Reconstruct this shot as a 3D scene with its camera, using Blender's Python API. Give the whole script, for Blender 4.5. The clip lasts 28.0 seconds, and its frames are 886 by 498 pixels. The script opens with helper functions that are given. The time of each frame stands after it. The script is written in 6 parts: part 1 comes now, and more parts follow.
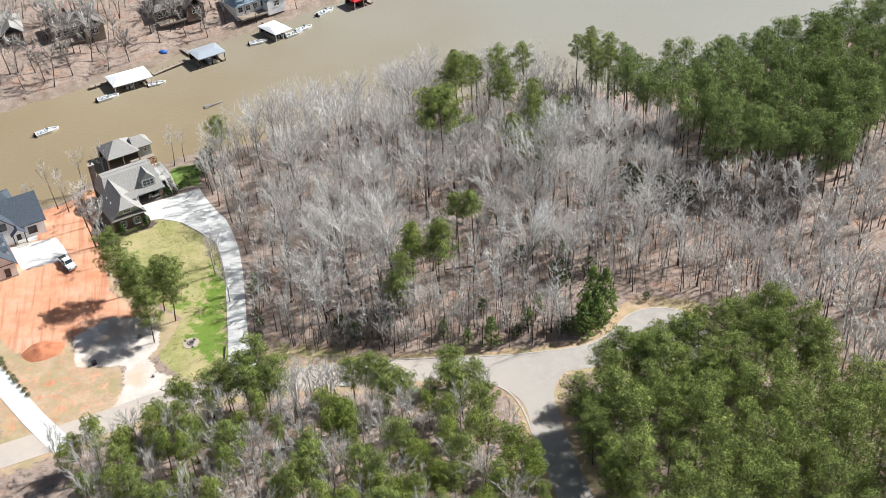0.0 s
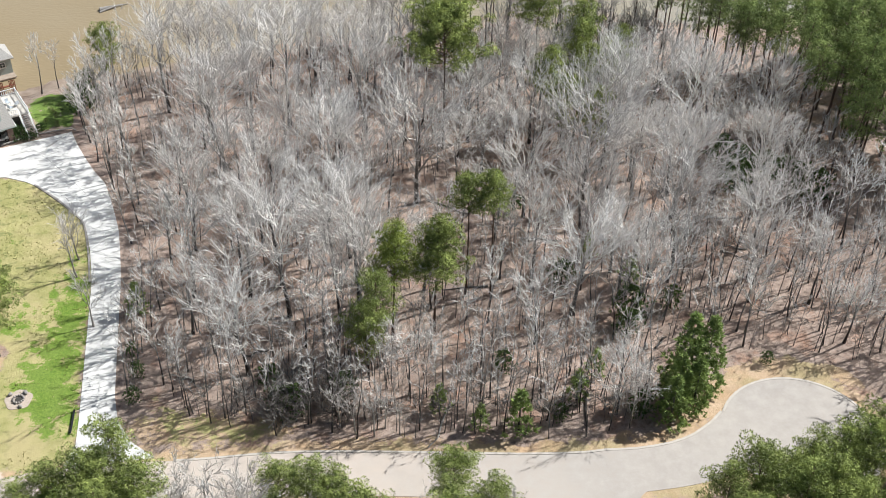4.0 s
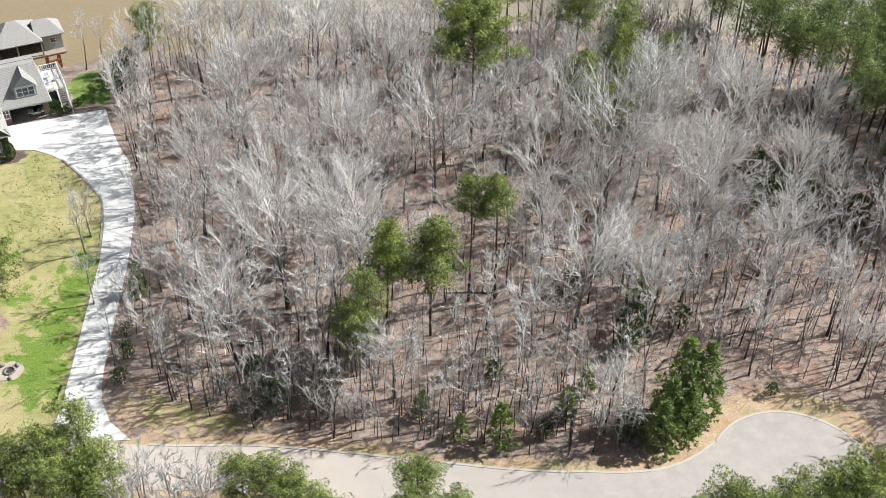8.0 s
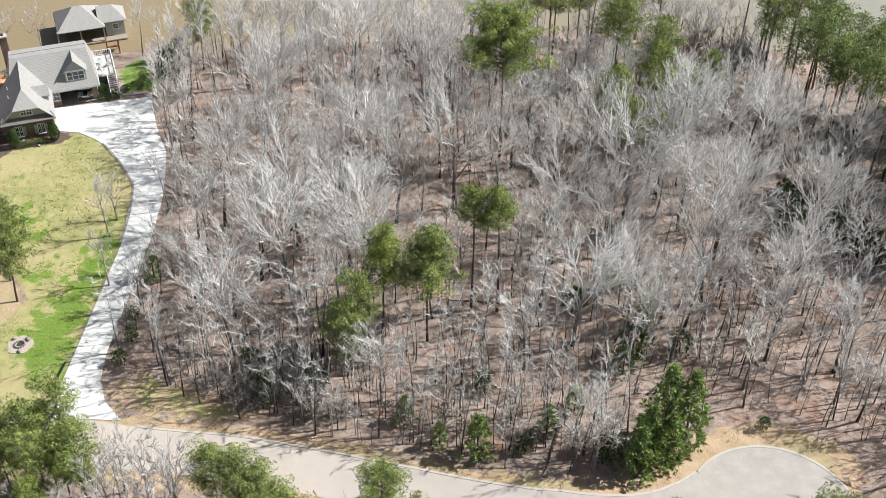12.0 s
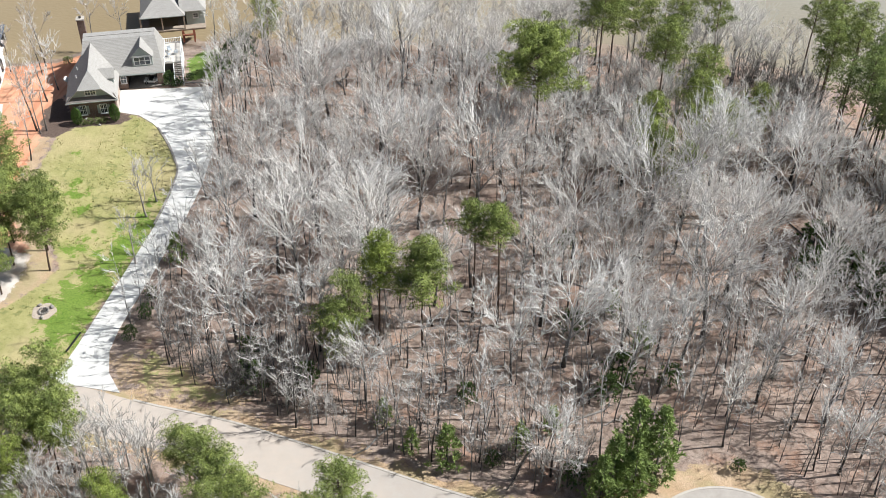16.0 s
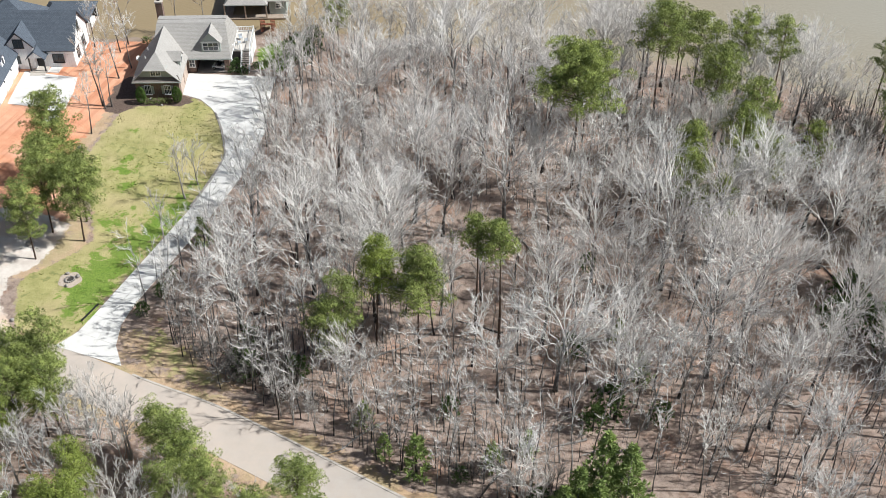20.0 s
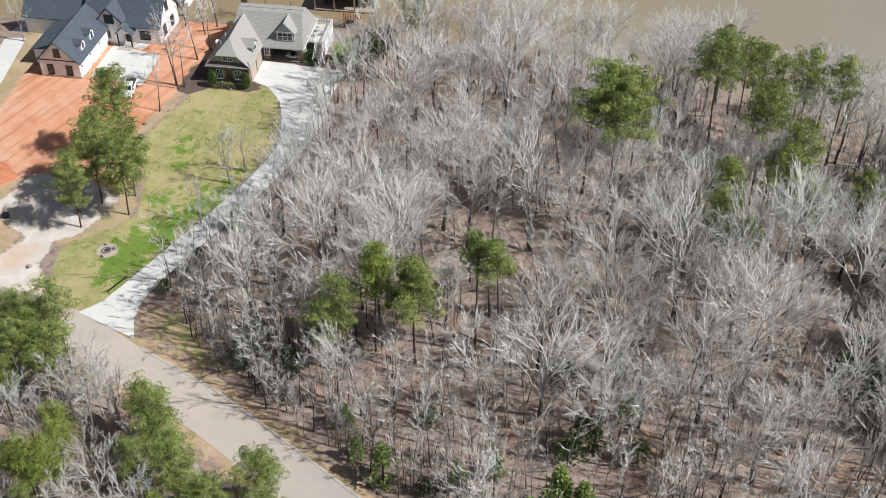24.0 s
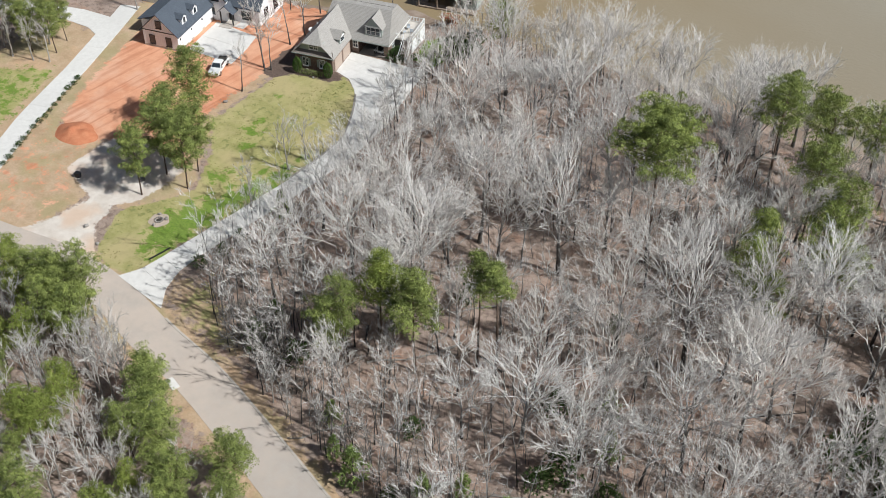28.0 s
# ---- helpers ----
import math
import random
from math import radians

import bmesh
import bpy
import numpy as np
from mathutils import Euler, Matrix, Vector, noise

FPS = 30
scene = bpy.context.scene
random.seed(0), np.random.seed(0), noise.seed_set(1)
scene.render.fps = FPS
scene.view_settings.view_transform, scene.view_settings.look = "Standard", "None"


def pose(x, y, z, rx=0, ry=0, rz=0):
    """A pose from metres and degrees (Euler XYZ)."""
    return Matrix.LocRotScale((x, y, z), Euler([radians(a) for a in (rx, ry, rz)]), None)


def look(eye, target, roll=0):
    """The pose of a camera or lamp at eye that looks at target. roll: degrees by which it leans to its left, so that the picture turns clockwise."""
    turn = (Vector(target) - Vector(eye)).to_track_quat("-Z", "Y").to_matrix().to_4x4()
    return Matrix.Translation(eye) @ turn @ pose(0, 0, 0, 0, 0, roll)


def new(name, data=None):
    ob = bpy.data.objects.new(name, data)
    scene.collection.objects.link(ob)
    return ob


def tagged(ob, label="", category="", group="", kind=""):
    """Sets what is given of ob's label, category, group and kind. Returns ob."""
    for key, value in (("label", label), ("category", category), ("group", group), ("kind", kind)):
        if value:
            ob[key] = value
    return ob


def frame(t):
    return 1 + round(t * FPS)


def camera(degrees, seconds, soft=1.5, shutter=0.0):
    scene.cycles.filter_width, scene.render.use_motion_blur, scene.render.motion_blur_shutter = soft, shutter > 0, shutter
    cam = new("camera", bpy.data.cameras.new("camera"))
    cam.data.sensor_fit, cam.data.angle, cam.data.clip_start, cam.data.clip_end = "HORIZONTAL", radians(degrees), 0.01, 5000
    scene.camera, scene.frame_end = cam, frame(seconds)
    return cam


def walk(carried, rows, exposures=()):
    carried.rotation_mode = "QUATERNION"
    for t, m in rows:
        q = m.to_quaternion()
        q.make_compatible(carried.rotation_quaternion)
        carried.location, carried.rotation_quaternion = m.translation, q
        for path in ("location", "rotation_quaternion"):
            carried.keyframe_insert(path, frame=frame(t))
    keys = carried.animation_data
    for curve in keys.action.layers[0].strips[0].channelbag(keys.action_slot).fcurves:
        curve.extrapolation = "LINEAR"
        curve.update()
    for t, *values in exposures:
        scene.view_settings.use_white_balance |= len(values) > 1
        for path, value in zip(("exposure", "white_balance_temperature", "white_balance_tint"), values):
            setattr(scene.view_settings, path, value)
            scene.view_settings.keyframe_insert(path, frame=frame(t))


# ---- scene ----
# ---- camera ----
cam = camera(42.71, 28.0, soft=0.6)
PATH = [
    (0, look((-21.15, -172.57, 134.30), (-5.90, -92.51, 76.34), -3.46)),
    (1, look((-19.14, -148.31, 121.94), (-2.80, -69.64, 62.41), -2.22)),
    (2, look((-16.97, -127.22, 110.42), (0.36, -49.94, 49.37), -0.90)),
    (3, look((-14.75, -110.09, 99.69), (3.54, -33.81, 37.67), 0.46)),
    (3.5, look((-13.52, -102.36, 94.46), (5.14, -26.48, 32.06), 1.23)),
    (5.5, look((-7.65, -95.94, 93.48), (7.45, -21.06, 28.94), 0.97)),
    (8, look((-0.07, -97.72, 93.00), (9.26, -21.09, 29.43), 1.22)),
    (11, look((8.97, -97.93, 93.95), (11.33, -21.04, 30.04), 0.75)),
    (14.5, look((22.13, -97.93, 96.39), (14.61, -21.51, 32.33), 0.54)),
    (17, look((32.05, -97.15, 98.02), (17.00, -21.97, 33.82), 0.21)),
    (20, look((43.95, -92.71, 98.68), (19.65, -20.13, 34.33), 0.06)),
    (23.5, look((58.19, -85.58, 101.41), (23.06, -18.31, 36.29), -0.42)),
    (25, look((64.14, -81.64, 102.50), (24.50, -17.27, 37.04), -0.57)),
    (28, look((75.45, -72.31, 105.48), (26.88, -15.28, 39.23), -0.50)),
]
walk(cam, PATH, exposures=[(0, 0.48), (3, 0.51), (8, 0.53), (16, 0.5), (18, 0.46), (21, 0.28), (24, 0.09), (28, -0.01)])

# ---- light ----
SUN_DIR = Vector((0.68, 0.145, 0.72)).normalized()
world = bpy.data.worlds.new("sky")
scene.world = world
world.use_nodes = True
wn = world.node_tree
sky = wn.nodes.new("ShaderNodeTexSky")
sky.sky_type, sky.sun_disc = "NISHITA", False
sky.sun_elevation = math.asin(SUN_DIR.z)
sky.sun_rotation = math.atan2(SUN_DIR.x, SUN_DIR.y)
sky.air_density, sky.dust_density = 1.0, 1.5
wn.links.new(sky.outputs[0], wn.nodes["Background"].inputs[0])
wn.nodes["Background"].inputs[1].default_value = 0.05
sun = new("sun", bpy.data.lights.new("sun", "SUN"))
sun.data.energy, sun.data.angle, sun.data.color = 5.3, radians(0.55), (0.938, 0.958, 0.955)
sun.matrix_world = look(SUN_DIR * 300, (0, 0, 0))


# ---- materials ----
class Mat:
    """A node material under construction."""

    def __init__(self, name, rough=0.85, metal=0.0, spec=0.3):
        self.m = bpy.data.materials.new(name)
        self.m.use_nodes = True
        self.t = self.m.node_tree
        self.b = self.t.nodes["Principled BSDF"]
        self.b.inputs["Roughness"].default_value = rough
        self.b.inputs["Metallic"].default_value = metal
        self.b.inputs["Specular IOR Level"].default_value = spec
        self.geo = self.t.nodes.new("ShaderNodeNewGeometry")
        self.pos = self.geo.outputs["Position"]

    def node(self, kind, **ins):
        n = self.t.nodes.new(kind)
        for k, v in ins.items():
            self.put(n.inputs[k.replace("_", " ")], v)
        return n

    def put(self, sock, v):
        if isinstance(v, bpy.types.NodeSocket):
            self.t.links.new(v, sock)
        elif isinstance(v, tuple) and len(v) == 3 and sock.type == "RGBA":
            sock.default_value = (*v, 1)
        else:
            sock.default_value = v

    def noise(self, scale, detail=4.0, rough=0.6, vec=None, lo=0.35, hi=0.65):
        n = self.node("ShaderNodeTexNoise", Scale=scale, Detail=detail, Roughness=rough)
        self.t.links.new(vec or self.pos, n.inputs["Vector"])
        r = self.node("ShaderNodeMapRange")
        self.put(r.inputs["Value"], n.outputs[0])
        r.inputs["From Min"].default_value, r.inputs["From Max"].default_value = lo, hi
        return r.outputs[0]

    def mix(self, f, a, b):
        n = self.t.nodes.new("ShaderNodeMix")
        n.data_type = "RGBA"
        self.put(n.inputs["Factor"], f)
        self.put(n.inputs[6], a)
        self.put(n.inputs[7], b)
        return n.outputs[2]

    def calc(self, op, a, b=0.0, c=0.0):
        n = self.t.nodes.new("ShaderNodeMath")
        n.operation = op
        for s, v in zip(n.inputs, (a, b, c)):
            self.put(s, v)
        return n.outputs[0]

    def calc_offset(self, d):
        n = self.t.nodes.new("ShaderNodeVectorMath")
        self.put(n.inputs[0], self.pos)
        n.inputs[1].default_value = (d, d, d)
        return n.outputs[0]

    def attr(self, name):
        n = self.t.nodes.new("ShaderNodeAttribute")
        n.attribute_name = name
        return n.outputs["Fac"]

    def rand(self):
        return self.t.nodes.new("ShaderNodeObjectInfo").outputs["Random"]

    def island(self):
        return self.geo.outputs["Random Per Island"]

    def axes(self, kind="Object"):
        return self.t.nodes.new("ShaderNodeTexCoord").outputs[kind]

    def bump(self, h, strength=0.4, dist=0.05):
        n = self.node("ShaderNodeBump", Strength=strength, Distance=dist, Height=h)
        self.t.links.new(n.outputs[0], self.b.inputs["Normal"])

    def pass_light(self, col, share):
        """Let thin leaves and twigs scatter part of the light through."""
        tr = self.t.nodes.new("ShaderNodeBsdfTranslucent")
        self.put(tr.inputs["Color"], col)
        mixer = self.t.nodes.new("ShaderNodeMixShader")
        mixer.inputs[0].default_value = share
        self.t.links.new(self.b.outputs[0], mixer.inputs[1])
        self.t.links.new(tr.outputs[0], mixer.inputs[2])
        self.t.links.new(mixer.outputs[0], self.t.nodes["Material Output"].inputs[0])

    def done(self, col):
        self.put(self.b.inputs["Base Color"], col)
        return self.m


def simple(name, a, b, scale, rough=0.85, metal=0.0, spec=0.3, bump=0.0, detail=5.0, fine=None, per_object=0.0):
    """Two colours through coarse and fine noise, with relief."""
    k = Mat(name, rough, metal, spec)
    vec = k.axes("Object")
    n1 = k.noise(scale, detail, 0.65, vec)
    n2 = k.noise(fine or scale * 9, 3.0, 0.6, vec)
    f = k.calc("ADD", k.calc("MULTIPLY", n1, 0.6), k.calc("MULTIPLY", n2, 0.4))
    if per_object:
        f = k.calc("ADD", f, k.calc("MULTIPLY", k.calc("SUBTRACT", k.rand(), 0.5), per_object))
    if bump:
        k.bump(f, bump, 0.03)
    return k.done(k.mix(f, a, b))


def ground_material():
    k = Mat("ground_soil", 0.95, spec=0.12)
    big = k.noise(0.045, 4, 0.6)
    mid = k.noise(0.35, 6, 0.7)
    fine = k.noise(3.2, 6, 0.75)
    speck = k.noise(11.0, 3, 0.7, lo=0.45, hi=0.6)
    litter = k.mix(mid, (0.255, 0.181, 0.144), (0.515, 0.392, 0.320))
    litter = k.mix(k.calc("MULTIPLY", big, 0.55), litter, (0.46, 0.335, 0.270))
    litter = k.mix(k.calc("MULTIPLY", k.noise(0.21, 5, 0.7, lo=0.52, hi=0.66), 0.75), litter, (0.47, 0.245, 0.150))
    litter = k.mix(k.calc("MULTIPLY", fine, 0.55), litter, (0.45, 0.375, 0.325))
    litter = k.mix(k.calc("MULTIPLY", k.noise(1.1, 4, 0.7, lo=0.5, hi=0.62), 0.5), litter, (0.13, 0.085, 0.062))
    litter = k.mix(k.calc("MULTIPLY", speck, 0.3), litter, (0.07, 0.05, 0.04))

    def edge(name, amount=0.55):
        a = k.attr(name)
        n = k.calc("SUBTRACT", k.noise(0.5, 5, 0.7), 0.5)
        n2 = k.calc("SUBTRACT", fine, 0.5)
        near = k.calc("MINIMUM", k.calc("MULTIPLY", a, 5.0), 1.0)
        s = k.calc("ADD", a, k.calc("MULTIPLY", k.calc("MULTIPLY", k.calc("ADD", n, k.calc("MULTIPLY", n2, 0.5)), amount), near))
        r = k.node("ShaderNodeMapRange")
        k.put(r.inputs["Value"], s)
        r.inputs["From Min"].default_value, r.inputs["From Max"].default_value = 0.4, 0.6
        return r.outputs[0]

    clay = k.mix(mid, (0.64, 0.255, 0.135), (0.78, 0.39, 0.235))
    clay = k.mix(k.calc("MULTIPLY", big, 0.6), clay, (0.78, 0.47, 0.32))
    clay = k.mix(k.calc("MULTIPLY", k.noise(0.09, 5, 0.65, lo=0.5, hi=0.65), 0.35), clay, (0.78, 0.58, 0.45))
    track = k.node("ShaderNodeMapping")
    k.t.links.new(k.pos, track.inputs["Vector"])
    track.inputs["Rotation"].default_value, track.inputs["Scale"].default_value = (0, 0, radians(-24)), (1.6, 0.10, 1.0)
    clay = k.mix(k.calc("MULTIPLY", k.noise(0.55, 3, 0.6, track.outputs[0], 0.5, 0.62), 0.5), clay, (0.50, 0.175, 0.085))
    clay = k.mix(k.calc("MULTIPLY", speck, 0.15), clay, (0.42, 0.16, 0.09))
    verge = k.mix(mid, (0.49, 0.335, 0.215), (0.63, 0.455, 0.325))
    verge = k.mix(k.calc("MULTIPLY", k.noise(0.11, 4, 0.6, lo=0.47, hi=0.6), 0.5), verge, (0.36, 0.34, 0.16))
    verge = k.mix(k.calc("MULTIPLY", k.noise(0.16, 4, 0.6, k.calc_offset(37.0), 0.55, 0.66), 0.6), verge, (0.66, 0.42, 0.27))
    verge = k.mix(k.calc("MULTIPLY", fine, 0.4), verge, (0.28, 0.23, 0.11))
    lawn = k.mix(mid, (0.26, 0.265, 0.090), (0.44, 0.40, 0.175))
    lawn = k.mix(k.calc("MULTIPLY", k.noise(0.9, 3, 0.6, lo=0.55, hi=0.62), 0.65), lawn, (0.13, 0.17, 0.05))
    lawn = k.mix(k.calc("MULTIPLY", k.noise(0.13, 4, 0.6, lo=0.45, hi=0.6), 0.75), lawn, (0.50, 0.41, 0.22))
    lawn = k.mix(k.calc("MULTIPLY", fine, 0.35), lawn, (0.46, 0.40, 0.20))
    lush = k.mix(fine, (0.075, 0.165, 0.016), (0.20, 0.32, 0.045))
    gravel = k.mix(mid, (0.60, 0.525, 0.455), (0.76, 0.695, 0.625))
    gravel = k.mix(k.calc("MULTIPLY", k.noise(0.12, 3, 0.6, lo=0.45, hi=0.6), 0.7), gravel, (0.70, 0.50, 0.36))
    gravel = k.mix(k.calc("MULTIPLY", speck, 0.08), gravel, (0.50, 0.41, 0.34))
    mulch = k.mix(fine, (0.095, 0.066, 0.053), (0.19, 0.140, 0.115))
    bank = k.mix(mid, (0.24, 0.175, 0.13), (0.36, 0.29, 0.235))
    col = k.mix(edge("bank"), litter, bank)
    col = k.mix(edge("verge", 0.8), col, verge)
    col = k.mix(edge("clay"), col, clay)
    col = k.mix(edge("lawn"), col, lawn)
    col = k.mix(k.calc("MULTIPLY", edge("lush", 1.1), 0.85), col, lush)
    col = k.mix(edge("gravel"), col, gravel)
    col = k.mix(edge("mulch"), col, mulch)
    k.bump(k.calc("ADD", fine, k.calc("MULTIPLY", speck, 0.6)), 0.5, 0.10)
    return k.done(col)


def water_material():
    k = Mat("lake_water", 0.09, spec=0.5)
    m = k.node("ShaderNodeMapping")
    k.t.links.new(k.pos, m.inputs["Vector"])
    m.inputs["Scale"].default_value = (1.0, 2.2, 1.0)
    r1 = k.noise(0.9, 4, 0.6, m.outputs[0])
    r2 = k.noise(0.02, 3, 0.5)
    k.bump(r1, 0.2, 0.15)
    k.put(k.b.inputs["Roughness"], k.calc("ADD", 0.5, k.calc("MULTIPLY", r2, 0.08)))
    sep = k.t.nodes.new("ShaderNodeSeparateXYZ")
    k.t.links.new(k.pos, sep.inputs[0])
    # Pale sky reflection painted in: colour greys away from the muddy cove.
    sky_grey = k.node("ShaderNodeMapRange")
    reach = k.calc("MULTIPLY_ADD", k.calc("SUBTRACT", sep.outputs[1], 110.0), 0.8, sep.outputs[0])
    k.put(sky_grey.inputs["Value"], k.calc("ADD", reach, k.calc("MULTIPLY", r2, 30.0)))
    sky_grey.inputs["From Min"].default_value, sky_grey.inputs["From Max"].default_value = -45.0, 120.0
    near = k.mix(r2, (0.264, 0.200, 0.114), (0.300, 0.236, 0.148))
    return k.done(k.mix(sky_grey.outputs[0], near, (0.280, 0.268, 0.228)))


def asphalt_material():
    k = Mat("worn_asphalt", 0.9, spec=0.2)
    big, mid, fine = k.noise(0.07, 4), k.noise(0.6, 6, 0.7), k.noise(14, 3)
    c = k.mix(mid, (0.345, 0.31, 0.28), (0.43, 0.39, 0.355))
    c = k.mix(k.calc("MULTIPLY", big, 0.45), c, (0.46, 0.41, 0.36))
    c = k.mix(k.calc("MULTIPLY", fine, 0.25), c, (0.34, 0.31, 0.28))
    sep = k.t.nodes.new("ShaderNodeSeparateXYZ")
    k.t.links.new(k.pos, sep.inputs[0])
    dust = k.node("ShaderNodeMapRange")
    k.put(dust.inputs["Value"], k.calc("ADD", sep.outputs[0], k.calc("MULTIPLY", k.calc("SUBTRACT", mid, 0.5), 14.0)))
    dust.inputs["From Min"].default_value, dust.inputs["From Max"].default_value = 24.0, -8.0
    c = k.mix(k.calc("MULTIPLY", dust.outputs[0], k.calc("ADD", 0.35, k.calc("MULTIPLY", k.noise(0.22, 4, 0.65), 0.4))), c, (0.56, 0.465, 0.39))
    k.bump(fine, 0.3, 0.02)
    return k.done(c)


def concrete_material(name, a, b, joint=False):
    k = Mat(name, 0.85, spec=0.25)
    big, mid, fine = k.noise(0.12, 4), k.noise(1.3, 6, 0.7), k.noise(20, 3)
    c = k.mix(mid, a, b)
    c = k.mix(k.calc("MULTIPLY", big, 0.4), c, tuple(v * 0.86 for v in a))
    c = k.mix(k.calc("MULTIPLY", fine, 0.2), c, tuple(v * 0.75 for v in a))
    c = k.mix(k.calc("MULTIPLY", k.rand(), 0.15), c, tuple(v * 0.8 for v in a))
    k.bump(fine, 0.2, 0.01)
    return k.done(c)


def shingle_material(name, a, b):
    k = Mat(name, 0.9, spec=0.2)
    vec = k.axes("Object")
    br = k.node("ShaderNodeTexBrick", Scale=1.0, Color1=a, Color2=b, Mortar=tuple(v * 0.55 for v in a))
    br.inputs["Brick Width"].default_value, br.inputs["Row Height"].default_value = 0.32, 0.15
    br.inputs["Mortar Size"].default_value = 0.012
    k.t.links.new(vec, br.inputs["Vector"])
    mid = k.noise(0.7, 5, 0.7, vec)
    fine = k.noise(9, 3, 0.6, vec)
    c = k.mix(k.calc("MULTIPLY", mid, 0.35), br.outputs[0], tuple(v * 0.8 for v in a))
    c = k.mix(k.calc("MULTIPLY", fine, 0.3), c, tuple(min(1, v * 1.25) for v in b))
    k.bump(fine, 0.3, 0.02)
    return k.done(c)


def brick_material(name, a, b, mortar):
    k = Mat(name, 0.9, spec=0.2)
    vec = k.axes("Object")
    sep = k.t.nodes.new("ShaderNodeSeparateXYZ")
    k.t.links.new(vec, sep.inputs[0])
    com = k.t.nodes.new("ShaderNodeCombineXYZ")
    k.put(com.inputs[0], k.calc("ADD", sep.outputs[0], sep.outputs[1]))
    k.put(com.inputs[1], sep.outputs[2])
    br = k.node("ShaderNodeTexBrick", Scale=1.0, Color1=a, Color2=b, Mortar=mortar)
    br.inputs["Brick Width"].default_value, br.inputs["Row Height"].default_value = 0.215, 0.075
    br.inputs["Mortar Size"].default_value = 0.008
    k.t.links.new(com.outputs[0], br.inputs["Vector"])
    mid = k.noise(0.9, 5, 0.7, vec)
    k.bump(br.outputs[1], -0.4, 0.02)
    return k.done(k.mix(k.calc("MULTIPLY", mid, 0.4), br.outputs[0], tuple(v * 0.6 for v in a)))


def siding_material(name, a, b, pitch=0.18, upright=False):
    k = Mat(name, 0.6, spec=0.35)
    vec = k.axes("Object")
    sep = k.t.nodes.new("ShaderNodeSeparateXYZ")
    k.t.links.new(vec, sep.inputs[0])
    src = k.calc("ADD", sep.outputs[0], sep.outputs[1]) if upright else sep.outputs[2]
    saw = k.calc("FRACT", k.calc("DIVIDE", src, pitch))
    k.bump(saw, 0.5, 0.02)
    mid = k.noise(0.8, 5, 0.7, vec)
    line = k.calc("LESS_THAN", saw, 0.1)
    c = k.mix(mid, a, b)
    return k.done(k.mix(k.calc("MULTIPLY", line, 0.35), c, tuple(v * 0.5 for v in a)))


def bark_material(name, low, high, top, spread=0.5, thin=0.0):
    """Bark: dark and rough at the foot, paler towards the top; partly painted crown shade."""
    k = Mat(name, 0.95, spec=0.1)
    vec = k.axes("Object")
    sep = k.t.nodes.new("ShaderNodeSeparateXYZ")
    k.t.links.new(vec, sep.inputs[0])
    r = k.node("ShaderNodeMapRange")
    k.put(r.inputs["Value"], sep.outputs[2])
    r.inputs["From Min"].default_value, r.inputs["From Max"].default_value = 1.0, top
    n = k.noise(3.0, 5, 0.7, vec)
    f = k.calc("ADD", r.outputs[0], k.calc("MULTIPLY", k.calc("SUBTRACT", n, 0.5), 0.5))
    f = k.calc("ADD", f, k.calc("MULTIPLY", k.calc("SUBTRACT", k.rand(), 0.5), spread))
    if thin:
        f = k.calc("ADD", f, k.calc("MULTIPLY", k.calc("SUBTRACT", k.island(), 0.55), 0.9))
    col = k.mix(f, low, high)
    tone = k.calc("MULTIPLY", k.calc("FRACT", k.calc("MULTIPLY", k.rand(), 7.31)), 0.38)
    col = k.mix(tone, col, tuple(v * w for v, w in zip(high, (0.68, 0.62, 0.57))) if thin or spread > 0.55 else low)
    if thin:
        k.pass_light(col, thin)
    else:
        k.bump(n, 0.5, 0.03)
    return k.done(col)


def leaf_material(name, a, b, c):
    """Foliage that varies from tuft to tuft and from tree to tree."""
    k = Mat(name, 0.7, spec=0.08)
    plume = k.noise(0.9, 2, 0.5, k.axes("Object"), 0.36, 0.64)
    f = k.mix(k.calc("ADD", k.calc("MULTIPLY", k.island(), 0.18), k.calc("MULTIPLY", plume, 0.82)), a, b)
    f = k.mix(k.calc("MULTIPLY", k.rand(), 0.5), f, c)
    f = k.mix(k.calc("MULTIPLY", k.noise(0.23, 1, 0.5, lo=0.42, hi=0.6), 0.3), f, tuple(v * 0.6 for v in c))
    k.b.inputs["Subsurface Weight"].default_value = 0.0
    k.pass_light(f, 0.22)
    return k.done(f)


def plain(name, col, rough=0.5, metal=0.0, spec=0.4, vary=0.12):
    return simple(name, tuple(v * (1 - vary) for v in col), tuple(min(1, v * (1 + vary)) for v in col), 1.5, rough, metal, spec)


GROUND = ground_material()
WATER = water_material()
ASPHALT = asphalt_material()
CONCRETE = concrete_material("pale_concrete", (0.65, 0.63, 0.595), (0.76, 0.74, 0.705))
KERB = concrete_material("kerb_concrete", (0.46, 0.415, 0.365), (0.56, 0.51, 0.455))
ROOF_GREY = shingle_material("grey_shingles", (0.33, 0.312, 0.29), (0.40, 0.38, 0.355))
ROOF_DARK = shingle_material("slate_dark_shingles", (0.075, 0.090, 0.112), (0.105, 0.124, 0.150))
ROOF_BROWN = shingle_material("brown_shingles", (0.17, 0.15, 0.135), (0.23, 0.20, 0.18))
BRICK = brick_material("brown_brick", (0.155, 0.095, 0.075), (0.22, 0.14, 0.11), (0.28, 0.25, 0.22))
SIDING = siding_material("green_grey_siding", (0.30, 0.34, 0.32), (0.36, 0.40, 0.375))
WHITE_BOARD = siding_material("white_board_siding", (0.80, 0.80, 0.81), (0.86, 0.86, 0.86), 0.4, True)
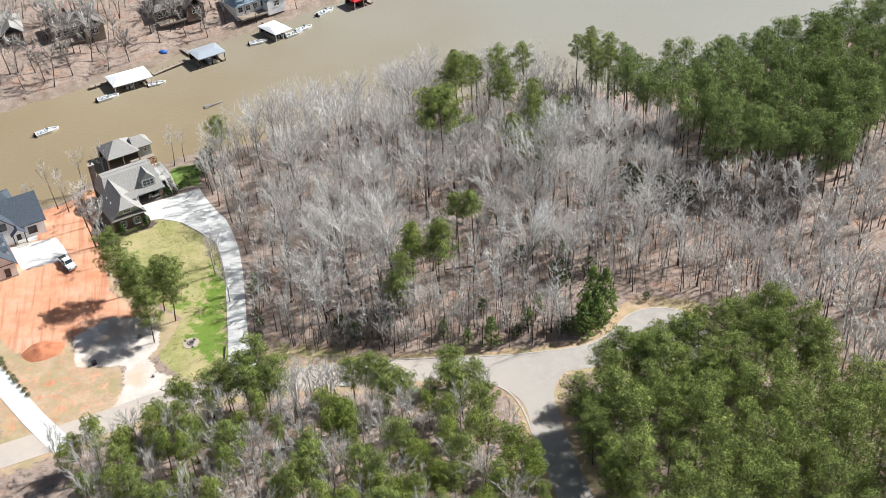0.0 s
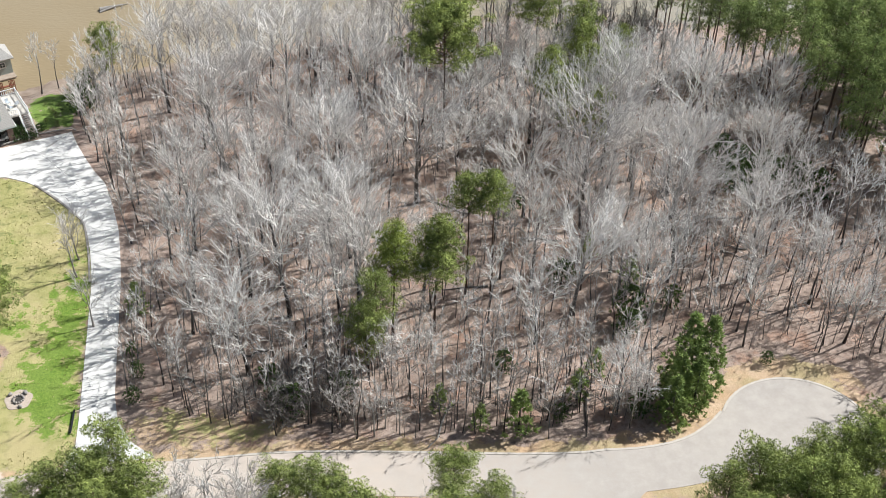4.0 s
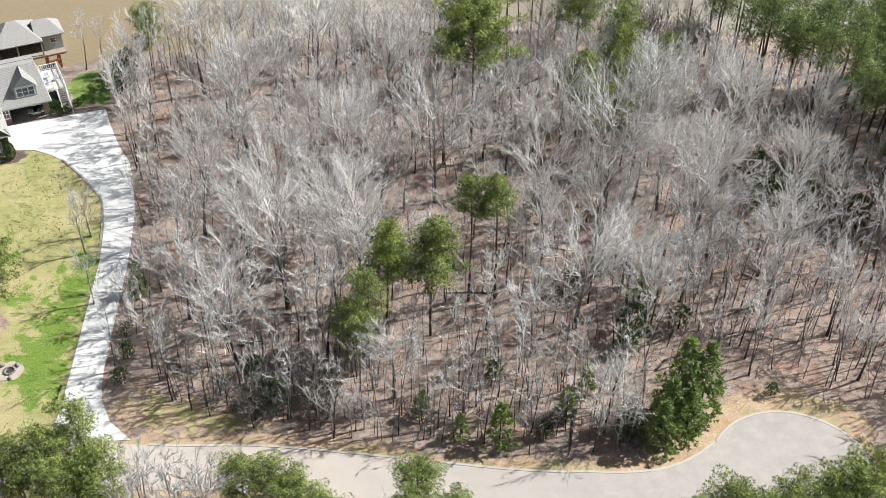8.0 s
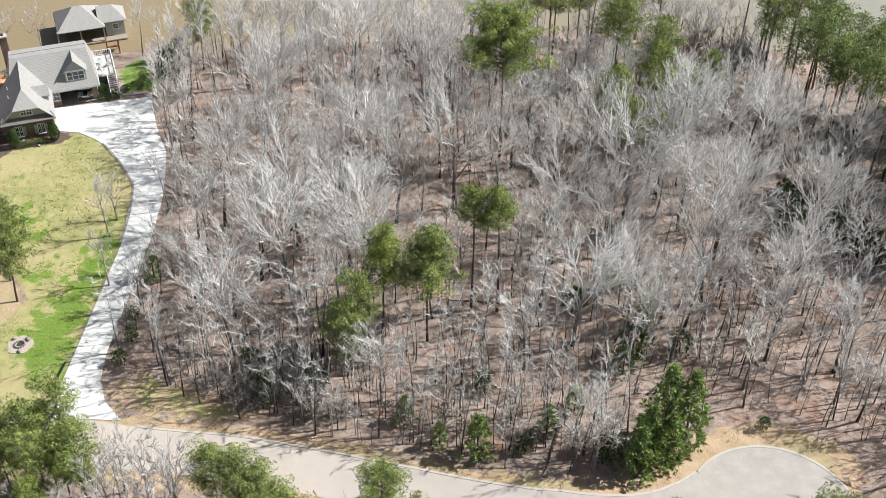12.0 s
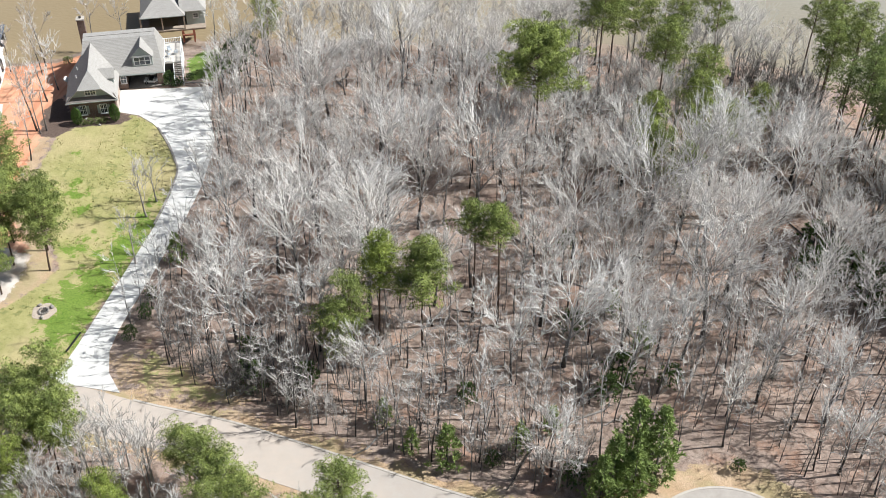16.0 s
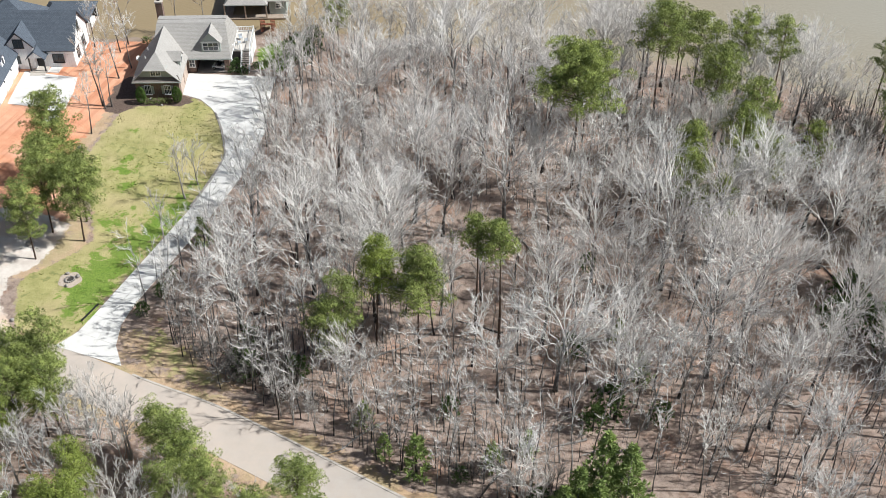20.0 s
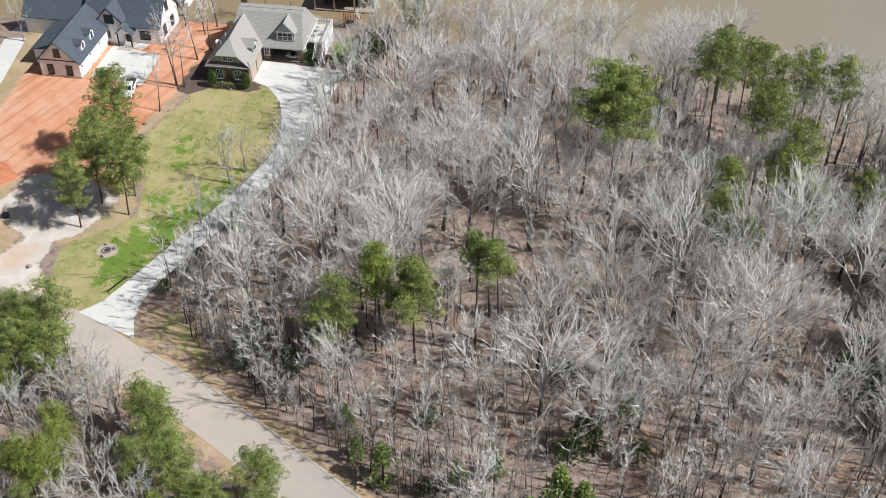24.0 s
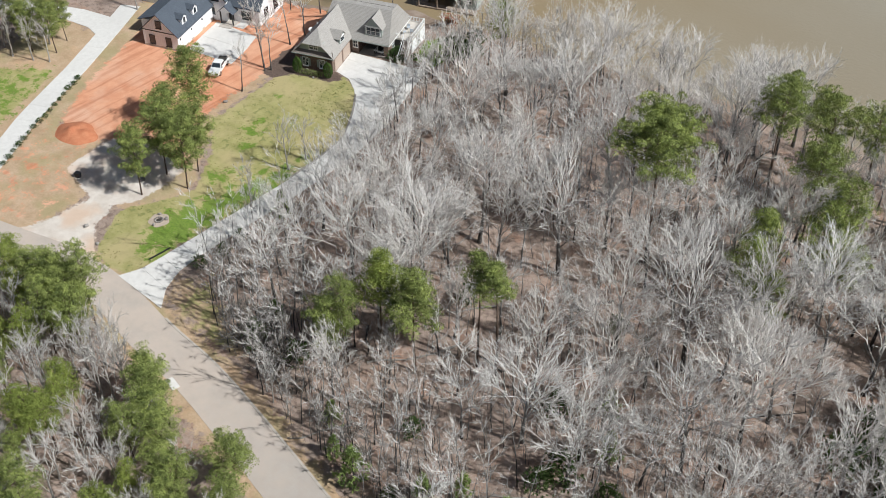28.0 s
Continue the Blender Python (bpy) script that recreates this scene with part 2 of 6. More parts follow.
WHITE = plain("white_paint", (0.80, 0.80, 0.79), vary=0.04)
BLACK = plain("black_paint", (0.02, 0.02, 0.022), 0.4)
GLASS = plain("dark_window_glass", (0.03, 0.04, 0.05), 0.05, 0.0, 0.8)
# Near-black: painted shade in carport, boathouses, deck, drain; also ash, flue, truck bed.
DARK_IN = plain("painted_shade_and_ash", (0.05, 0.045, 0.04), 0.9)
WOOD_DECK = simple("weathered_deck_boards", (0.26, 0.20, 0.15), (0.40, 0.33, 0.27), 1.0, bump=0.2)
WOOD_RED = simple("red_stained_boards", (0.25, 0.085, 0.05), (0.34, 0.13, 0.08), 1.0, bump=0.2)
METAL_ROOF = plain("white_metal_roof", (0.78, 0.79, 0.80), 0.35, 0.0, 0.5, 0.05)
METAL_GREY = plain("grey_metal_roof", (0.52, 0.56, 0.60), 0.35, 0.3, 0.5, 0.05)
RED_ROOF = plain("red_metal_roof", (0.55, 0.03, 0.035), 0.4)
BLUE_TARP = plain("blue_tarp", (0.03, 0.12, 0.42), 0.5)
HULL = plain("white_gelcoat", (0.78, 0.78, 0.76), 0.25, 0, 0.5, 0.04)
RUBBER = plain("black_rubber", (0.02, 0.02, 0.02), 0.9)
CHROME = plain("steel", (0.55, 0.55, 0.55), 0.3, 1.0)
STONE = simple("grey_field_stone", (0.20, 0.18, 0.165), (0.36, 0.33, 0.30), 2.0, bump=0.4, per_object=0.5)
CLAY = simple("red_clay_heap", (0.42, 0.135, 0.065), (0.56, 0.235, 0.125), 0.9, bump=0.8)
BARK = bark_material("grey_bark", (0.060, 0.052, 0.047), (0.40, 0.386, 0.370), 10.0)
# Dark low ends of twigs and limbs also put crown shade into the colour.
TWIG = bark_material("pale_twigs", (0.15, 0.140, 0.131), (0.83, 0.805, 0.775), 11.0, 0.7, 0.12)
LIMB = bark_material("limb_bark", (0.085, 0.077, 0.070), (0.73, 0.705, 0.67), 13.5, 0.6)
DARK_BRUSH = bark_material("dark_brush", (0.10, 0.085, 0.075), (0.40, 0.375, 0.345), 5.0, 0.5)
DRY_STEM = leaf_material("dry_stems", (0.10, 0.08, 0.065), (0.50, 0.43, 0.37), (0.3, 0.25, 0.2))
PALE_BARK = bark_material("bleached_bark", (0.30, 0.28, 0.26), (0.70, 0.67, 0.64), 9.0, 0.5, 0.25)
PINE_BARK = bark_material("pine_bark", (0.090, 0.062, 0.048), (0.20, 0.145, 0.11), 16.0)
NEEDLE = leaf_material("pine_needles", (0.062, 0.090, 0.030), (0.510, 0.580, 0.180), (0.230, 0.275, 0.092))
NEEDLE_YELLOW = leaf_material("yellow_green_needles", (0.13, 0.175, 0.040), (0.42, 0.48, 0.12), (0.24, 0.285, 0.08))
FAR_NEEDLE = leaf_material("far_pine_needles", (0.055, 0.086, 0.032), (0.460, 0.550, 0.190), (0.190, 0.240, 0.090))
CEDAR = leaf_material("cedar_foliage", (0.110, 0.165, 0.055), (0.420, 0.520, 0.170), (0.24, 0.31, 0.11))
SHRUB = leaf_material("shrub_leaves", (0.055, 0.095, 0.030), (0.130, 0.185, 0.060), (0.08, 0.13, 0.05))
SHRUB_PALE = leaf_material("pale_shrub_leaves", (0.16, 0.20, 0.07), (0.30, 0.32, 0.14), (0.2, 0.24, 0.1))


# ---- building blocks ----
class Geo:
    """Vertices and faces gathered into one mesh."""

    def __init__(self):
        self.v, self.f, self.s, self.slot = [], [], [], 0

    def add(self, verts, faces):
        o = len(self.v)
        self.s += [self.slot] * len(faces)
        self.v += [tuple(p) for p in verts]
        self.f += [tuple(o + i for i in f) for f in faces]
        return self

    def box(self, x0, y0, z0, x1, y1, z1):
        return self.add([(x, y, z) for z in (z0, z1) for y in (y0, y1) for x in (x0, x1)],
                        [(0, 2, 3, 1), (4, 5, 7, 6), (0, 1, 5, 4), (2, 6, 7, 3), (0, 4, 6, 2), (1, 3, 7, 5)])

    def slab(self, pts, z0, z1):
        """An upright prism on a polygon."""
        n = len(pts)
        area = sum(pts[i][0] * pts[(i + 1) % n][1] - pts[(i + 1) % n][0] * pts[i][1] for i in range(n))
        if area < 0:
            pts = pts[::-1]
        zz = (lambda p, z: z(*p[:2]) if callable(z) else z)
        return self.add([(p[0], p[1], zz(p, z0)) for p in pts] + [(p[0], p[1], zz(p, z1)) for p in pts],
                        [tuple(range(n - 1, -1, -1)), tuple(range(n, 2 * n))] +
                        [(i, (i + 1) % n, n + (i + 1) % n, n + i) for i in range(n)])

    def sheet(self, pts, thick):
        """A flat plate on a 3D polygon, with thickness downwards."""
        n = len(pts)
        low = [(p[0], p[1], p[2] - thick) for p in pts]
        return self.add(list(pts) + low, [tuple(range(n)), tuple(range(2 * n - 1, n - 1, -1))] +
                        [(i, n + i, n + (i + 1) % n, (i + 1) % n) for i in range(n)])

    def tube(self, p0, p1, r0, r1, n=6, cap=True):
        p0, p1 = Vector(p0), Vector(p1)
        d = (p1 - p0).normalized()
        a = d.cross((0, 0, 1) if abs(d.z) < 0.9 else (1, 0, 0)).normalized()
        b = d.cross(a)
        ring = [a * math.cos(i * math.tau / n) + b * math.sin(i * math.tau / n) for i in range(n)]
        faces = [(i, n + i, n + (i + 1) % n, (i + 1) % n) for i in range(n)]
        if cap:
            faces += [tuple(range(n)), tuple(range(2 * n - 1, n - 1, -1))]
        return self.add([p0 + v * r0 for v in ring] + [p1 + v * r1 for v in ring], faces)

    def blob(self, c, r, seed=0, rough=0.25, n=8, m=5):
        """A lumpy rounded form."""
        pts = [(c[0], c[1], c[2] - r[2])]
        for j in range(1, m):
            t = -math.pi / 2 + math.pi * j / m
            for i in range(n):
                a = math.tau * i / n
                d = Vector((math.cos(a) * math.cos(t), math.sin(a) * math.cos(t), math.sin(t)))
                k = 1 + rough * noise.noise(d * 1.7 + Vector((seed * 7.3, seed * 3.1, seed)))
                pts.append((c[0] + d.x * r[0] * k, c[1] + d.y * r[1] * k, c[2] + d.z * r[2] * k))
        pts.append((c[0], c[1], c[2] + r[2]))
        f = [(0, 1 + (i + 1) % n, 1 + i) for i in range(n)]
        for j in range(m - 2):
            f += [(1 + j * n + i, 1 + j * n + (i + 1) % n, 1 + (j + 1) * n + (i + 1) % n, 1 + (j + 1) * n + i) for i in range(n)]
        top = len(pts) - 1
        f += [(1 + (m - 2) * n + i, 1 + (m - 2) * n + (i + 1) % n, top) for i in range(n)]
        return self.add(pts, f)

    def pipe(self, pts, rad, n):
        """A bent tapering tube in one piece."""
        verts = []
        for i, q in enumerate(pts):
            d = (pts[min(i + 1, len(pts) - 1)] - pts[max(i - 1, 0)]).normalized()
            a = d.cross((0.31, 0.95, 0) if abs(d.z) > 0.5 else (0, 0, 1)).normalized()
            b = d.cross(a)
            verts += [q + (a * math.cos(k * math.tau / n) + b * math.sin(k * math.tau / n)) * rad[i] for k in range(n)]
        return self.add(verts, [(i * n + k, i * n + (k + 1) % n, (i + 1) * n + (k + 1) % n, (i + 1) * n + k) for i in range(len(pts) - 1) for k in range(n)])

    def mesh(self, name, mat, smooth=False, second=None):
        me = bpy.data.meshes.new(name)
        me.from_pydata(self.v, [], self.f)
        me.materials.append(mat)
        if second:
            me.materials.append(second)
            me.polygons.foreach_set("material_index", self.s)
        if smooth:
            me.polygons.foreach_set("use_smooth", [True] * len(me.polygons))
        me.update()
        return me


def part(name, geo, mat, parent, label="", smooth=False, m=None):
    """One mesh object under a thing or a part."""
    ob = new(name, geo if isinstance(geo, bpy.types.Mesh) else geo.mesh(name, mat, smooth))
    ob.parent = parent
    if m is not None:
        ob.matrix_basis = m
    return tagged(ob, label)


def thing(name, m, label, category, group="", kind=""):
    ob = new(name)
    ob.matrix_basis = m
    ob.empty_display_size = 0.3
    return tagged(ob, label, category, group, kind)


def solo(name, geo, mat, label, category="", kind="", group="", smooth=False, m=None):
    """A thing that is one mesh."""
    ob = new(name, geo.mesh(name, mat, smooth))
    if m is not None:
        ob.matrix_basis = m
    return tagged(ob, label, category, group, kind)


def joined(name, meshes, spots, label, category):
    """Many copies of meshes as one object of stuff. spots: (index, matrix)."""
    vs, ls, tot, mi, slots, data = [], [], [], [], [], []
    base = 0
    for me in meshes:
        v = np.empty(len(me.vertices) * 3, np.float32)
        me.vertices.foreach_get("co", v)
        li = np.empty(len(me.loops), np.int32)
        me.loops.foreach_get("vertex_index", li)
        lt = np.empty(len(me.polygons), np.int32)
        me.polygons.foreach_get("loop_total", lt)
        own = np.empty(len(me.polygons), np.int32)
        me.polygons.foreach_get("material_index", own)
        for mat in me.materials:
            if mat not in slots:
                slots.append(mat)
        table = np.array([slots.index(mat) for mat in me.materials], np.int32)
        data.append((v.reshape(-1, 3), li, lt, table[own]))
    for i, m in spots:
        v, li, lt, s = data[i]
        a = np.array(m, np.float32)
        vs.append(v @ a[:3, :3].T + a[:3, 3])
        ls.append(li + base)
        tot.append(lt)
        mi.append(s)
        base += len(v)
    v, li, lt, mi = np.concatenate(vs), np.concatenate(ls), np.concatenate(tot), np.concatenate(mi)
    me = bpy.data.meshes.new(name)
    me.vertices.add(len(v))
    me.vertices.foreach_set("co", v.ravel())
    me.loops.add(len(li))
    me.loops.foreach_set("vertex_index", li)
    me.polygons.add(len(lt))
    me.polygons.foreach_set("loop_start", np.concatenate([[0], np.cumsum(lt)[:-1]]).astype(np.int32))
    for mat in slots:
        me.materials.append(mat)
    me.polygons.foreach_set("material_index", mi)
    me.update(calc_edges=True)
    return tagged(new(name, me), label, category, "", "stuff")


# ---- the lie of the land ----
WATER_Z = -4.5
NEAR_X = [-700, -110, -80, -66, -59, -45, -33, 19, 40, 56, 64, 80, 110, 150, 220, 700]
NEAR_Y = [-60, 42, 56, 63, 69.5, 73, 75, 83, 84, 83, 78, 73, 77, 86, 100, 190]
FAR_X = [-700, -140, -84, -69.5, -59, -44, -34, -17, 6, 17, 60, 150, 700]
FAR_Y = [-20, 98, 113, 118.5, 123.5, 128, 135.5, 142, 153, 158, 180, 224, 470]


def smooth_step(a, b, x):
    t = np.clip((x - a) / (b - a), 0, 1)
    return t * t * (3 - 2 * t)


def land(x, y):
    """Height of the ground, for numbers or arrays."""
    x, y = np.asarray(x, float), np.asarray(y, float)
    wob = 0.9 * np.sin(x * 0.31) + 0.7 * np.sin(x * 0.83 + 1.3)
    s1 = np.interp(x, NEAR_X, NEAR_Y) + wob * 0.6 - y
    s2 = y - np.interp(x, FAR_X, FAR_Y) - wob * 0.5
    near = np.where(s1 > 0, WATER_Z + 0.25 + (-WATER_Z - 0.25) * smooth_step(-1, 17, s1), WATER_Z + np.maximum(s1, -14) * 0.25)
    far = np.where(s2 > 0, WATER_Z + 0.2 + 5.5 * smooth_step(-1, 26, s2) + 0.02 * np.minimum(s2, 200), WATER_Z + np.maximum(s2, -14) * 0.25)
    h = np.maximum(near, far)
    open_ground = smooth_step(-26, -20, x) * smooth_step(-17, -10, y) * (s1 > 6)
    return h + open_ground * 0.16 * (np.sin(x * 0.55 + 0.4 * y) + np.sin(y * 0.8 - 0.3 * x))


def land1(x, y):
    return float(land(x, y))


def poly_sd(x, y, pts):
    """Signed distance to a polygon, positive inside."""
    d = np.full(x.shape, 1e9)
    inside = np.zeros(x.shape, bool)
    n = len(pts)
    for i in range(n):
        (ax, ay), (bx, by) = pts[i], pts[(i + 1) % n]
        ex, ey = bx - ax, by - ay
        t = np.clip(((x - ax) * ex + (y - ay) * ey) / (ex * ex + ey * ey), 0, 1)
        d = np.minimum(d, np.hypot(x - ax - t * ex, y - ay - t * ey))
        if ay != by:
            inside ^= ((ay > y) != (by > y)) & (x < ex * (y - ay) / (by - ay) + ax)
    return np.where(inside, d, -d)


def line_d(x, y, pts):
    d = np.full(x.shape, 1e9)
    for (ax, ay), (bx, by) in zip(pts, pts[1:]):
        ex, ey = bx - ax, by - ay
        t = np.clip(((x - ax) * ex + (y - ay) * ey) / (ex * ex + ey * ey), 0, 1)
        d = np.minimum(d, np.hypot(x - ax - t * ex, y - ay - t * ey))
    return d


ROAD = [(-95, -29), (-75, -25), (-54, -20.5), (-42, -17.6), (-31, -17.0), (-20, -18.6), (-10, -19.6), (0, -21.6), (8, -23.4), (16, -25.2), (24, -26.4), (33, -26.8), (40, -25.5)]
BRANCH = [(20.5, -26), (20.0, -37), (19.4, -46), (19.4, -60), (20, -110)]
BULB, BULB_R = (46.5, -25.7), 8.6
LUSH_SPOTS = ((-44.4, 23.4, 1.0), (-43.1, 21.2, 1.3), (-45.0, 20.5, 0.9), (-43.4, 19.4, 0.9), (-41.2, 17.4, 1.3), (-38.6, 9.4, 1.8), (-37.4, 12.5, 1.2), (-40.5, 26, 0.7), (-47.5, 30, 0.8))
WEST_LAWN = [(-75.5, -8), (-78.6, 1), (-81, 7.5), (-83.4, 11.2), (-90.5, 6), (-100, 2), (-112, -6), (-95, -16)]
WEST_TAN = [(-66, -14), (-72, 0), (-80, 15), (-86, 24), (-98, 23), (-96, 10), (-120, 2), (-110, -22)]
LAWN = [(-52.4, 35.5), (-47, 40.6), (-42, 41.4), (-37.8, 38.8), (-34.6, 34.6), (-32.2, 30.9), (-30.9, 28.3), (-29.9, 18), (-30.5, 5.4), (-31.1, -6), (-31.3, -13), (-36, -14.2), (-39.6, -12.5), (-43.9, -5.3), (-40, 2), (-39.3, 5.5), (-44.4, 13), (-51, 18.6), (-51.5, 27)]
CLAY_LOT = [(-70, 3.6), (-74, 10), (-77, 15.8), (-80, 24), (-83, 31), (-84, 40), (-80, 56), (-66, 60), (-57, 62), (-55.5, 42), (-54.5, 34), (-54, 26), (-52.5, 17), (-45, 8), (-46, 3), (-60, 4.5), (-65, 0)]
GRAVEL = [(-58.5, -4), (-59.5, 5), (-53, 9), (-44, 7), (-43, -1.5), (-45.5, -5), (-44, -9.5), (-38, -14.3), (-41, -15.5), (-52, -17.5), (-50, -13), (-49.8, -6)]
TAN = [(-74, -8), (-77, 6), (-70, 2), (-60, 4), (-57, -3), (-50.5, -6), (-50, -16), (-54, -18), (-70, -20)]
BACK_LAWN = [(-37.8, 53), (-33.5, 53.6), (-32.5, 58), (-34, 66), (-40, 66), (-40, 59)]
MULCH_BED = [(-55.2, 34), (-52.6, 33.2), (-50.8, 36.2), (-47, 38.0), (-44.4, 38.4), (-42.6, 40.4), (-44.6, 42), (-52, 39.6), (-56.5, 45), (-57.2, 40)]
EAST_DIRT = [(31, -23), (37, -18.5), (40, -15.8), (45, -13.8), (50, -13.8), (56, -17), (58, -22), (54, -18)]


CORNER_GRASS = [(-25.5, -8.5), (-23, -13), (-17, -14.6), (-11, -16), (-10, -12.5), (-16, -9), (-23, -5.5)]


def build_ground():
    xs = np.concatenate([np.linspace(-900, -112, 14)[:-1], np.arange(-112, 72, 0.8), np.linspace(72, 140, 32)[:-1], np.linspace(140, 900, 14)])
    ys = np.concatenate([np.linspace(-900, -66, 14)[:-1], np.arange(-66, 66, 0.8), np.linspace(66, 175, 64)[:-1], np.linspace(175, 1100, 14)])
    X, Y = np.meshgrid(xs, ys)
    Z = land(X, Y)
    nx, ny = len(xs), len(ys)
    me = bpy.data.meshes.new("ground")
    idx = np.arange(nx * ny).reshape(ny, nx)
    quads = np.stack([idx[:-1, :-1], idx[:-1, 1:], idx[1:, 1:], idx[1:, :-1]], -1).reshape(-1, 4)
    me.vertices.add(nx * ny)
    me.vertices.foreach_set("co", np.stack([X, Y, Z], -1).astype(np.float32).ravel())
    me.loops.add(quads.size)
    me.loops.foreach_set("vertex_index", quads.astype(np.int32).ravel())
    me.polygons.add(len(quads))
    me.polygons.foreach_set("loop_start", np.arange(0, quads.size, 4, dtype=np.int32))
    me.polygons.foreach_set("use_smooth", np.ones(len(quads), bool))
    me.materials.append(GROUND)
    me.update(calc_edges=True)
    road = np.minimum(line_d(X, Y, ROAD), line_d(X, Y, BRANCH))
    road = np.minimum(road, np.hypot(X - BULB[0], Y - BULB[1]) - BULB_R + 3)
    s1 = np.interp(X, NEAR_X, NEAR_Y) - Y
    s2 = Y - np.interp(X, FAR_X, FAR_Y)
    soft = (lambda sd, w: np.clip(0.5 + sd / w, 0, 1))
    masks = {
        "lawn": np.maximum.reduce([soft(poly_sd(X, Y, LAWN), 1.2), soft(poly_sd(X, Y, WEST_LAWN), 2.0), 0.47 * soft(poly_sd(X, Y, CORNER_GRASS), 3.0)]),
        "lush": np.maximum.reduce([soft(poly_sd(X, Y, [(-37, -6), (-34, -9), (-31.2, -8), (-30.6, 6), (-30, 17), (-31.4, 22), (-33.6, 14), (-36, 4), (-38, -1)]), 5.0),
                                   soft(poly_sd(X, Y, BACK_LAWN), 1.0), 0.52 * soft(poly_sd(X, Y, WEST_LAWN), 8.0)] +
                                  [0.62 * np.clip(1.6 - np.hypot(X - lx, Y - ly) / r, 0, 1) for lx, ly, r in LUSH_SPOTS]),
        "clay": np.maximum(soft(poly_sd(X, Y, CLAY_LOT), 2.4), 0.34 * soft(poly_sd(X, Y, TAN), 4.0)),
        "gravel": soft(poly_sd(X, Y, GRAVEL), 1.4),
        "verge": np.maximum.reduce([soft(4.6 - road, 3.0), soft(poly_sd(X, Y, TAN), 2.0), soft(poly_sd(X, Y, WEST_TAN), 3.0), soft(poly_sd(X, Y, [(-68, -4), (-76, 8), (-82, 20), (-91, 38), (-83, 42), (-77, 24), (-69, 4)]), 2.0), soft(poly_sd(X, Y, EAST_DIRT), 1.5),
                                    soft(poly_sd(X, Y, [(-55, 40), (-52.5, 33), (-51, 20), (-43.5, 10), (-39, 4), (-43, -5), (-46, -6), (-47, 4), (-54, 22), (-57, 36)]), 2.0) * 0.9,
                                    soft(poly_sd(X, Y, [(-27, -10), (-23, -13), (-8, -15), (-10, -12), (-22, -8)]), 4.0)]),
        "mulch": soft(poly_sd(X, Y, MULCH_BED), 0.6),
        "bank": np.maximum(soft(4 - np.abs(s1 - 1), 5), soft(3 - np.abs(s2 - 1), 5)),
    }
    for key, val in masks.items():
        me.attributes.new(key, "FLOAT", "POINT").data.foreach_set("value", val.astype(np.float32).ravel())
    return tagged(new("ground", me), "wooded lakeside ground with leaf litter, lawn and red clay", "ground", "", "structure")


build_ground()
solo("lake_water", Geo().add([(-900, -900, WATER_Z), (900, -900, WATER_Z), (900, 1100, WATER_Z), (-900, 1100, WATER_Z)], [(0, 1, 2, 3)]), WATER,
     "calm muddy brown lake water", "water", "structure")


def strip(line, half):
    """Left and right edges of a band round a line."""
    left, right = [], []
    for i, p in enumerate(line):
        a, b = Vector(line[max(i - 1, 0)]), Vector(line[min(i + 1, len(line) - 1)])
        d = (b - a).normalized()
        n = Vector((-d.y, d.x))
        h = half[i] if isinstance(half, (list, tuple)) else half
        left.append(Vector(p) + n * h)
        right.append(Vector(p) - n * h)
    return left, right


def smooth_line(pts, step=1.5):
    out = []
    n = len(pts)
    for i in range(n - 1):
        p0, p1, p2, p3 = (Vector(pts[max(0, min(n - 1, j))]) for j in (i - 1, i, i + 1, i + 2))
        k = max(1, int((p2 - p1).length / step))
        for s in range(k):
            t = s / k
            out.append(0.5 * (2 * p1 + (p2 - p0) * t + (2 * p0 - 5 * p1 + 4 * p2 - p3) * t * t + (3 * p1 - p0 - 3 * p2 + p3) * t ** 3))
    return out + [Vector(pts[-1])]


def band(line, half, z, g=None):
    """A paved band along a line, 12 cm thick, at the height z over the ground."""
    g = g or Geo()
    left, right = strip(line, half)
    for a, b, c, d in zip(left, left[1:], right[1:], right):
        z4 = [land1(p.x, p.y) + z for p in (a, d, c, b)]
        g.sheet([(p.x, p.y, h) for p, h in zip((a, d, c, b), z4)], 0.12)
    return g


road = thing("road", pose(0, 0, 0), "sun-bleached grey asphalt lane with a turning circle", "road", "", "structure")
part("carriageway", band(smooth_line(ROAD), 2.95, 0.040), ASPHALT, road)
part("side_lane", band(smooth_line(BRANCH), 2.6, 0.046), ASPHALT, road)
flare = Geo()
for corner, sgn in (((14.6, -28.0), -1), ((26.5, -29.2), 1)):
    edge = [(20 + sgn * (2.5 + 8.5 * (1 - math.sin(a))), -28.0 - 0.4 * (sgn > 0) - 9.5 * (1 - math.cos(a))) for a in np.linspace(0, math.pi / 2, 9)]
    pts = [(20, -25.5)] + edge + [(20, -38)]
    flare.add([(p[0], p[1], 0.052) for p in pts], [tuple(range(len(pts))) if sgn < 0 else tuple(range(len(pts) - 1, -1, -1))])
bend = [(24, -26), (24, -23.3), (28, -23.9), (32, -23.9), (35, -23.2), (37.4, -22.0), (39.4, -20.6), (41.5, -26)]
flare.add([(x, y, 0.052) for x, y in bend], [tuple(range(len(bend) - 1, -1, -1))])
part("junction_flare", flare, ASPHALT, road)
part("turning_circle", Geo().slab([(BULB[0] + BULB_R * math.cos(a), BULB[1] + BULB_R * math.sin(a)) for a in np.linspace(0, math.tau, 48, endpoint=False)], -0.1, 0.057), ASPHALT, road)


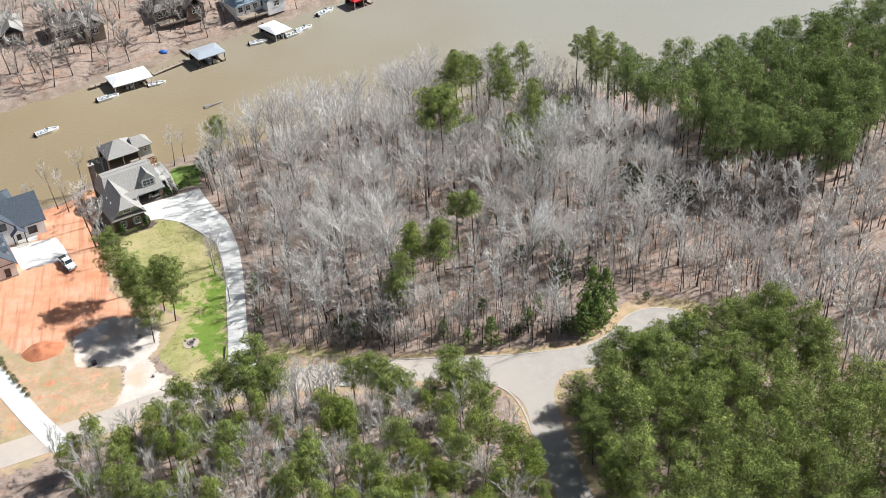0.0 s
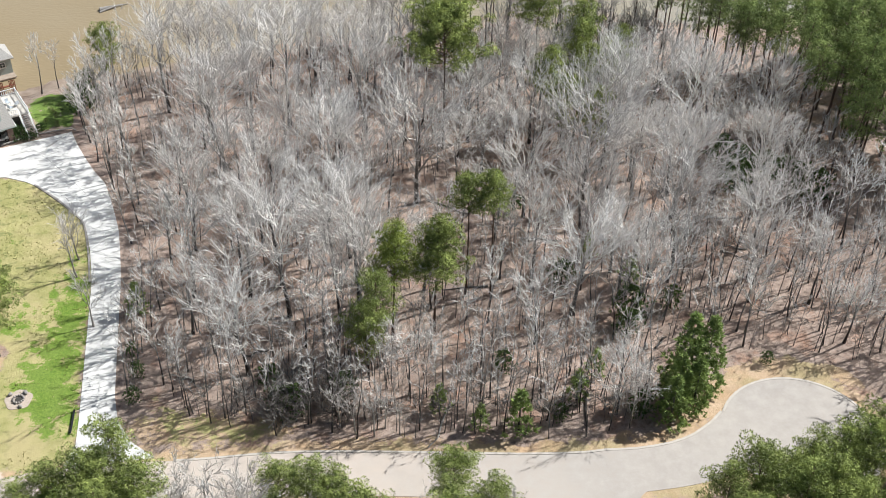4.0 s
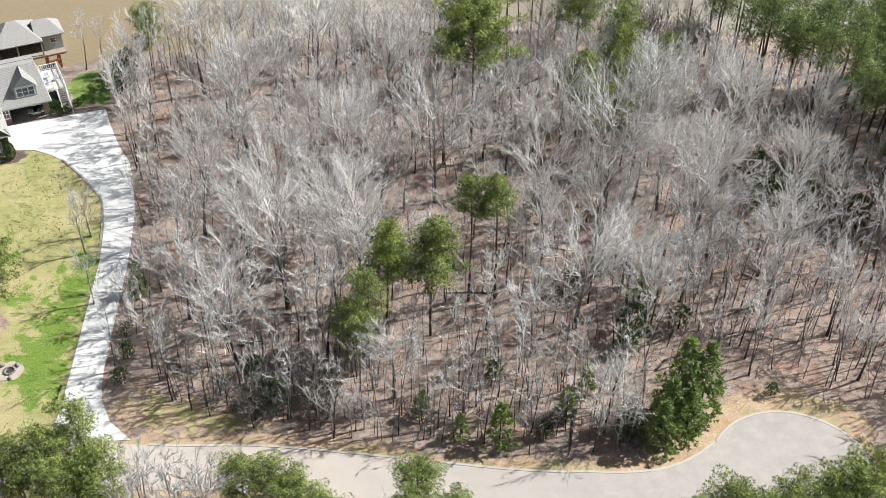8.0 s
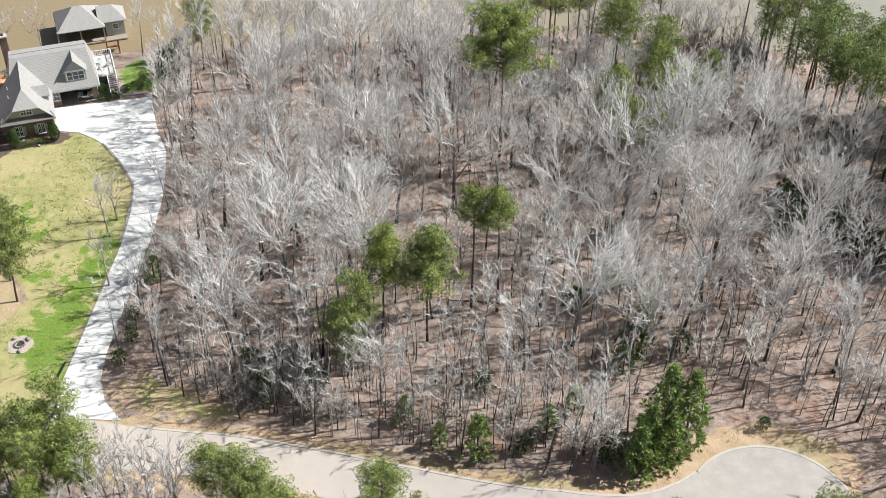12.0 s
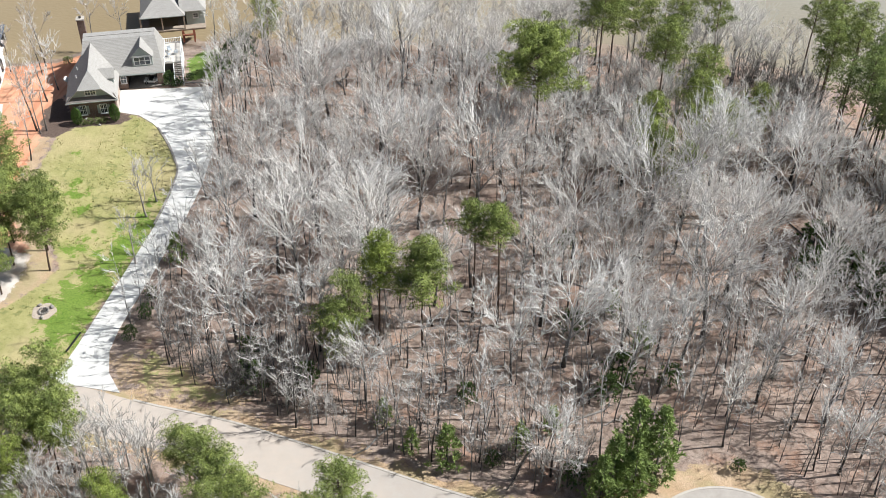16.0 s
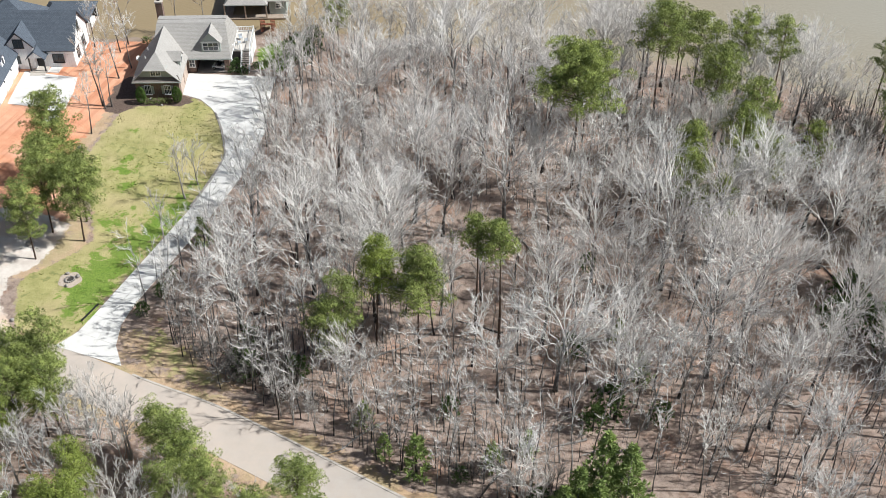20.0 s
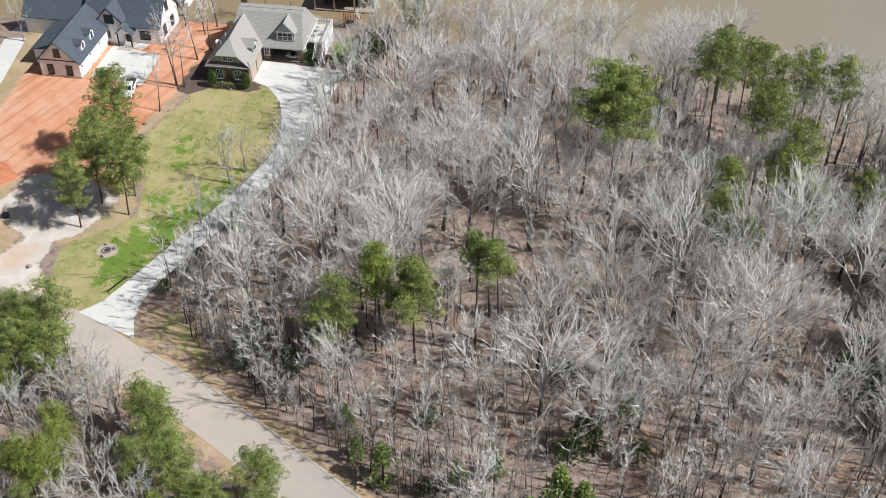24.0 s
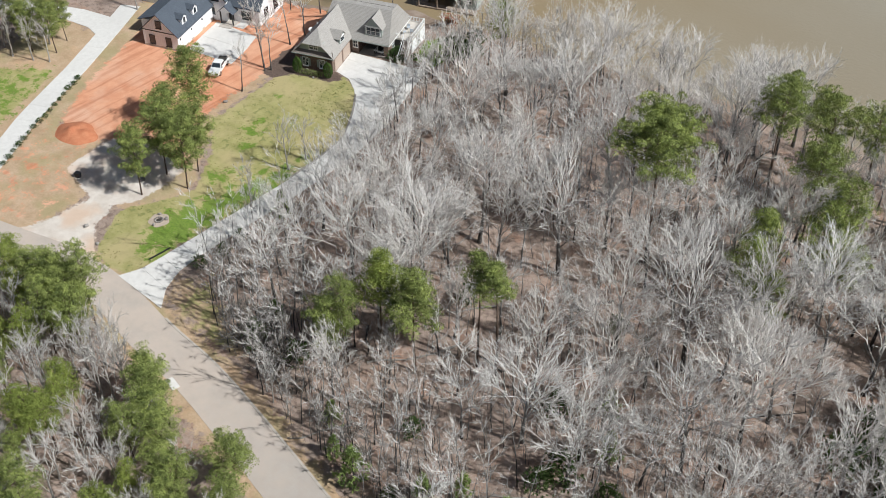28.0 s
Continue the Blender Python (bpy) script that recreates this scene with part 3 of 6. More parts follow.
# ---- trees ----
def tilt(d, angle, spin):
    """The direction d turned away from itself by an angle, about a spin."""
    a = d.cross((0, 0, 1) if abs(d.z) < 0.95 else (1, 0, 0)).normalized()
    b = d.cross(a)
    return (d * math.cos(angle) + (a * math.cos(spin) + b * math.sin(spin)) * math.sin(angle)).normalized()


def bare_tree(seed, height, radius, n_main, clear, thick=0.26, fine=1.0, bold=1.0):
    """Trunk mesh and crown mesh of a leafless broadleaf tree: limbs that rise and spread to an uneven crown, with branchlets and twigs."""
    rng = random.Random(seed)
    trunk, crown = Geo(), Geo()
    p, d = Vector((0, 0, -0.3)), Vector((rng.uniform(-0.08, 0.08), rng.uniform(-0.08, 0.08), 1)).normalized()
    pts, rad = [p], [thick * 1.25]
    for i in range(5):
        d = (tilt(d, rng.uniform(0.02, 0.11), rng.uniform(0, math.tau)) + Vector((0, 0, 0.1))).normalized()
        p = p + d * height * 0.62 / 5
        pts.append(p)
        rad.append(thick * (1 - 0.13 * (i + 1)))
    trunk.pipe(pts, rad, 7)

    def ribbon(a, b, w0, w1):
        s = tilt((b - a).normalized(), math.pi / 2, rng.uniform(0, math.tau))
        crown.add([a - s * w0, a + s * w0, b + s * w1, b - s * w1], [(0, 1, 2, 3)])

    def branchlet(a, d, length):
        b = a + (d + Vector((0, 0, 0.3))).normalized() * length
        ribbon(a, b, 0.020 * bold, 0.011 * bold)
        for _ in range(int(3.6 * fine + 0.5)):
            o = a.lerp(b, rng.uniform(0.15, 1.0))
            w = (tilt(d, rng.uniform(0.3, 1.0), rng.uniform(0, math.tau)) + Vector((0, 0, 0.2))).normalized()
            s = tilt(w, math.pi / 2, rng.uniform(0, math.tau)) * rng.uniform(0.007, 0.012) * bold
            crown.add([o - s, o + s, o + w * length * rng.uniform(0.35, 0.75)], [(0, 1, 2)])

    for i in range(n_main):
        f = clear + (1 - clear) * (i + 0.5 * rng.random()) / n_main
        k = min(f * 5, 4.99)
        o = pts[int(k)].lerp(pts[int(k) + 1], k % 1)
        a = i * 2.4 + rng.uniform(-0.6, 0.6)
        out = radius * (1.1 - 0.8 * (i / n_main)) * rng.uniform(0.75, 1.1)
        rise = height * (0.74 + 0.26 * (i / n_main)) * rng.uniform(0.92, 1.0) - o.z
        goal = o + Vector((math.cos(a) * out, math.sin(a) * out, rise))
        line, q = [o], o
        steps = 5
        for j in range(1, steps + 1):
            t = j / steps
            q = o + Vector((math.cos(a) * out * t ** 1.1, math.sin(a) * out * t ** 1.1, rise * t ** 0.88))
            q += Vector((rng.gauss(0, 0.32), rng.gauss(0, 0.32), rng.gauss(0, 0.22)))
            line.append(q)
        r = thick * rng.uniform(0.28, 0.40)
        crown.slot = 1
        crown.pipe(line, [r * (1 - 0.17 * j) for j in range(steps + 1)], 4)
        crown.slot = 0
        for j in range(10):
            t = rng.uniform(0.12, 1.0) ** 0.7 * steps
            t = min(t, steps - 0.01)
            b0 = line[int(t)].lerp(line[int(t) + 1], t % 1)
            along = (line[int(t) + 1] - line[int(t)]).normalized()
            d2 = tilt(along, rng.uniform(0.35, 0.95), rng.uniform(0, math.tau))
            d2 = (d2 + Vector((math.cos(a), math.sin(a), 1.3)) * 0.3).normalized()
            ln = radius * rng.uniform(0.45, 0.75) * (1.15 - t / steps * 0.4)
            mid = b0 + d2 * ln * 0.5 + Vector((rng.gauss(0, 0.12), rng.gauss(0, 0.12), 0.05))
            end = mid + (tilt(d2, rng.uniform(0, 0.35), rng.uniform(0, 6)) + Vector((0, 0, 0.2))).normalized() * ln * 0.5
            r2 = 0.038 * rng.uniform(0.8, 1.25) * bold
            crown.slot = 1
            crown.pipe([b0, mid, end], [r2, r2 * 0.65, 0.016], 3)
            crown.slot = 0
            for _ in range(int(5.4 * fine + 0.5)):
                u = rng.uniform(0.08, 1.0) ** 0.6
                c = b0.lerp(mid, u * 2) if u < 0.5 else mid.lerp(end, u * 2 - 1)
                branchlet(c, tilt(d2, rng.uniform(0.2, 0.95), rng.uniform(0, math.tau)), ln * rng.uniform(0.3, 0.55))
    return trunk, crown


def pole_tree(seed, height):
    """A thin understorey stem with a few branches."""
    rng = random.Random(seed)
    trunk, crown = Geo(), Geo()
    p, d, r = Vector((0, 0, -0.2)), Vector((rng.uniform(-0.1, 0.1), rng.uniform(-0.1, 0.1), 1)).normalized(), height * 0.0085
    line, rad = [p], [r]
    for i in range(6):
        d = (tilt(d, rng.uniform(0.02, 0.12), rng.uniform(0, math.tau)) + Vector((0, 0, 0.06))).normalized()
        q = p + d * height / 6
        p, r = q, r * 0.8
        line.append(p)
        rad.append(r)
        if i > 1:
            for _ in range(3):
                dd = tilt(d, rng.uniform(0.4, 1.0), rng.uniform(0, math.tau))
                e = p + dd * height * rng.uniform(0.10, 0.2)
                crown.tube(p, e, r * 0.5, 0.012, 3, False)
                for _ in range(9):
                    b = p.lerp(e, rng.uniform(0.35, 1))
                    w = tilt(dd, rng.uniform(0.2, 0.9), rng.uniform(0, math.tau))
                    w = (w + Vector((0, 0, 0.3))).normalized()
                    s = tilt(w, math.pi / 2, rng.uniform(0, 6)) * rng.uniform(0.014, 0.026)
                    crown.add([b - s, b + s, b + w * height * rng.uniform(0.05, 0.11)], [(0, 1, 2)])
    trunk.pipe(line, rad, 5)
    return trunk, crown


def tuft(g, c, d, size, n, rng, slim=1.0):
    """A brush of pointed needles or leaves."""
    for _ in range(n):
        w = (tilt(d, rng.uniform(0.1, 1.35), rng.uniform(0, math.tau))).normalized()
        s = tilt(w, math.pi / 2, rng.uniform(0, math.tau)) * size * rng.uniform(0.10, 0.17) * slim
        o = c + w * size * rng.uniform(0.0, 0.3)
        g.add([o - s, o + s, o + w * size * rng.uniform(0.7, 1.2)], [(0, 1, 2)])


def plume(g, c, r, n, size, rng):
    """A rounded cushion of needles that lie along its surface, standing out a little."""
    for _ in range(n):
        z = rng.uniform(-0.45, 1.0)
        a = rng.uniform(0, math.tau)
        q = math.sqrt(max(0.0, 1 - z * z))
        d = Vector((math.cos(a) * q, math.sin(a) * q, z))
        o = c + Vector((d.x * r, d.y * r, d.z * r * 0.58)) * rng.uniform(0.78, 1.0)
        along = tilt(d, rng.uniform(0.75, 1.35), rng.uniform(0, math.tau))
        s = d.cross(along).normalized() * size * rng.uniform(0.11, 0.18)
        g.add([o - s, o + s, o + along * size * rng.uniform(0.7, 1.2)], [(0, 1, 2)])


def pine_tree(seed, height, crown_from, radius, n_limbs, size=0.36, form="oval", lean=0.03, full=7.5):
    """Trunk, limbs and needle mesh of a tall pine with a high crown."""
    rng = random.Random(seed)
    trunk, crown = Geo(), Geo()
    p, d, r = Vector((0, 0, -0.2)), Vector((rng.uniform(-lean, lean), rng.uniform(-lean, lean), 1)).normalized(), height * 0.0105
    pts, rad = [p], [r]
    for i in range(8):
        d = (tilt(d, rng.uniform(0.0, 0.05), rng.uniform(0, math.tau)) + Vector((0, 0, 0.05))).normalized()
        q = p + d * height / 8.3
        p, r = q, r * 0.86
        pts.append(p)
        rad.append(r)
    trunk.pipe(pts, rad, 6)
    for i in range(n_limbs):
        f = crown_from + (1 - crown_from) * ((i + rng.random()) / n_limbs)
        k = min(f * 8, 7.99)
        o = pts[int(k)].lerp(pts[int(k) + 1], k % 1)
        u = (f - crown_from) / (1 - crown_from)
        env = {"dome": math.sqrt(max(0.0, 1 - u * u)), "cone": 1.05 * (1 - u) ** 0.75}.get(form, math.sin(math.pi * (0.16 + 0.80 * u)) ** 0.8)
        ln = radius * max(0.16, env) * rng.uniform(0.55, 1.12)
        a = i * 2.4 + rng.uniform(-0.5, 0.5)
        dd = Vector((math.cos(a), math.sin(a), (rng.uniform(0.1, 0.35) + 0.9 * u * u) if form == "dome" else (rng.uniform(0.0, 0.5) + 0.5 * u))).normalized()
        e = o + dd * ln + Vector((0, 0, ln * 0.12))
        crown.slot = 1
        crown.tube(o, e, 0.05 * (1.2 - u * 0.5), 0.018, 3, False)
        crown.slot = 0
        for t in ((0.5, 0.78, 1.04) if ln > 2.2 else (0.62, 1.02) if ln > 1.0 else (0.9,)):
            c = o.lerp(e, t) + Vector((rng.gauss(0, 0.22), rng.gauss(0, 0.22), rng.gauss(0.1, 0.15)))
            plume(crown, c, rng.uniform(0.50, 0.95) * min(1.3, size / 0.36), int(full * 12.5), size * 0.88, rng)
    return trunk, crown


def bushy(seed, height, radius, n, size, cone=True, needles=10, lumpy=1.0):
    """An evergreen clothed to the ground: short trunk and leaf mesh."""
    rng = random.Random(seed)
    trunk, crown = Geo(), Geo()
    trunk.tube((0, 0, -0.2), (0, 0, height * 0.8), radius * 0.07 + 0.03, 0.02, 6, False)
    for i in range(n):
        u = rng.random() ** (1.4 if cone else 0.9)
        a = rng.uniform(0, math.tau)
        env = (1 - u) ** 0.75 if cone else math.sqrt(max(0.02, 1 - (2 * u - 0.85) ** 2))
        lump = 1 + lumpy * (0.32 * math.sin(a * 3 + seed + u * 11) + 0.26 * math.sin(a * 5 + u * 27) + 0.18 * math.sin(u * 41 + a))
        rr = radius * env * lump * rng.uniform(0.5, 1.0) ** 0.5
        c = Vector((math.cos(a) * rr, math.sin(a) * rr, 0.08 * height + u * height * 0.9))
        tuft(crown, c, Vector((math.cos(a), math.sin(a), 0.8)).normalized(), size, needles, rng, 1.5)
    return trunk, crown


def proto(trunk_crown, bark, leaf, smooth=False):
    t, c = trunk_crown
    return t.mesh("trunk", bark, True), c.mesh("crown", leaf, False, LIMB if leaf is TWIG else bark)


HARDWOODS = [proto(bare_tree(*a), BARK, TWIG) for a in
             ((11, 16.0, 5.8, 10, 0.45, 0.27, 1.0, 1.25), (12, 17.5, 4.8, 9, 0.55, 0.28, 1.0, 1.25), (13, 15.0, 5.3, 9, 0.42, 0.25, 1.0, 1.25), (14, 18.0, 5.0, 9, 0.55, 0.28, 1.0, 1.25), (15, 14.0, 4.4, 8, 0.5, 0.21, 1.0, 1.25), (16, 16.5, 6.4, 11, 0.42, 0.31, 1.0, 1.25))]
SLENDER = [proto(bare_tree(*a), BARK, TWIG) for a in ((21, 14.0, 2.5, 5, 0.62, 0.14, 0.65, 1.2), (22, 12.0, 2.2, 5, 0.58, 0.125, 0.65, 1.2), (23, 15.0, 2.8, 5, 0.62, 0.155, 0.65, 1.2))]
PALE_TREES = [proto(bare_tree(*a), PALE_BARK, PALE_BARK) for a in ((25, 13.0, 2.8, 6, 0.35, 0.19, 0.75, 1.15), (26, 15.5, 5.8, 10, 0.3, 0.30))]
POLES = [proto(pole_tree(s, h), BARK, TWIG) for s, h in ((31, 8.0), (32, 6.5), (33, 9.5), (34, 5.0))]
PINE_H = (20.0, 18.0, 21.0, 16.5, 19.0, 15.0, 14.0)
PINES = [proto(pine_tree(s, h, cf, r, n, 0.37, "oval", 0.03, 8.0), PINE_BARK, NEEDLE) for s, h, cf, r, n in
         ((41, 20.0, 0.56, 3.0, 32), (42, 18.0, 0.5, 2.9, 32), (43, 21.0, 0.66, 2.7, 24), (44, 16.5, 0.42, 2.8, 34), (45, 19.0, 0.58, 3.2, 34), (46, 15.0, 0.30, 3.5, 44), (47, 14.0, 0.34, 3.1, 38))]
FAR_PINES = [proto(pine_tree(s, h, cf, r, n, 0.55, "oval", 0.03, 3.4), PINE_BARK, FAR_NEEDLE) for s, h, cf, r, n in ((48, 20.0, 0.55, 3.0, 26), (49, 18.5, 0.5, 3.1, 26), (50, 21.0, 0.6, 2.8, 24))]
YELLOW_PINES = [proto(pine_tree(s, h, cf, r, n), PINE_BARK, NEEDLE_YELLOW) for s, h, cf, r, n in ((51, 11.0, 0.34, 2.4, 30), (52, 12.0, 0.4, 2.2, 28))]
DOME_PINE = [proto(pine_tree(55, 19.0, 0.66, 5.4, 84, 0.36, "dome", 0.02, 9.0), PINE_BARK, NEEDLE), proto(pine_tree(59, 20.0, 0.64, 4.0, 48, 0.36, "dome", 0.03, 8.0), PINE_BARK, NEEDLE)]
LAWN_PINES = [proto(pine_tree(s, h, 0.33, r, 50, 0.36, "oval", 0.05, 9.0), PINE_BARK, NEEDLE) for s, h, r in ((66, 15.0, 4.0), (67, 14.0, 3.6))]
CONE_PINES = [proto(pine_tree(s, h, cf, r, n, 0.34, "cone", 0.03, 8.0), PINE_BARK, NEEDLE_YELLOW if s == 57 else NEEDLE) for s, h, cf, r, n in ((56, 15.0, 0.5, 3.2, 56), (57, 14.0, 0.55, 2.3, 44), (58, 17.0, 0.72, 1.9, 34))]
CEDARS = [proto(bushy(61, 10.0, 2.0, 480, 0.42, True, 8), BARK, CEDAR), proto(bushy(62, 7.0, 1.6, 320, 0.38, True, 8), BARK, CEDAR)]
WISPY = [proto(bushy(65, 5.0, 1.25, 130, 0.46, True, 6), BARK, CEDAR), proto(bushy(68, 4.2, 1.0, 95, 0.44, True, 6), BARK, CEDAR)]
UNDER = [proto(bushy(63, 4.0, 1.4, 190, 0.34, False, 7), BARK, SHRUB), proto(bushy(64, 3.0, 1.6, 160, 0.34, False, 7), BARK, SHRUB)]


def plant(kind, protos, i, x, y, s, name, label, category, group, rz=None, sz=None, dz=0.0):
    t, c = protos[i % len(protos)]
    ob = thing(name, pose(x, y, land1(x, y) + dz, 0, 0, RNG.uniform(0, 360) if rz is None else rz) @ Matrix.Diagonal((s, s, sz or s, 1)), label, category, group)
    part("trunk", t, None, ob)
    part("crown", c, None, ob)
    return ob


RNG = random.Random(5)
TAKEN = []


def free(x, y, gap):
    for px, py, wide in TAKEN:
        g = gap + (wide if gap > 2 else 0)
        if abs(px - x) < g and abs(py - y) < g and (px - x) ** 2 + (py - y) ** 2 < g * g:
            return False
    TAKEN.append((x, y, 0))
    return True


def inside(x, y, pts):
    return poly_sd(np.array([x]), np.array([y]), pts)[0]


def hardwood(x, y, s=1.0, i=None, rz=None):
    TAKEN.append((x, y, 1.3))
    return plant("", HARDWOODS, RNG.randrange(6) if i is None else i, x, y, s, "hardwood_tree", "leafless grey broadleaf tree in the winter wood", "tree", "bare trees of the wood", rz)


def pine(x, y, h, i=None, label="tall loblolly pine with a high green crown", group="pines of the wood"):
    TAKEN.append((x, y, 0))
    i = RNG.randrange(5) if i is None else i
    return plant("", PINES, i, x, y, h / PINE_H[i], "pine_tree", label, "pine", group)


def scatter(poly, n, gap, make, margin=0.2):
    """Up to n things at random places of a polygon, no nearer to another than the gap."""
    count = tries = 0
    xs_, ys_ = [p[0] for p in poly], [p[1] for p in poly]
    while count < n and tries < n * 25:
        tries += 1
        x, y = RNG.uniform(min(xs_), max(xs_)), RNG.uniform(min(ys_), max(ys_))
        if inside(x, y, poly) > margin and free(x, y, gap):
            make(x, y)
            count += 1


# the large bare crowns of the wood
for x, y, s, i in ((-6.3, 5, 1.0, 0), (-17.5, 10.5, 0.8, 1), (1, 23, 1.0, 3), (13.6, 24.7, 1.05, 5), (-11.7, 36.6, 1.1, 0), (36, 20, 1.1, 5), (47, 14.5, 1.05, 0),
                   (52, 0.5, 0.85, 2), (57.5, -5.6, 0.8, 4), (41, 27, 1.0, 1), (24, 38, 1.0, 2), (5.4, -11, 0.7, 4), (27.5, -18.5, 0.6, 2), (21.6, -6, 0.8, 4),
                   (-18, 4, 0.66, 3), (55, 30.7, 0.9, 3), (66.4, 27, 0.9, 1), (-17, 28, 0.8, 2), (-18.9, 55, 1.0, 1), (-1.4, 47, 1.05, 3),
                   (9.7, 43, 1.0, 0), (27.5, -2, 0.85, 5), (-20, 17, 0.6, 1), (-17, 20, 0.85, 0), (44, 6, 1.0, 0)):
    hardwood(x, y, s * 1.1, i)
TAKEN.append((31.5, 8, 1.3))
plant("", PALE_TREES, 1, 31.5, 8, 1.05, "hardwood_tree", "big leafless tree with bleached white branches", "tree", "bare trees of the wood")

# pines that stand out of the wood
for x, y, h, i in ((3.0, -5.8, 14.5, 3), (1.4, -7.2, 11.5, 6), (43.2, 45.4, 19.0, 3), (42.3, 41.7, 15.8, 5), (37.0, 33.5, 12.5, 6), (40.6, 30.5, 12.0, 5), (46.8, 41.0, 13.0, 3), (51.5, 50.0, 10.5, 5)):
    pine(x, y, h, i, "green pine rising out of the bare wood")
for x, y, s, i, label in ((5.1, -2.1, 1.26, 1, "yellow-green young pine in the bare wood"), (10.4, -1.4, 1.2, 0, "compact green pine rising out of the bare wood"), (18.8, 4.1, 1.16, 2, "compact green pine rising out of the bare wood"),
                          (15.6, 4.4, 1.13, 2, "compact green pine rising out of the bare wood"), (35.5, 37.6, 1.02, 0, "bright green pine rising out of the bare wood")):
    TAKEN.append((x, y, 0))
    plant("", CONE_PINES, i, x, y, s, "pine_tree", label, "pine", "pines of the wood")
for x, y, h, i in ((33.0, 62.6, 18.0, 4), (39.6, 62.3, 19.8, 0), (44.8, 59.4, 21.0, 2), (29.5, 66.5, 16.0, 1), (35.0, 66.0, 15.0, 2)):
    pine(x, y, h, i, "slim pine at the water's edge")
for x, y, s in ((28.3, 55.6, 1.1), (37.3, 47.9, 1.0)):
    TAKEN.append((x, y, 0))
    plant("", DOME_PINE, 1, x, y, s, "pine_tree", "round-topped pine with a tall dark trunk", "pine", "pines of the wood")
plant("", LAWN_PINES, 0, -27.9, 65.0, 0.78, "pine_tree", "dark rounded pine at the lake's edge", "pine", "pines of the wood")
TAKEN.append((20.0, 37.0, 0))
plant("", DOME_PINE, 0, 20.0, 37.0, 1.2, "pine_tree", "broad domed pine above the bare wood", "pine", "pines of the wood")
for x, y, s, i in ((36.0, -16.6, 1.2, 0), (32.9, -20.9, 1.05, 1), (38.6, -16.4, 1.1, 0), (36.2, -19.4, 1.1, 1), (34.0, -19.2, 1.25, 1)):
    TAKEN.append((x, y, 0))
    plant("", CEDARS, i, x, y, s, "cedar_tree", "dense bright green cedar at the wood's edge", "cedar", "cedars at the lane")
for x, y, s, i in ((23.8, -15.5, 0.8, 1), (16.1, -18.6, 0.9, 1), (36.5, 2.6, 0.7, 1), (32.8, 8.3, 0.6, 1), (-24.2, 9.1, 0.7, 1), (12, -17.5, 0.55, 1), (27.0, -12.2, 0.7, 1), (8.2, -14.0, 0.6, 1)):
    plant("", WISPY, int(x) % 2, x, y, s * 1.4, "young_cedar", "small green cedar among bare saplings", "cedar", "young cedars")
for x, y, s in ((-2, -10, 1.0), (-7.6, -11.2, 1.1), (-9.2, -10.4, 0.9), (21, -18, 0.6), (-24.6, -2, 0.6), (-25, 1.5, 0.55), (17, -9.4, 0.8), (34.4, -3.6, 1.3), (33.0, -6.4, 1.0), (57.8, 18.2, 1.5), (62.6, 19.4, 1.4), (66, 15.4, 1.6), (58.6, 25.0, 1.3), (68, 14, 1.4), (60.2, 21.5, 1.4), (64.4, 17, 1.5), (47.4, -14.6, 0.5), (8, 12, 0.9), (28, 4, 1.0), (-10, -6, 0.8), (40, -3, 0.9), (-30.6, 61, 1.3), (-31.4, 56.4, 1.5), (-30.8, 58.6, 1.0), (30, -19, 0.9), (26, 20, 0.8), (-25, -6, 0.6)):
    plant("", UNDER, 0, x, y, s, "holly_bush", "dark evergreen bush under the trees", "shrub", "evergreen bushes")

BRUSHWOOD = [proto(bare_tree(91, 4.2, 2.4, 10, 0.06, 0.07, 0.8, 0.9), BARK, DARK_BRUSH), proto(bare_tree(92, 3.4, 2.0, 9, 0.06, 0.06, 0.8, 0.9), BARK, DARK_BRUSH)]
for x, y, s in [(RNG.uniform(-10.5, -2.5), RNG.uniform(-13.6, -9.0), RNG.uniform(0.8, 1.25)) for _ in range(8)]:
    plant("", BRUSHWOOD, RNG.randrange(2), x, y, s, "brushwood", "dense dark leafless bush at the edge of the wood", "bush", "brushwood at the lane")

for _ in range(11):
    plant("", BRUSHWOOD, RNG.randrange(2), RNG.uniform(51, 61), RNG.uniform(57, 69), RNG.uniform(0.9, 1.4), "brushwood", "dense dark leafless bush on the lake bank", "bush", "brushwood on the bank")

WOOD = [(-25.6, -5), (-20.5, -8.8), (-14.5, -10.2), (-9, -13), (2, -17), (16, -20), (30, -21.5), (37, -17), (43, -12.5), (52, -12), (58, -17), (70, -25), (84, -22), (84, 4), (70, 10), (66, 25), (60, 42), (52, 60), (50, 76),
        (20, 78), (-29, 71), (-28, 58), (-26.8, 44), (-25.4, 30), (-25.2, 10)]


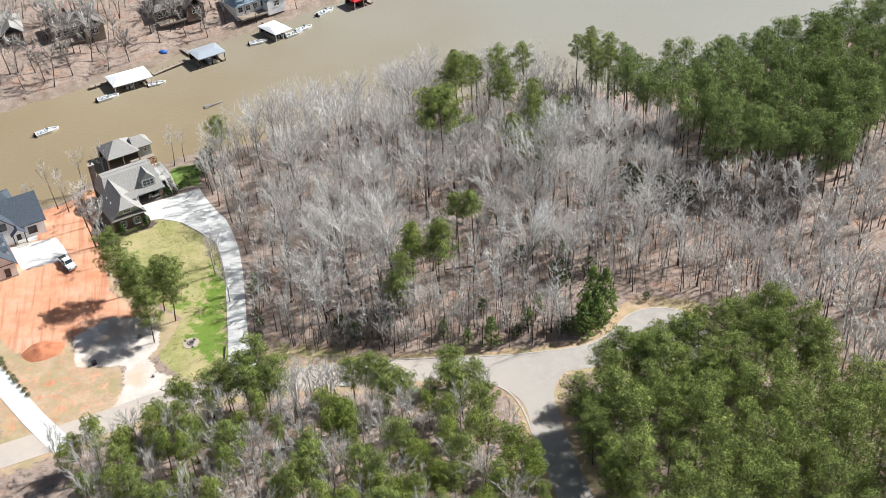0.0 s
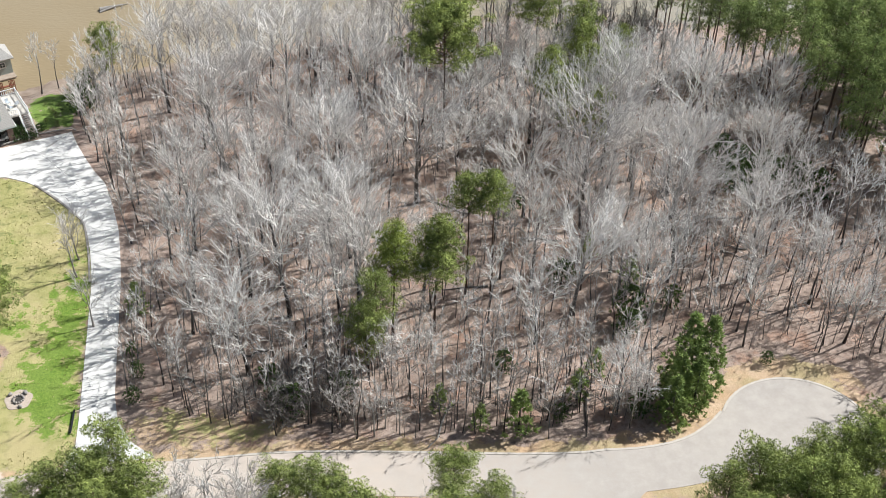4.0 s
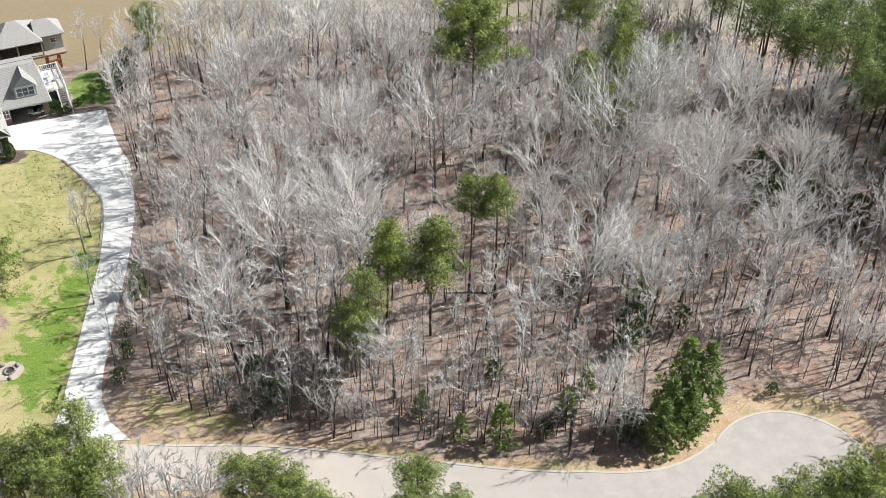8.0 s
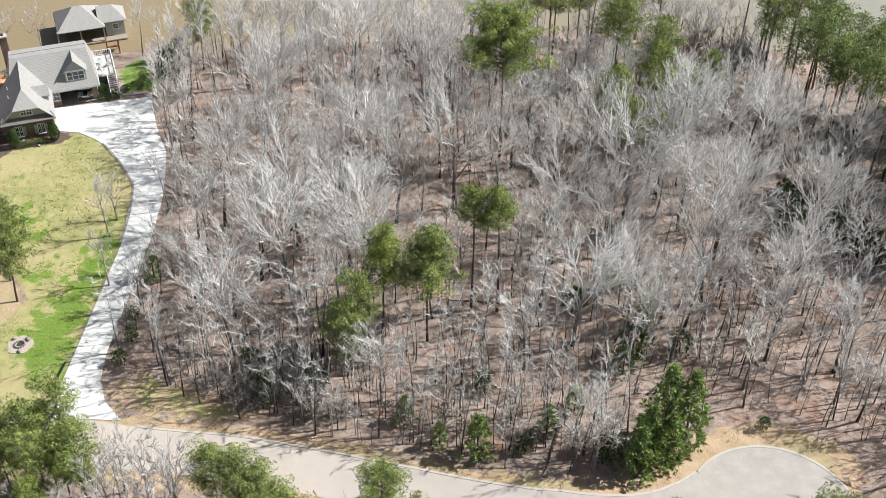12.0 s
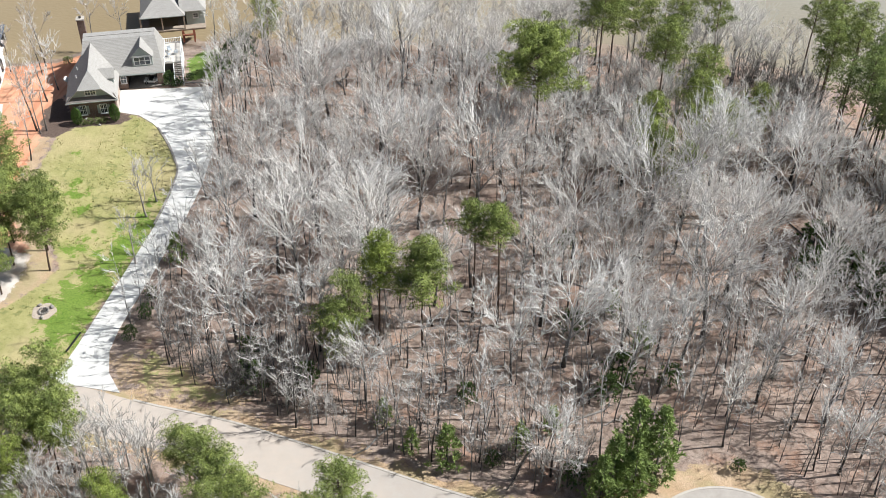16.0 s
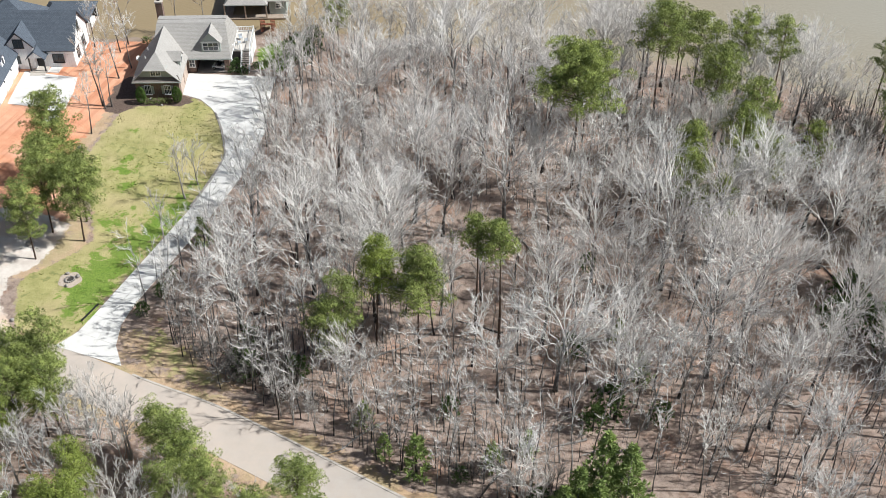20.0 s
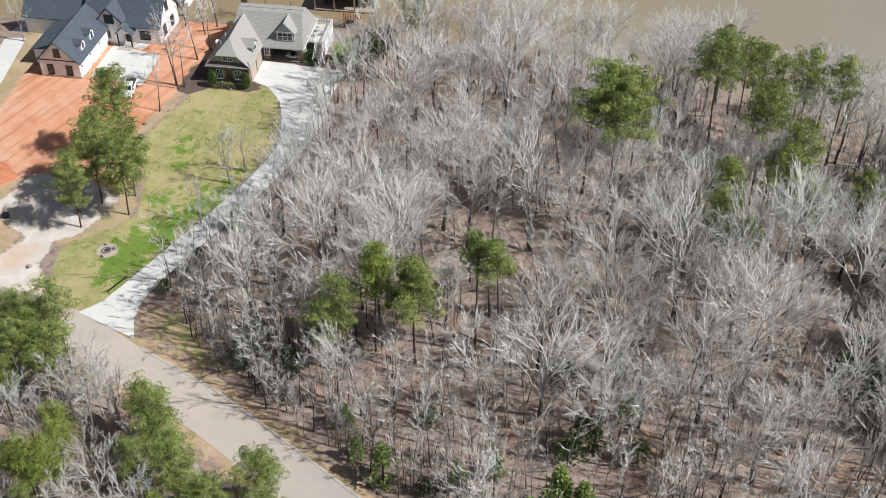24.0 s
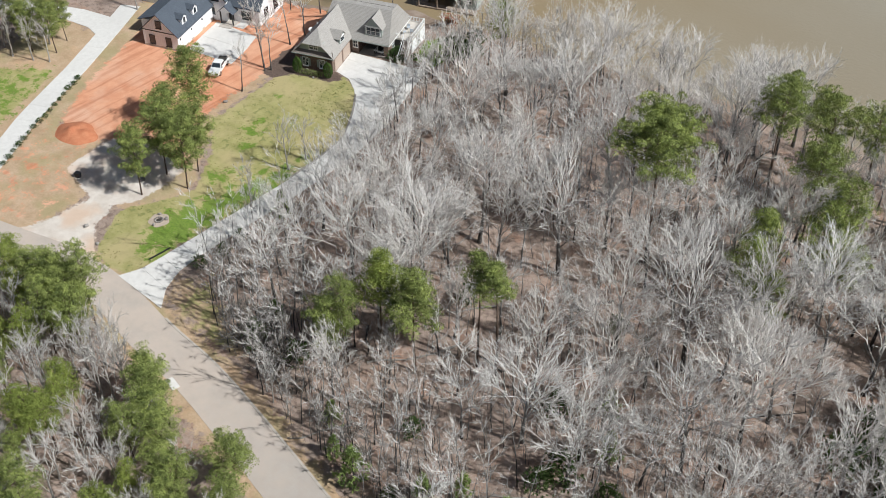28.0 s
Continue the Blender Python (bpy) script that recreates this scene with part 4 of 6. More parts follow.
def wood_tree(x, y):
    s = RNG.uniform(0.66, 1.0)
    if x > 55 and y < 2:
        s *= 0.75
    if y < -5 and x < 45:
        k = RNG.random()
        if k < 0.62:
            plant("", POLES, RNG.choice((0, 2, 1)), x, y, RNG.uniform(1.15, 1.5), "sapling", "tall thin leafless tree at the front of the wood", "sapling", "saplings of the wood")
        elif k < 0.85:
            plant("", SLENDER, RNG.randrange(3), x, y, RNG.uniform(0.65, 0.85), "slender_tree", "slim leafless tree with upright grey branches", "tree", "slim bare trees")
        return
    if x < -15:
        s *= 0.84
    if RNG.random() < (0.0 if x < -15 else 0.22 if y < 2 else 0.56):
        plant("", HARDWOODS, RNG.randrange(6), x, y, s, "hardwood_tree", "leafless grey broadleaf tree in the winter wood", "tree", "bare trees of the wood")
    else:
        plant("", SLENDER, RNG.randrange(3), x, y, s * 1.1, "slender_tree", "slim leafless tree with upright grey branches", "tree", "slim bare trees")


scatter(WOOD, 290, 2.95, wood_tree)
scatter(WOOD, 62, 1.6, lambda x, y: plant("", POLES, RNG.randrange(4), x, y, RNG.uniform(0.7, 1.25), "sapling", "thin leafless sapling among the larger trees", "sapling", "saplings of the wood"), 0)

FRONT = [(-23, -9), (-9, -14.5), (2, -17.6), (16, -20), (29, -21.2), (33, -17), (30, -11), (10, -7), (-8, -3), (-22, -3)]
scatter(FRONT, 72, 1.15, lambda x, y: plant("", POLES, RNG.choice((0, 2, 2, 1)), x, y, RNG.uniform(0.9, 1.45), "sapling", "tall thin leafless tree at the front of the wood", "sapling", "saplings of the wood"), 0)
for i in range(17):
    x = -18 + i * 3.0 + RNG.uniform(-1.2, 1.2)
    plant("", BRUSHWOOD, i, x, np.interp(x, [-20, -8, 2, 16, 30], [-8.5, -13.0, -15.6, -17.8, -19]) + RNG.uniform(0, 3.5), RNG.uniform(0.45, 0.8), "brushwood", "low leafless bush at the front of the wood", "bush", "brushwood at the lane")

EAST_EDGE = [(42, -11), (52, -11), (58, -16), (70, -24), (84, -22), (84, 4), (60, 12), (42, 6)]
scatter(EAST_EDGE, 62, 1.7, lambda x, y: plant("", POLES, RNG.choice((0, 2)), x, y, RNG.uniform(1.0, 1.5), "sapling", "slim dark leafless tree throwing a long shadow", "sapling", "saplings of the wood"), 0)
COURT_EDGE = [(-32.0, 53), (-29.2, 42), (-26.2, 30), (-24, 30), (-25, 44), (-27, 58), (-31, 62)]
scatter(COURT_EDGE, 20, 1.4, lambda x, y: plant("", SLENDER, RNG.randrange(3), x, y, RNG.uniform(0.7, 0.95), "slender_tree", "slim leafless tree beside the parking court", "tree", "slim bare trees"), 0)
SHORE = [(46, 62), (44, 81), (56, 80), (63, 74), (62, 50), (57, 44)]
scatter(SHORE, 26, 2.0, lambda x, y: plant("", SLENDER, RNG.randrange(3), x, y, RNG.uniform(0.5, 0.85), "slender_tree", "slim leafless tree on the lake bank", "tree", "slim bare trees"), 0)
spots = []
for _ in range(1800):
    x, y = RNG.uniform(-27, 84), RNG.uniform(-22, 74)
    if inside(x, y, WOOD) > -0.3 and RNG.random() < (1.0 if y < 12 else 0.4):
        s = RNG.uniform(0.5, 1.25)
        m = pose(x, y, land1(x, y), RNG.uniform(-5, 5), RNG.uniform(-5, 5), RNG.uniform(0, 360)) @ Matrix.Diagonal((s, s, s * RNG.uniform(0.8, 1.2), 1))
        i = RNG.randrange(4)
        spots += [(2 * i, m), (2 * i + 1, m)]
joined("thicket", [me for pr in POLES for me in pr], spots, "thicket of thin bare stems under the trees", "thicket")

# pine stand north-east and the young pines south of the lane
NE_STAND = [(60, 66), (63, 47), (71, 30), (74, 12), (86, 12), (96, 4), (122, 24), (146, 52), (150, 68), (118, 60), (90, 53), (72, 55), (62, 68)]
SE_STAND = [(31, -39), (41, -37.5), (50, -36), (58, -33.5), (65, -38), (69, -52), (72, -80), (62, -98), (27, -98), (25.5, -60), (26.5, -46)]
SOUTH = [(-62, -31), (-36, -23), (-12, -26.5), (-3, -30.5), (5, -34), (11, -38), (14, -43), (15, -66), (-45, -56)]
FAR_SPOTS, YOUNG_SPOTS = [], []
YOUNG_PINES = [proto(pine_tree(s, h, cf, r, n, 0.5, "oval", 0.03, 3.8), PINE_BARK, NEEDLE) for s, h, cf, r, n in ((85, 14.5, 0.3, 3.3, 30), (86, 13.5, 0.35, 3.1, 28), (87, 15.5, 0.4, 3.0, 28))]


def far_pine(x, y, s, spots=FAR_SPOTS):
    m = pose(x, y, land1(x, y), 0, 0, RNG.uniform(0, 360)) @ Matrix.Scale(s, 4)
    i = RNG.randrange(3)
    spots.extend([(2 * i, m), (2 * i + 1, m)])


for x, y, h in ((61.5, 60, 19.5), (63.5, 64.5, 20), (66, 60, 20), (61, 54, 19), (64.5, 55, 19), (59.5, 64, 18)):
    pine(x, y, h, 2, "tall dark-trunked pine at the lake's edge", "pines of the wood")
scatter(NE_STAND, 190, 2.75, lambda x, y: far_pine(x, y, RNG.uniform(0.78, 1.0)))
for i in range(11):
    pine(30.5 + i * 3.1, np.interp(i, [0, 3, 7, 10], [-38.2, -36.4, -35.2, -33.8]) + 0.5 * math.sin(i * 2.3), RNG.uniform(12.8, 15), (5, 6, 5, 3)[i % 4], "young loblolly pine at the edge of a dense stand", "pines of the stand")
for i in range(12):
    pine(24.6 + 0.6 * math.sin(i * 1.7), -43.5 - i * 2.8, RNG.uniform(10.5, 13), (5, 6, 3)[i % 3], "young loblolly pine at the edge of a dense stand", "pines of the stand")
scatter(SE_STAND, 120, 3.5, lambda x, y: pine(x, y, RNG.uniform(10.5, 16.0), RNG.choice((1, 3, 5, 6, 5)), "young loblolly pine in a dense stand", "pines of the stand") if y > -52 else far_pine(x, y, RNG.uniform(0.85, 1.1), YOUNG_SPOTS))


for x, y, s in ((-1.5, -15.6, 0.5), (0.4, -16.4, 0.55), (1.8, -15.4, 0.5), (3.2, -16.6, 0.45), (-3, -14.2, 0.5), (28.4, -20.2, 0.6), (30.2, -19.4, 0.65), (26.5, -19.5, 0.5)):
    plant("", PALE_TREES, 0, x, y, s, "slender_tree", "pale many-stemmed tree at the edge of the lane", "tree", "slim bare trees")


def south_tree(x, y):
    k = RNG.random()
    if -25 < x < -9 and y > -35 and k < 0.85:
        k = 0.95
    elif k > 0.86:
        k = 0.4
    if k < 0.24:
        pine(x, y, RNG.uniform(8, 13), RNG.choice((5, 6, 3)), "young loblolly pine south of the lane", "pines of the stand")
    elif k < 0.44:
        plant("", YELLOW_PINES, RNG.randrange(2), x, y, RNG.uniform(0.7, 1.0), "pine_tree", "yellow-green young pine south of the lane", "pine", "pines of the stand")
    else:
        plant("", PALE_TREES, 0, x, y, RNG.uniform(0.65, 0.92), "slender_tree", "slim pale leafless tree beside the lane", "tree", "slim bare trees")


scatter(SOUTH, 190, 2.2, south_tree)
joined("young_pine_stand", [me for pr in YOUNG_PINES for me in pr], YOUNG_SPOTS, "dense stand of young green pines", "pine stand")
joined("far_pine_stand", [me for pr in FAR_PINES for me in pr], FAR_SPOTS, "dense stand of tall green pines", "pine stand")

# beyond: bare woods to the east, and the wooded far shore
spots = []
for _ in range(470):
    x, y = RNG.uniform(60, 135), RNG.uniform(-70, 40)
    if inside(x, y, NE_STAND) < 0 and inside(x, y, SE_STAND) < -2 and inside(x, y, WOOD) < 0:
        s = RNG.uniform(0.7, 1.0)
        m = pose(x, y, land1(x, y), 0, 0, RNG.uniform(0, 360)) @ Matrix.Scale(s, 4)
        i = RNG.randrange(3)
        spots += [(2 * i, m), (2 * i + 1, m)]
FAR_BARE = [proto(bare_tree(73 + i, 14, 3.4, 5, 0.45, 0.16, 0.42, 2.1), BARK, TWIG) for i in range(3)]
joined("far_bare_wood", [me for pr in FAR_BARE for me in pr], spots, "leafless grey woodland beyond the pines", "woods")
spots = []
for _ in range(300):
    x = RNG.uniform(-130, 60)
    y = np.interp(x, FAR_X, FAR_Y) + RNG.uniform(2, 55)
    s = RNG.uniform(0.6, 1.0)
    m = pose(x, y, land1(x, y), 0, 0, RNG.uniform(0, 360)) @ Matrix.Scale(s, 4)
    i = RNG.randrange(2)
    spots += [(2 * i, m), (2 * i + 1, m)]
joined("far_shore_trees", [me for pr in [proto(bare_tree(71, 14, 3.2, 5, 0.35, 0.17, 0.3, 3.2), BARK, TWIG), proto(bare_tree(72, 15, 2.8, 5, 0.4, 0.17, 0.3, 3.2), BARK, TWIG)] for me in pr], spots, "leafless trees on the far shore", "woods")


# ---- paving ----
def resample(pts, n):
    pts = [Vector(p) for p in pts]
    ds = [0.0]
    for a, b in zip(pts, pts[1:]):
        ds.append(ds[-1] + (b - a).length)
    out = []
    for i in range(n):
        d = ds[-1] * i / (n - 1)
        k = max(j for j in range(len(ds)) if ds[j] <= d + 1e-6)
        k = min(k, len(pts) - 2)
        out.append(pts[k].lerp(pts[k + 1], (d - ds[k]) / (ds[k + 1] - ds[k])))
    return out


def slabs(parent, left, right, across, z, mat, gap=0.014):
    """Concrete bays between two edges, each a piece of its own with joints between."""
    for i in range(len(left) - 1):
        for j in range(across):
            q = []
            for a, b, t in ((left[i], right[i], j), (left[i], right[i], j + 1), (left[i + 1], right[i + 1], j + 1), (left[i + 1], right[i + 1], j)):
                q.append(a.lerp(b, t / across))
            c = (q[0] + q[1] + q[2] + q[3]) / 4
            q = [p + (c - p).normalized() * gap for p in q]
            pts = [(p.x, p.y, land1(p.x, p.y) + z) for p in q]
            g = Geo().sheet(pts[::-1] if (q[1] - q[0]).cross(q[2] - q[0]) < 0 else pts, 0.14)
            part("slab", g, mat, parent)


LEFT_EDGE = [(-45.4, 42.0), (-42.1, 41.5), (-37.8, 38.9), (-34.6, 34.7), (-32.2, 30.9), (-30.9, 28.3), (-30.2, 22), (-29.95, 16), (-30.4, 5.4), (-30.9, -6.0), (-31.2, -11.0), (-32.6, -14.2)]
RIGHT_EDGE = [(-33.4, 51.8), (-32.2, 47), (-30.3, 41.4), (-28.4, 37.3), (-27.4, 32), (-26.6, 26), (-26.4, 20), (-26.4, 15), (-26.8, 4.5), (-27.2, -6.5), (-26.3, -10.8), (-23.0, -14.6)]
drive = thing("driveway", pose(0, 0, 0), "long pale concrete driveway curving up to the house", "driveway", "", "structure")
slabs(drive, resample(LEFT_EDGE[1:], 19), resample(RIGHT_EDGE, 19), 2, 0.07, CONCRETE)
u20, v20 = Vector((math.cos(radians(20)), math.sin(radians(20)))), Vector((-math.sin(radians(20)), math.cos(radians(20))))
H0 = Vector((-45.2, 40.9))
pad_l = [H0 + v20 * t + u20 * 0.1 for t in (1.0, 3.0, 5.2, 7.5)]
pad_r = [Vector(p) for p in ((-42.2, 41.5), (-39.2, 44.6), (-36.6, 48.2), (-33.6, 51.6))]
slabs(drive, pad_l, pad_r, 3, 0.066, CONCRETE)
edge_wall = band(smooth_line([(-43.2, 49.6), (-38.5, 51.5), (-33.3, 52.3), (-32.7, 51.5)], 1.0), 0.12, 0.35)
part("edging", edge_wall, STONE, drive, "low dark edging at the parking court")
part("edging", band(smooth_line([(-31.45, -6.0), (-31.6, -7.6), (-31.8, -9.4)], 1.0), 0.09, 0.30), BLACK, drive, "low dark timber edging beside the drive")
part("edging", band(smooth_line([(p[0] - 0.25, p[1]) for p in LEFT_EDGE[2:8]], 1.0), 0.13, 0.10), STONE, drive, "dark stone edging of the lawn")

west = thing("west_drive", pose(0, 0, 0), "white concrete driveway past the red clay lot", "driveway", "", "structure")
wl, wr = strip(smooth_line([(-59.5, -25), (-65, -16.5), (-70, -7.5), (-74, -0.6), (-77.6, 7.2), (-80.4, 13.6), (-83.8, 20.4), (-87.2, 27), (-90.4, 33), (-94, 41), (-99, 52)], 4.2), 1.9)
slabs(west, wl, wr, 1, 0.07, CONCRETE)
spur_l, spur_r = strip(smooth_line([(-86.4, 25.6), (-90.5, 26.2), (-95.5, 25.2), (-104, 22), (-114, 18)], 4.2), [2.6, 2.4, 2.2, 2.0, 2.0, 2.0, 2.0, 2.0, 2.0, 2.0, 2.0, 2.0])
slabs(west, spur_l, spur_r, 1, 0.062, CONCRETE)
lot = thing("house_forecourt", pose(0, 0, 0), "new white concrete forecourt on red clay", "driveway", "", "structure")
slabs(lot, [Vector(p) for p in ((-70.6, 30.5), (-72.2, 35), (-73.8, 40))], [Vector(p) for p in ((-61.0, 32.0), (-62.6, 37), (-64.4, 41.0))], 3, 0.05, CONCRETE)
slabs(lot, [Vector(p) for p in ((-70, 40.8), (-70.4, 42.6))], [Vector(p) for p in ((-68.2, 41.3), (-68.6, 43.2))], 1, 0.07, CONCRETE)
kerb = Geo()
north_edge = [p for p in strip(smooth_line(ROAD), 3.02)[0] if -22.5 < p.x < 23.5]
band(north_edge + smooth_line([(24.6, -23.3), (28, -23.8), (32, -23.8), (35, -23.1), (37.4, -21.9), (39.2, -20.6)], 1.4), 0.14, 0.09, kerb)
part("kerb", kerb, KERB, road, "pale concrete kerb along the lane")
kerb = Geo()
band(smooth_line([(9, -27.9), (12.6, -28.6), (15.4, -31.5), (16.8, -36.8), (16.7, -46), (16.7, -60), (17.2, -95)], 1.4), 0.14, 0.09, kerb)
part("kerb", kerb, KERB, road, "pale concrete kerb round the corner")
kerb = Geo()
band([Vector((BULB[0] + (BULB_R + 0.1) * math.cos(a), BULB[1] + (BULB_R + 0.1) * math.sin(a))) for a in np.linspace(-1.2, 2.52, 40)], 0.14, 0.09, kerb)
part("kerb", kerb, KERB, road, "pale concrete kerb of the turning circle")


# ---- house parts ----
def window(parent, m, w, h, lights=2, frame_mat=WHITE, bars=1):
    """A window that faces its own -y, with frame, panes and sill."""
    g = Geo()
    t = 0.09
    g.box(-w / 2 - t, -0.06, -t, w / 2 + t, 0.05, 0).box(-w / 2 - t, -0.06, h, w / 2 + t, 0.05, h + t)
    g.box(-w / 2 - t, -0.06, 0, -w / 2, 0.05, h).box(w / 2, -0.06, 0, w / 2 + t, 0.05, h)
    for i in range(1, lights):
        x = -w / 2 + w * i / lights
        g.box(x - 0.05, -0.055, 0, x + 0.05, 0.05, h)
    win = part("window", g, frame_mat, parent, "", False, m)
    for i in range(lights):
        x0, x1 = -w / 2 + w * i / lights + 0.05 * (i > 0), -w / 2 + w * (i + 1) / lights - 0.05 * (i < lights - 1)
        part("pane", Geo().box(x0, -0.02, 0, x1, 0.0, h), GLASS, win)
        b = Geo().box(x0, -0.045, h / 2 - 0.03, x1, -0.021, h / 2 + 0.03)
        if bars:
            b.box((x0 + x1) / 2 - 0.02, -0.044, 0, (x0 + x1) / 2 + 0.02, -0.021, h)
        part("glazing_bar", b, frame_mat, win)
    part("sill", Geo().box(-w / 2 - 0.15, -0.14, -0.16, w / 2 + 0.15, 0.0, -0.09), frame_mat, win)
    return win


def gable_box(x0, x1, y0, y1, z0, z1, ridge, along="y"):
    """A body with a gabled top. along: the way of the ridge."""
    g = Geo()
    if along == "y":
        c = (x0 + x1) / 2
        v = [(x0, y0, z0), (x1, y0, z0), (x1, y0, z1), (c, y0, ridge), (x0, y0, z1)]
        v += [(x, y1, z) for x, _, z in v]
    else:
        c = (y0 + y1) / 2
        v = [(x1, y0, z0), (x1, y1, z0), (x1, y1, z1), (x1, c, ridge), (x1, y0, z1)]
        v += [(x0, y, z) for _, y, z in v]
    return g.add(v, [(0, 1, 2, 3, 4), (9, 8, 7, 6, 5), (1, 0, 5, 6), (2, 1, 6, 7), (3, 2, 7, 8), (4, 3, 8, 9), (0, 4, 9, 5)])


def gable_roof(x0, x1, y0, y1, z1, ridge, along="y", over=0.4, thick=0.16):
    """Two roof slopes with overhang; over its own body."""
    g = Geo()
    if along == "y":
        c = (x0 + x1) / 2
        k = (ridge - z1) / (c - x0)
        e = z1 - over * k
        g.sheet([(x0 - over, y0 - over, e), (c, y0 - over, ridge), (c, y1 + over, ridge), (x0 - over, y1 + over, e)][::-1], thick)
        g.sheet([(x1 + over, y0 - over, e), (x1 + over, y1 + over, e), (c, y1 + over, ridge + 0.004), (c, y0 - over, ridge + 0.004)], thick)
    else:
        c = (y0 + y1) / 2
        k = (ridge - z1) / (c - y0)
        e = z1 - over * k
        g.sheet([(x0 - over, y0 - over, e), (x1 + over, y0 - over, e), (x1 + over, c, ridge), (x0 - over, c, ridge)], thick)
        g.sheet([(x0 - over, c, ridge + 0.004), (x1 + over, c, ridge + 0.004), (x1 + over, y1 + over, e), (x0 - over, y1 + over, e)], thick)
    g.v = [(x, y, z + thick) for x, y, z in g.v]
    return g


def hip_roof(x0, x1, y0, y1, z0, a0, a1, b0, b1, z1, thick=0.14):
    """Four slopes from an eave rectangle up to a smaller one (which may be a line), with eave boards."""
    g = Geo()
    lo = [(x0, y0, z0), (x1, y0, z0), (x1, y1, z0), (x0, y1, z0)]
    hi = [(a0, b0, z1), (a1, b0, z1), (a1, b1, z1), (a0, b1, z1)]
    under = [(x, y, z - thick) for x, y, z in lo]
    return g.add(under + lo + hi, [(3, 2, 1, 0), (0, 1, 5, 4), (1, 2, 6, 5), (2, 3, 7, 6), (3, 0, 4, 7), (4, 5, 9, 8), (5, 6, 10, 9), (6, 7, 11, 10), (7, 4, 8, 11), (8, 9, 10, 11)])


def dormer(parent, x, y, z, w, h, depth, rise, m, wall, roof, lights=3, arched=False):
    """A roof dormer with gabled top, facing its own -y."""
    ob = part("dormer", gable_box(-w / 2, w / 2, 0, depth, -1.6, h, h + rise), wall, parent, "", False, m @ pose(x, y, z))
    part("roof", gable_roof(-w / 2, w / 2, 0, depth, h, h + rise, "y", 0.28, 0.1), roof, ob)
    part("trim", Geo().box(-w / 2 - 0.05, -0.06, h - 0.1, w / 2 + 0.05, -0.005, h + 0.06), WHITE, ob)
    g = Geo().box(-w / 2 + 0.2, -0.07, 0.1, w / 2 - 0.2, -0.004, h - 0.14)
    part("window", g, WHITE, ob)
    n = lights
    for i in range(n):
        x0 = -w / 2 + 0.3 + (w - 0.6) * i / n
        for z0, z1 in ((0.2, h * 0.48), (h * 0.54, h - 0.24)):
            part("pane", Geo().box(x0 + 0.05, -0.09, z0, x0 + (w - 0.6) / n - 0.05, -0.072, z1), GLASS, ob)
    return ob


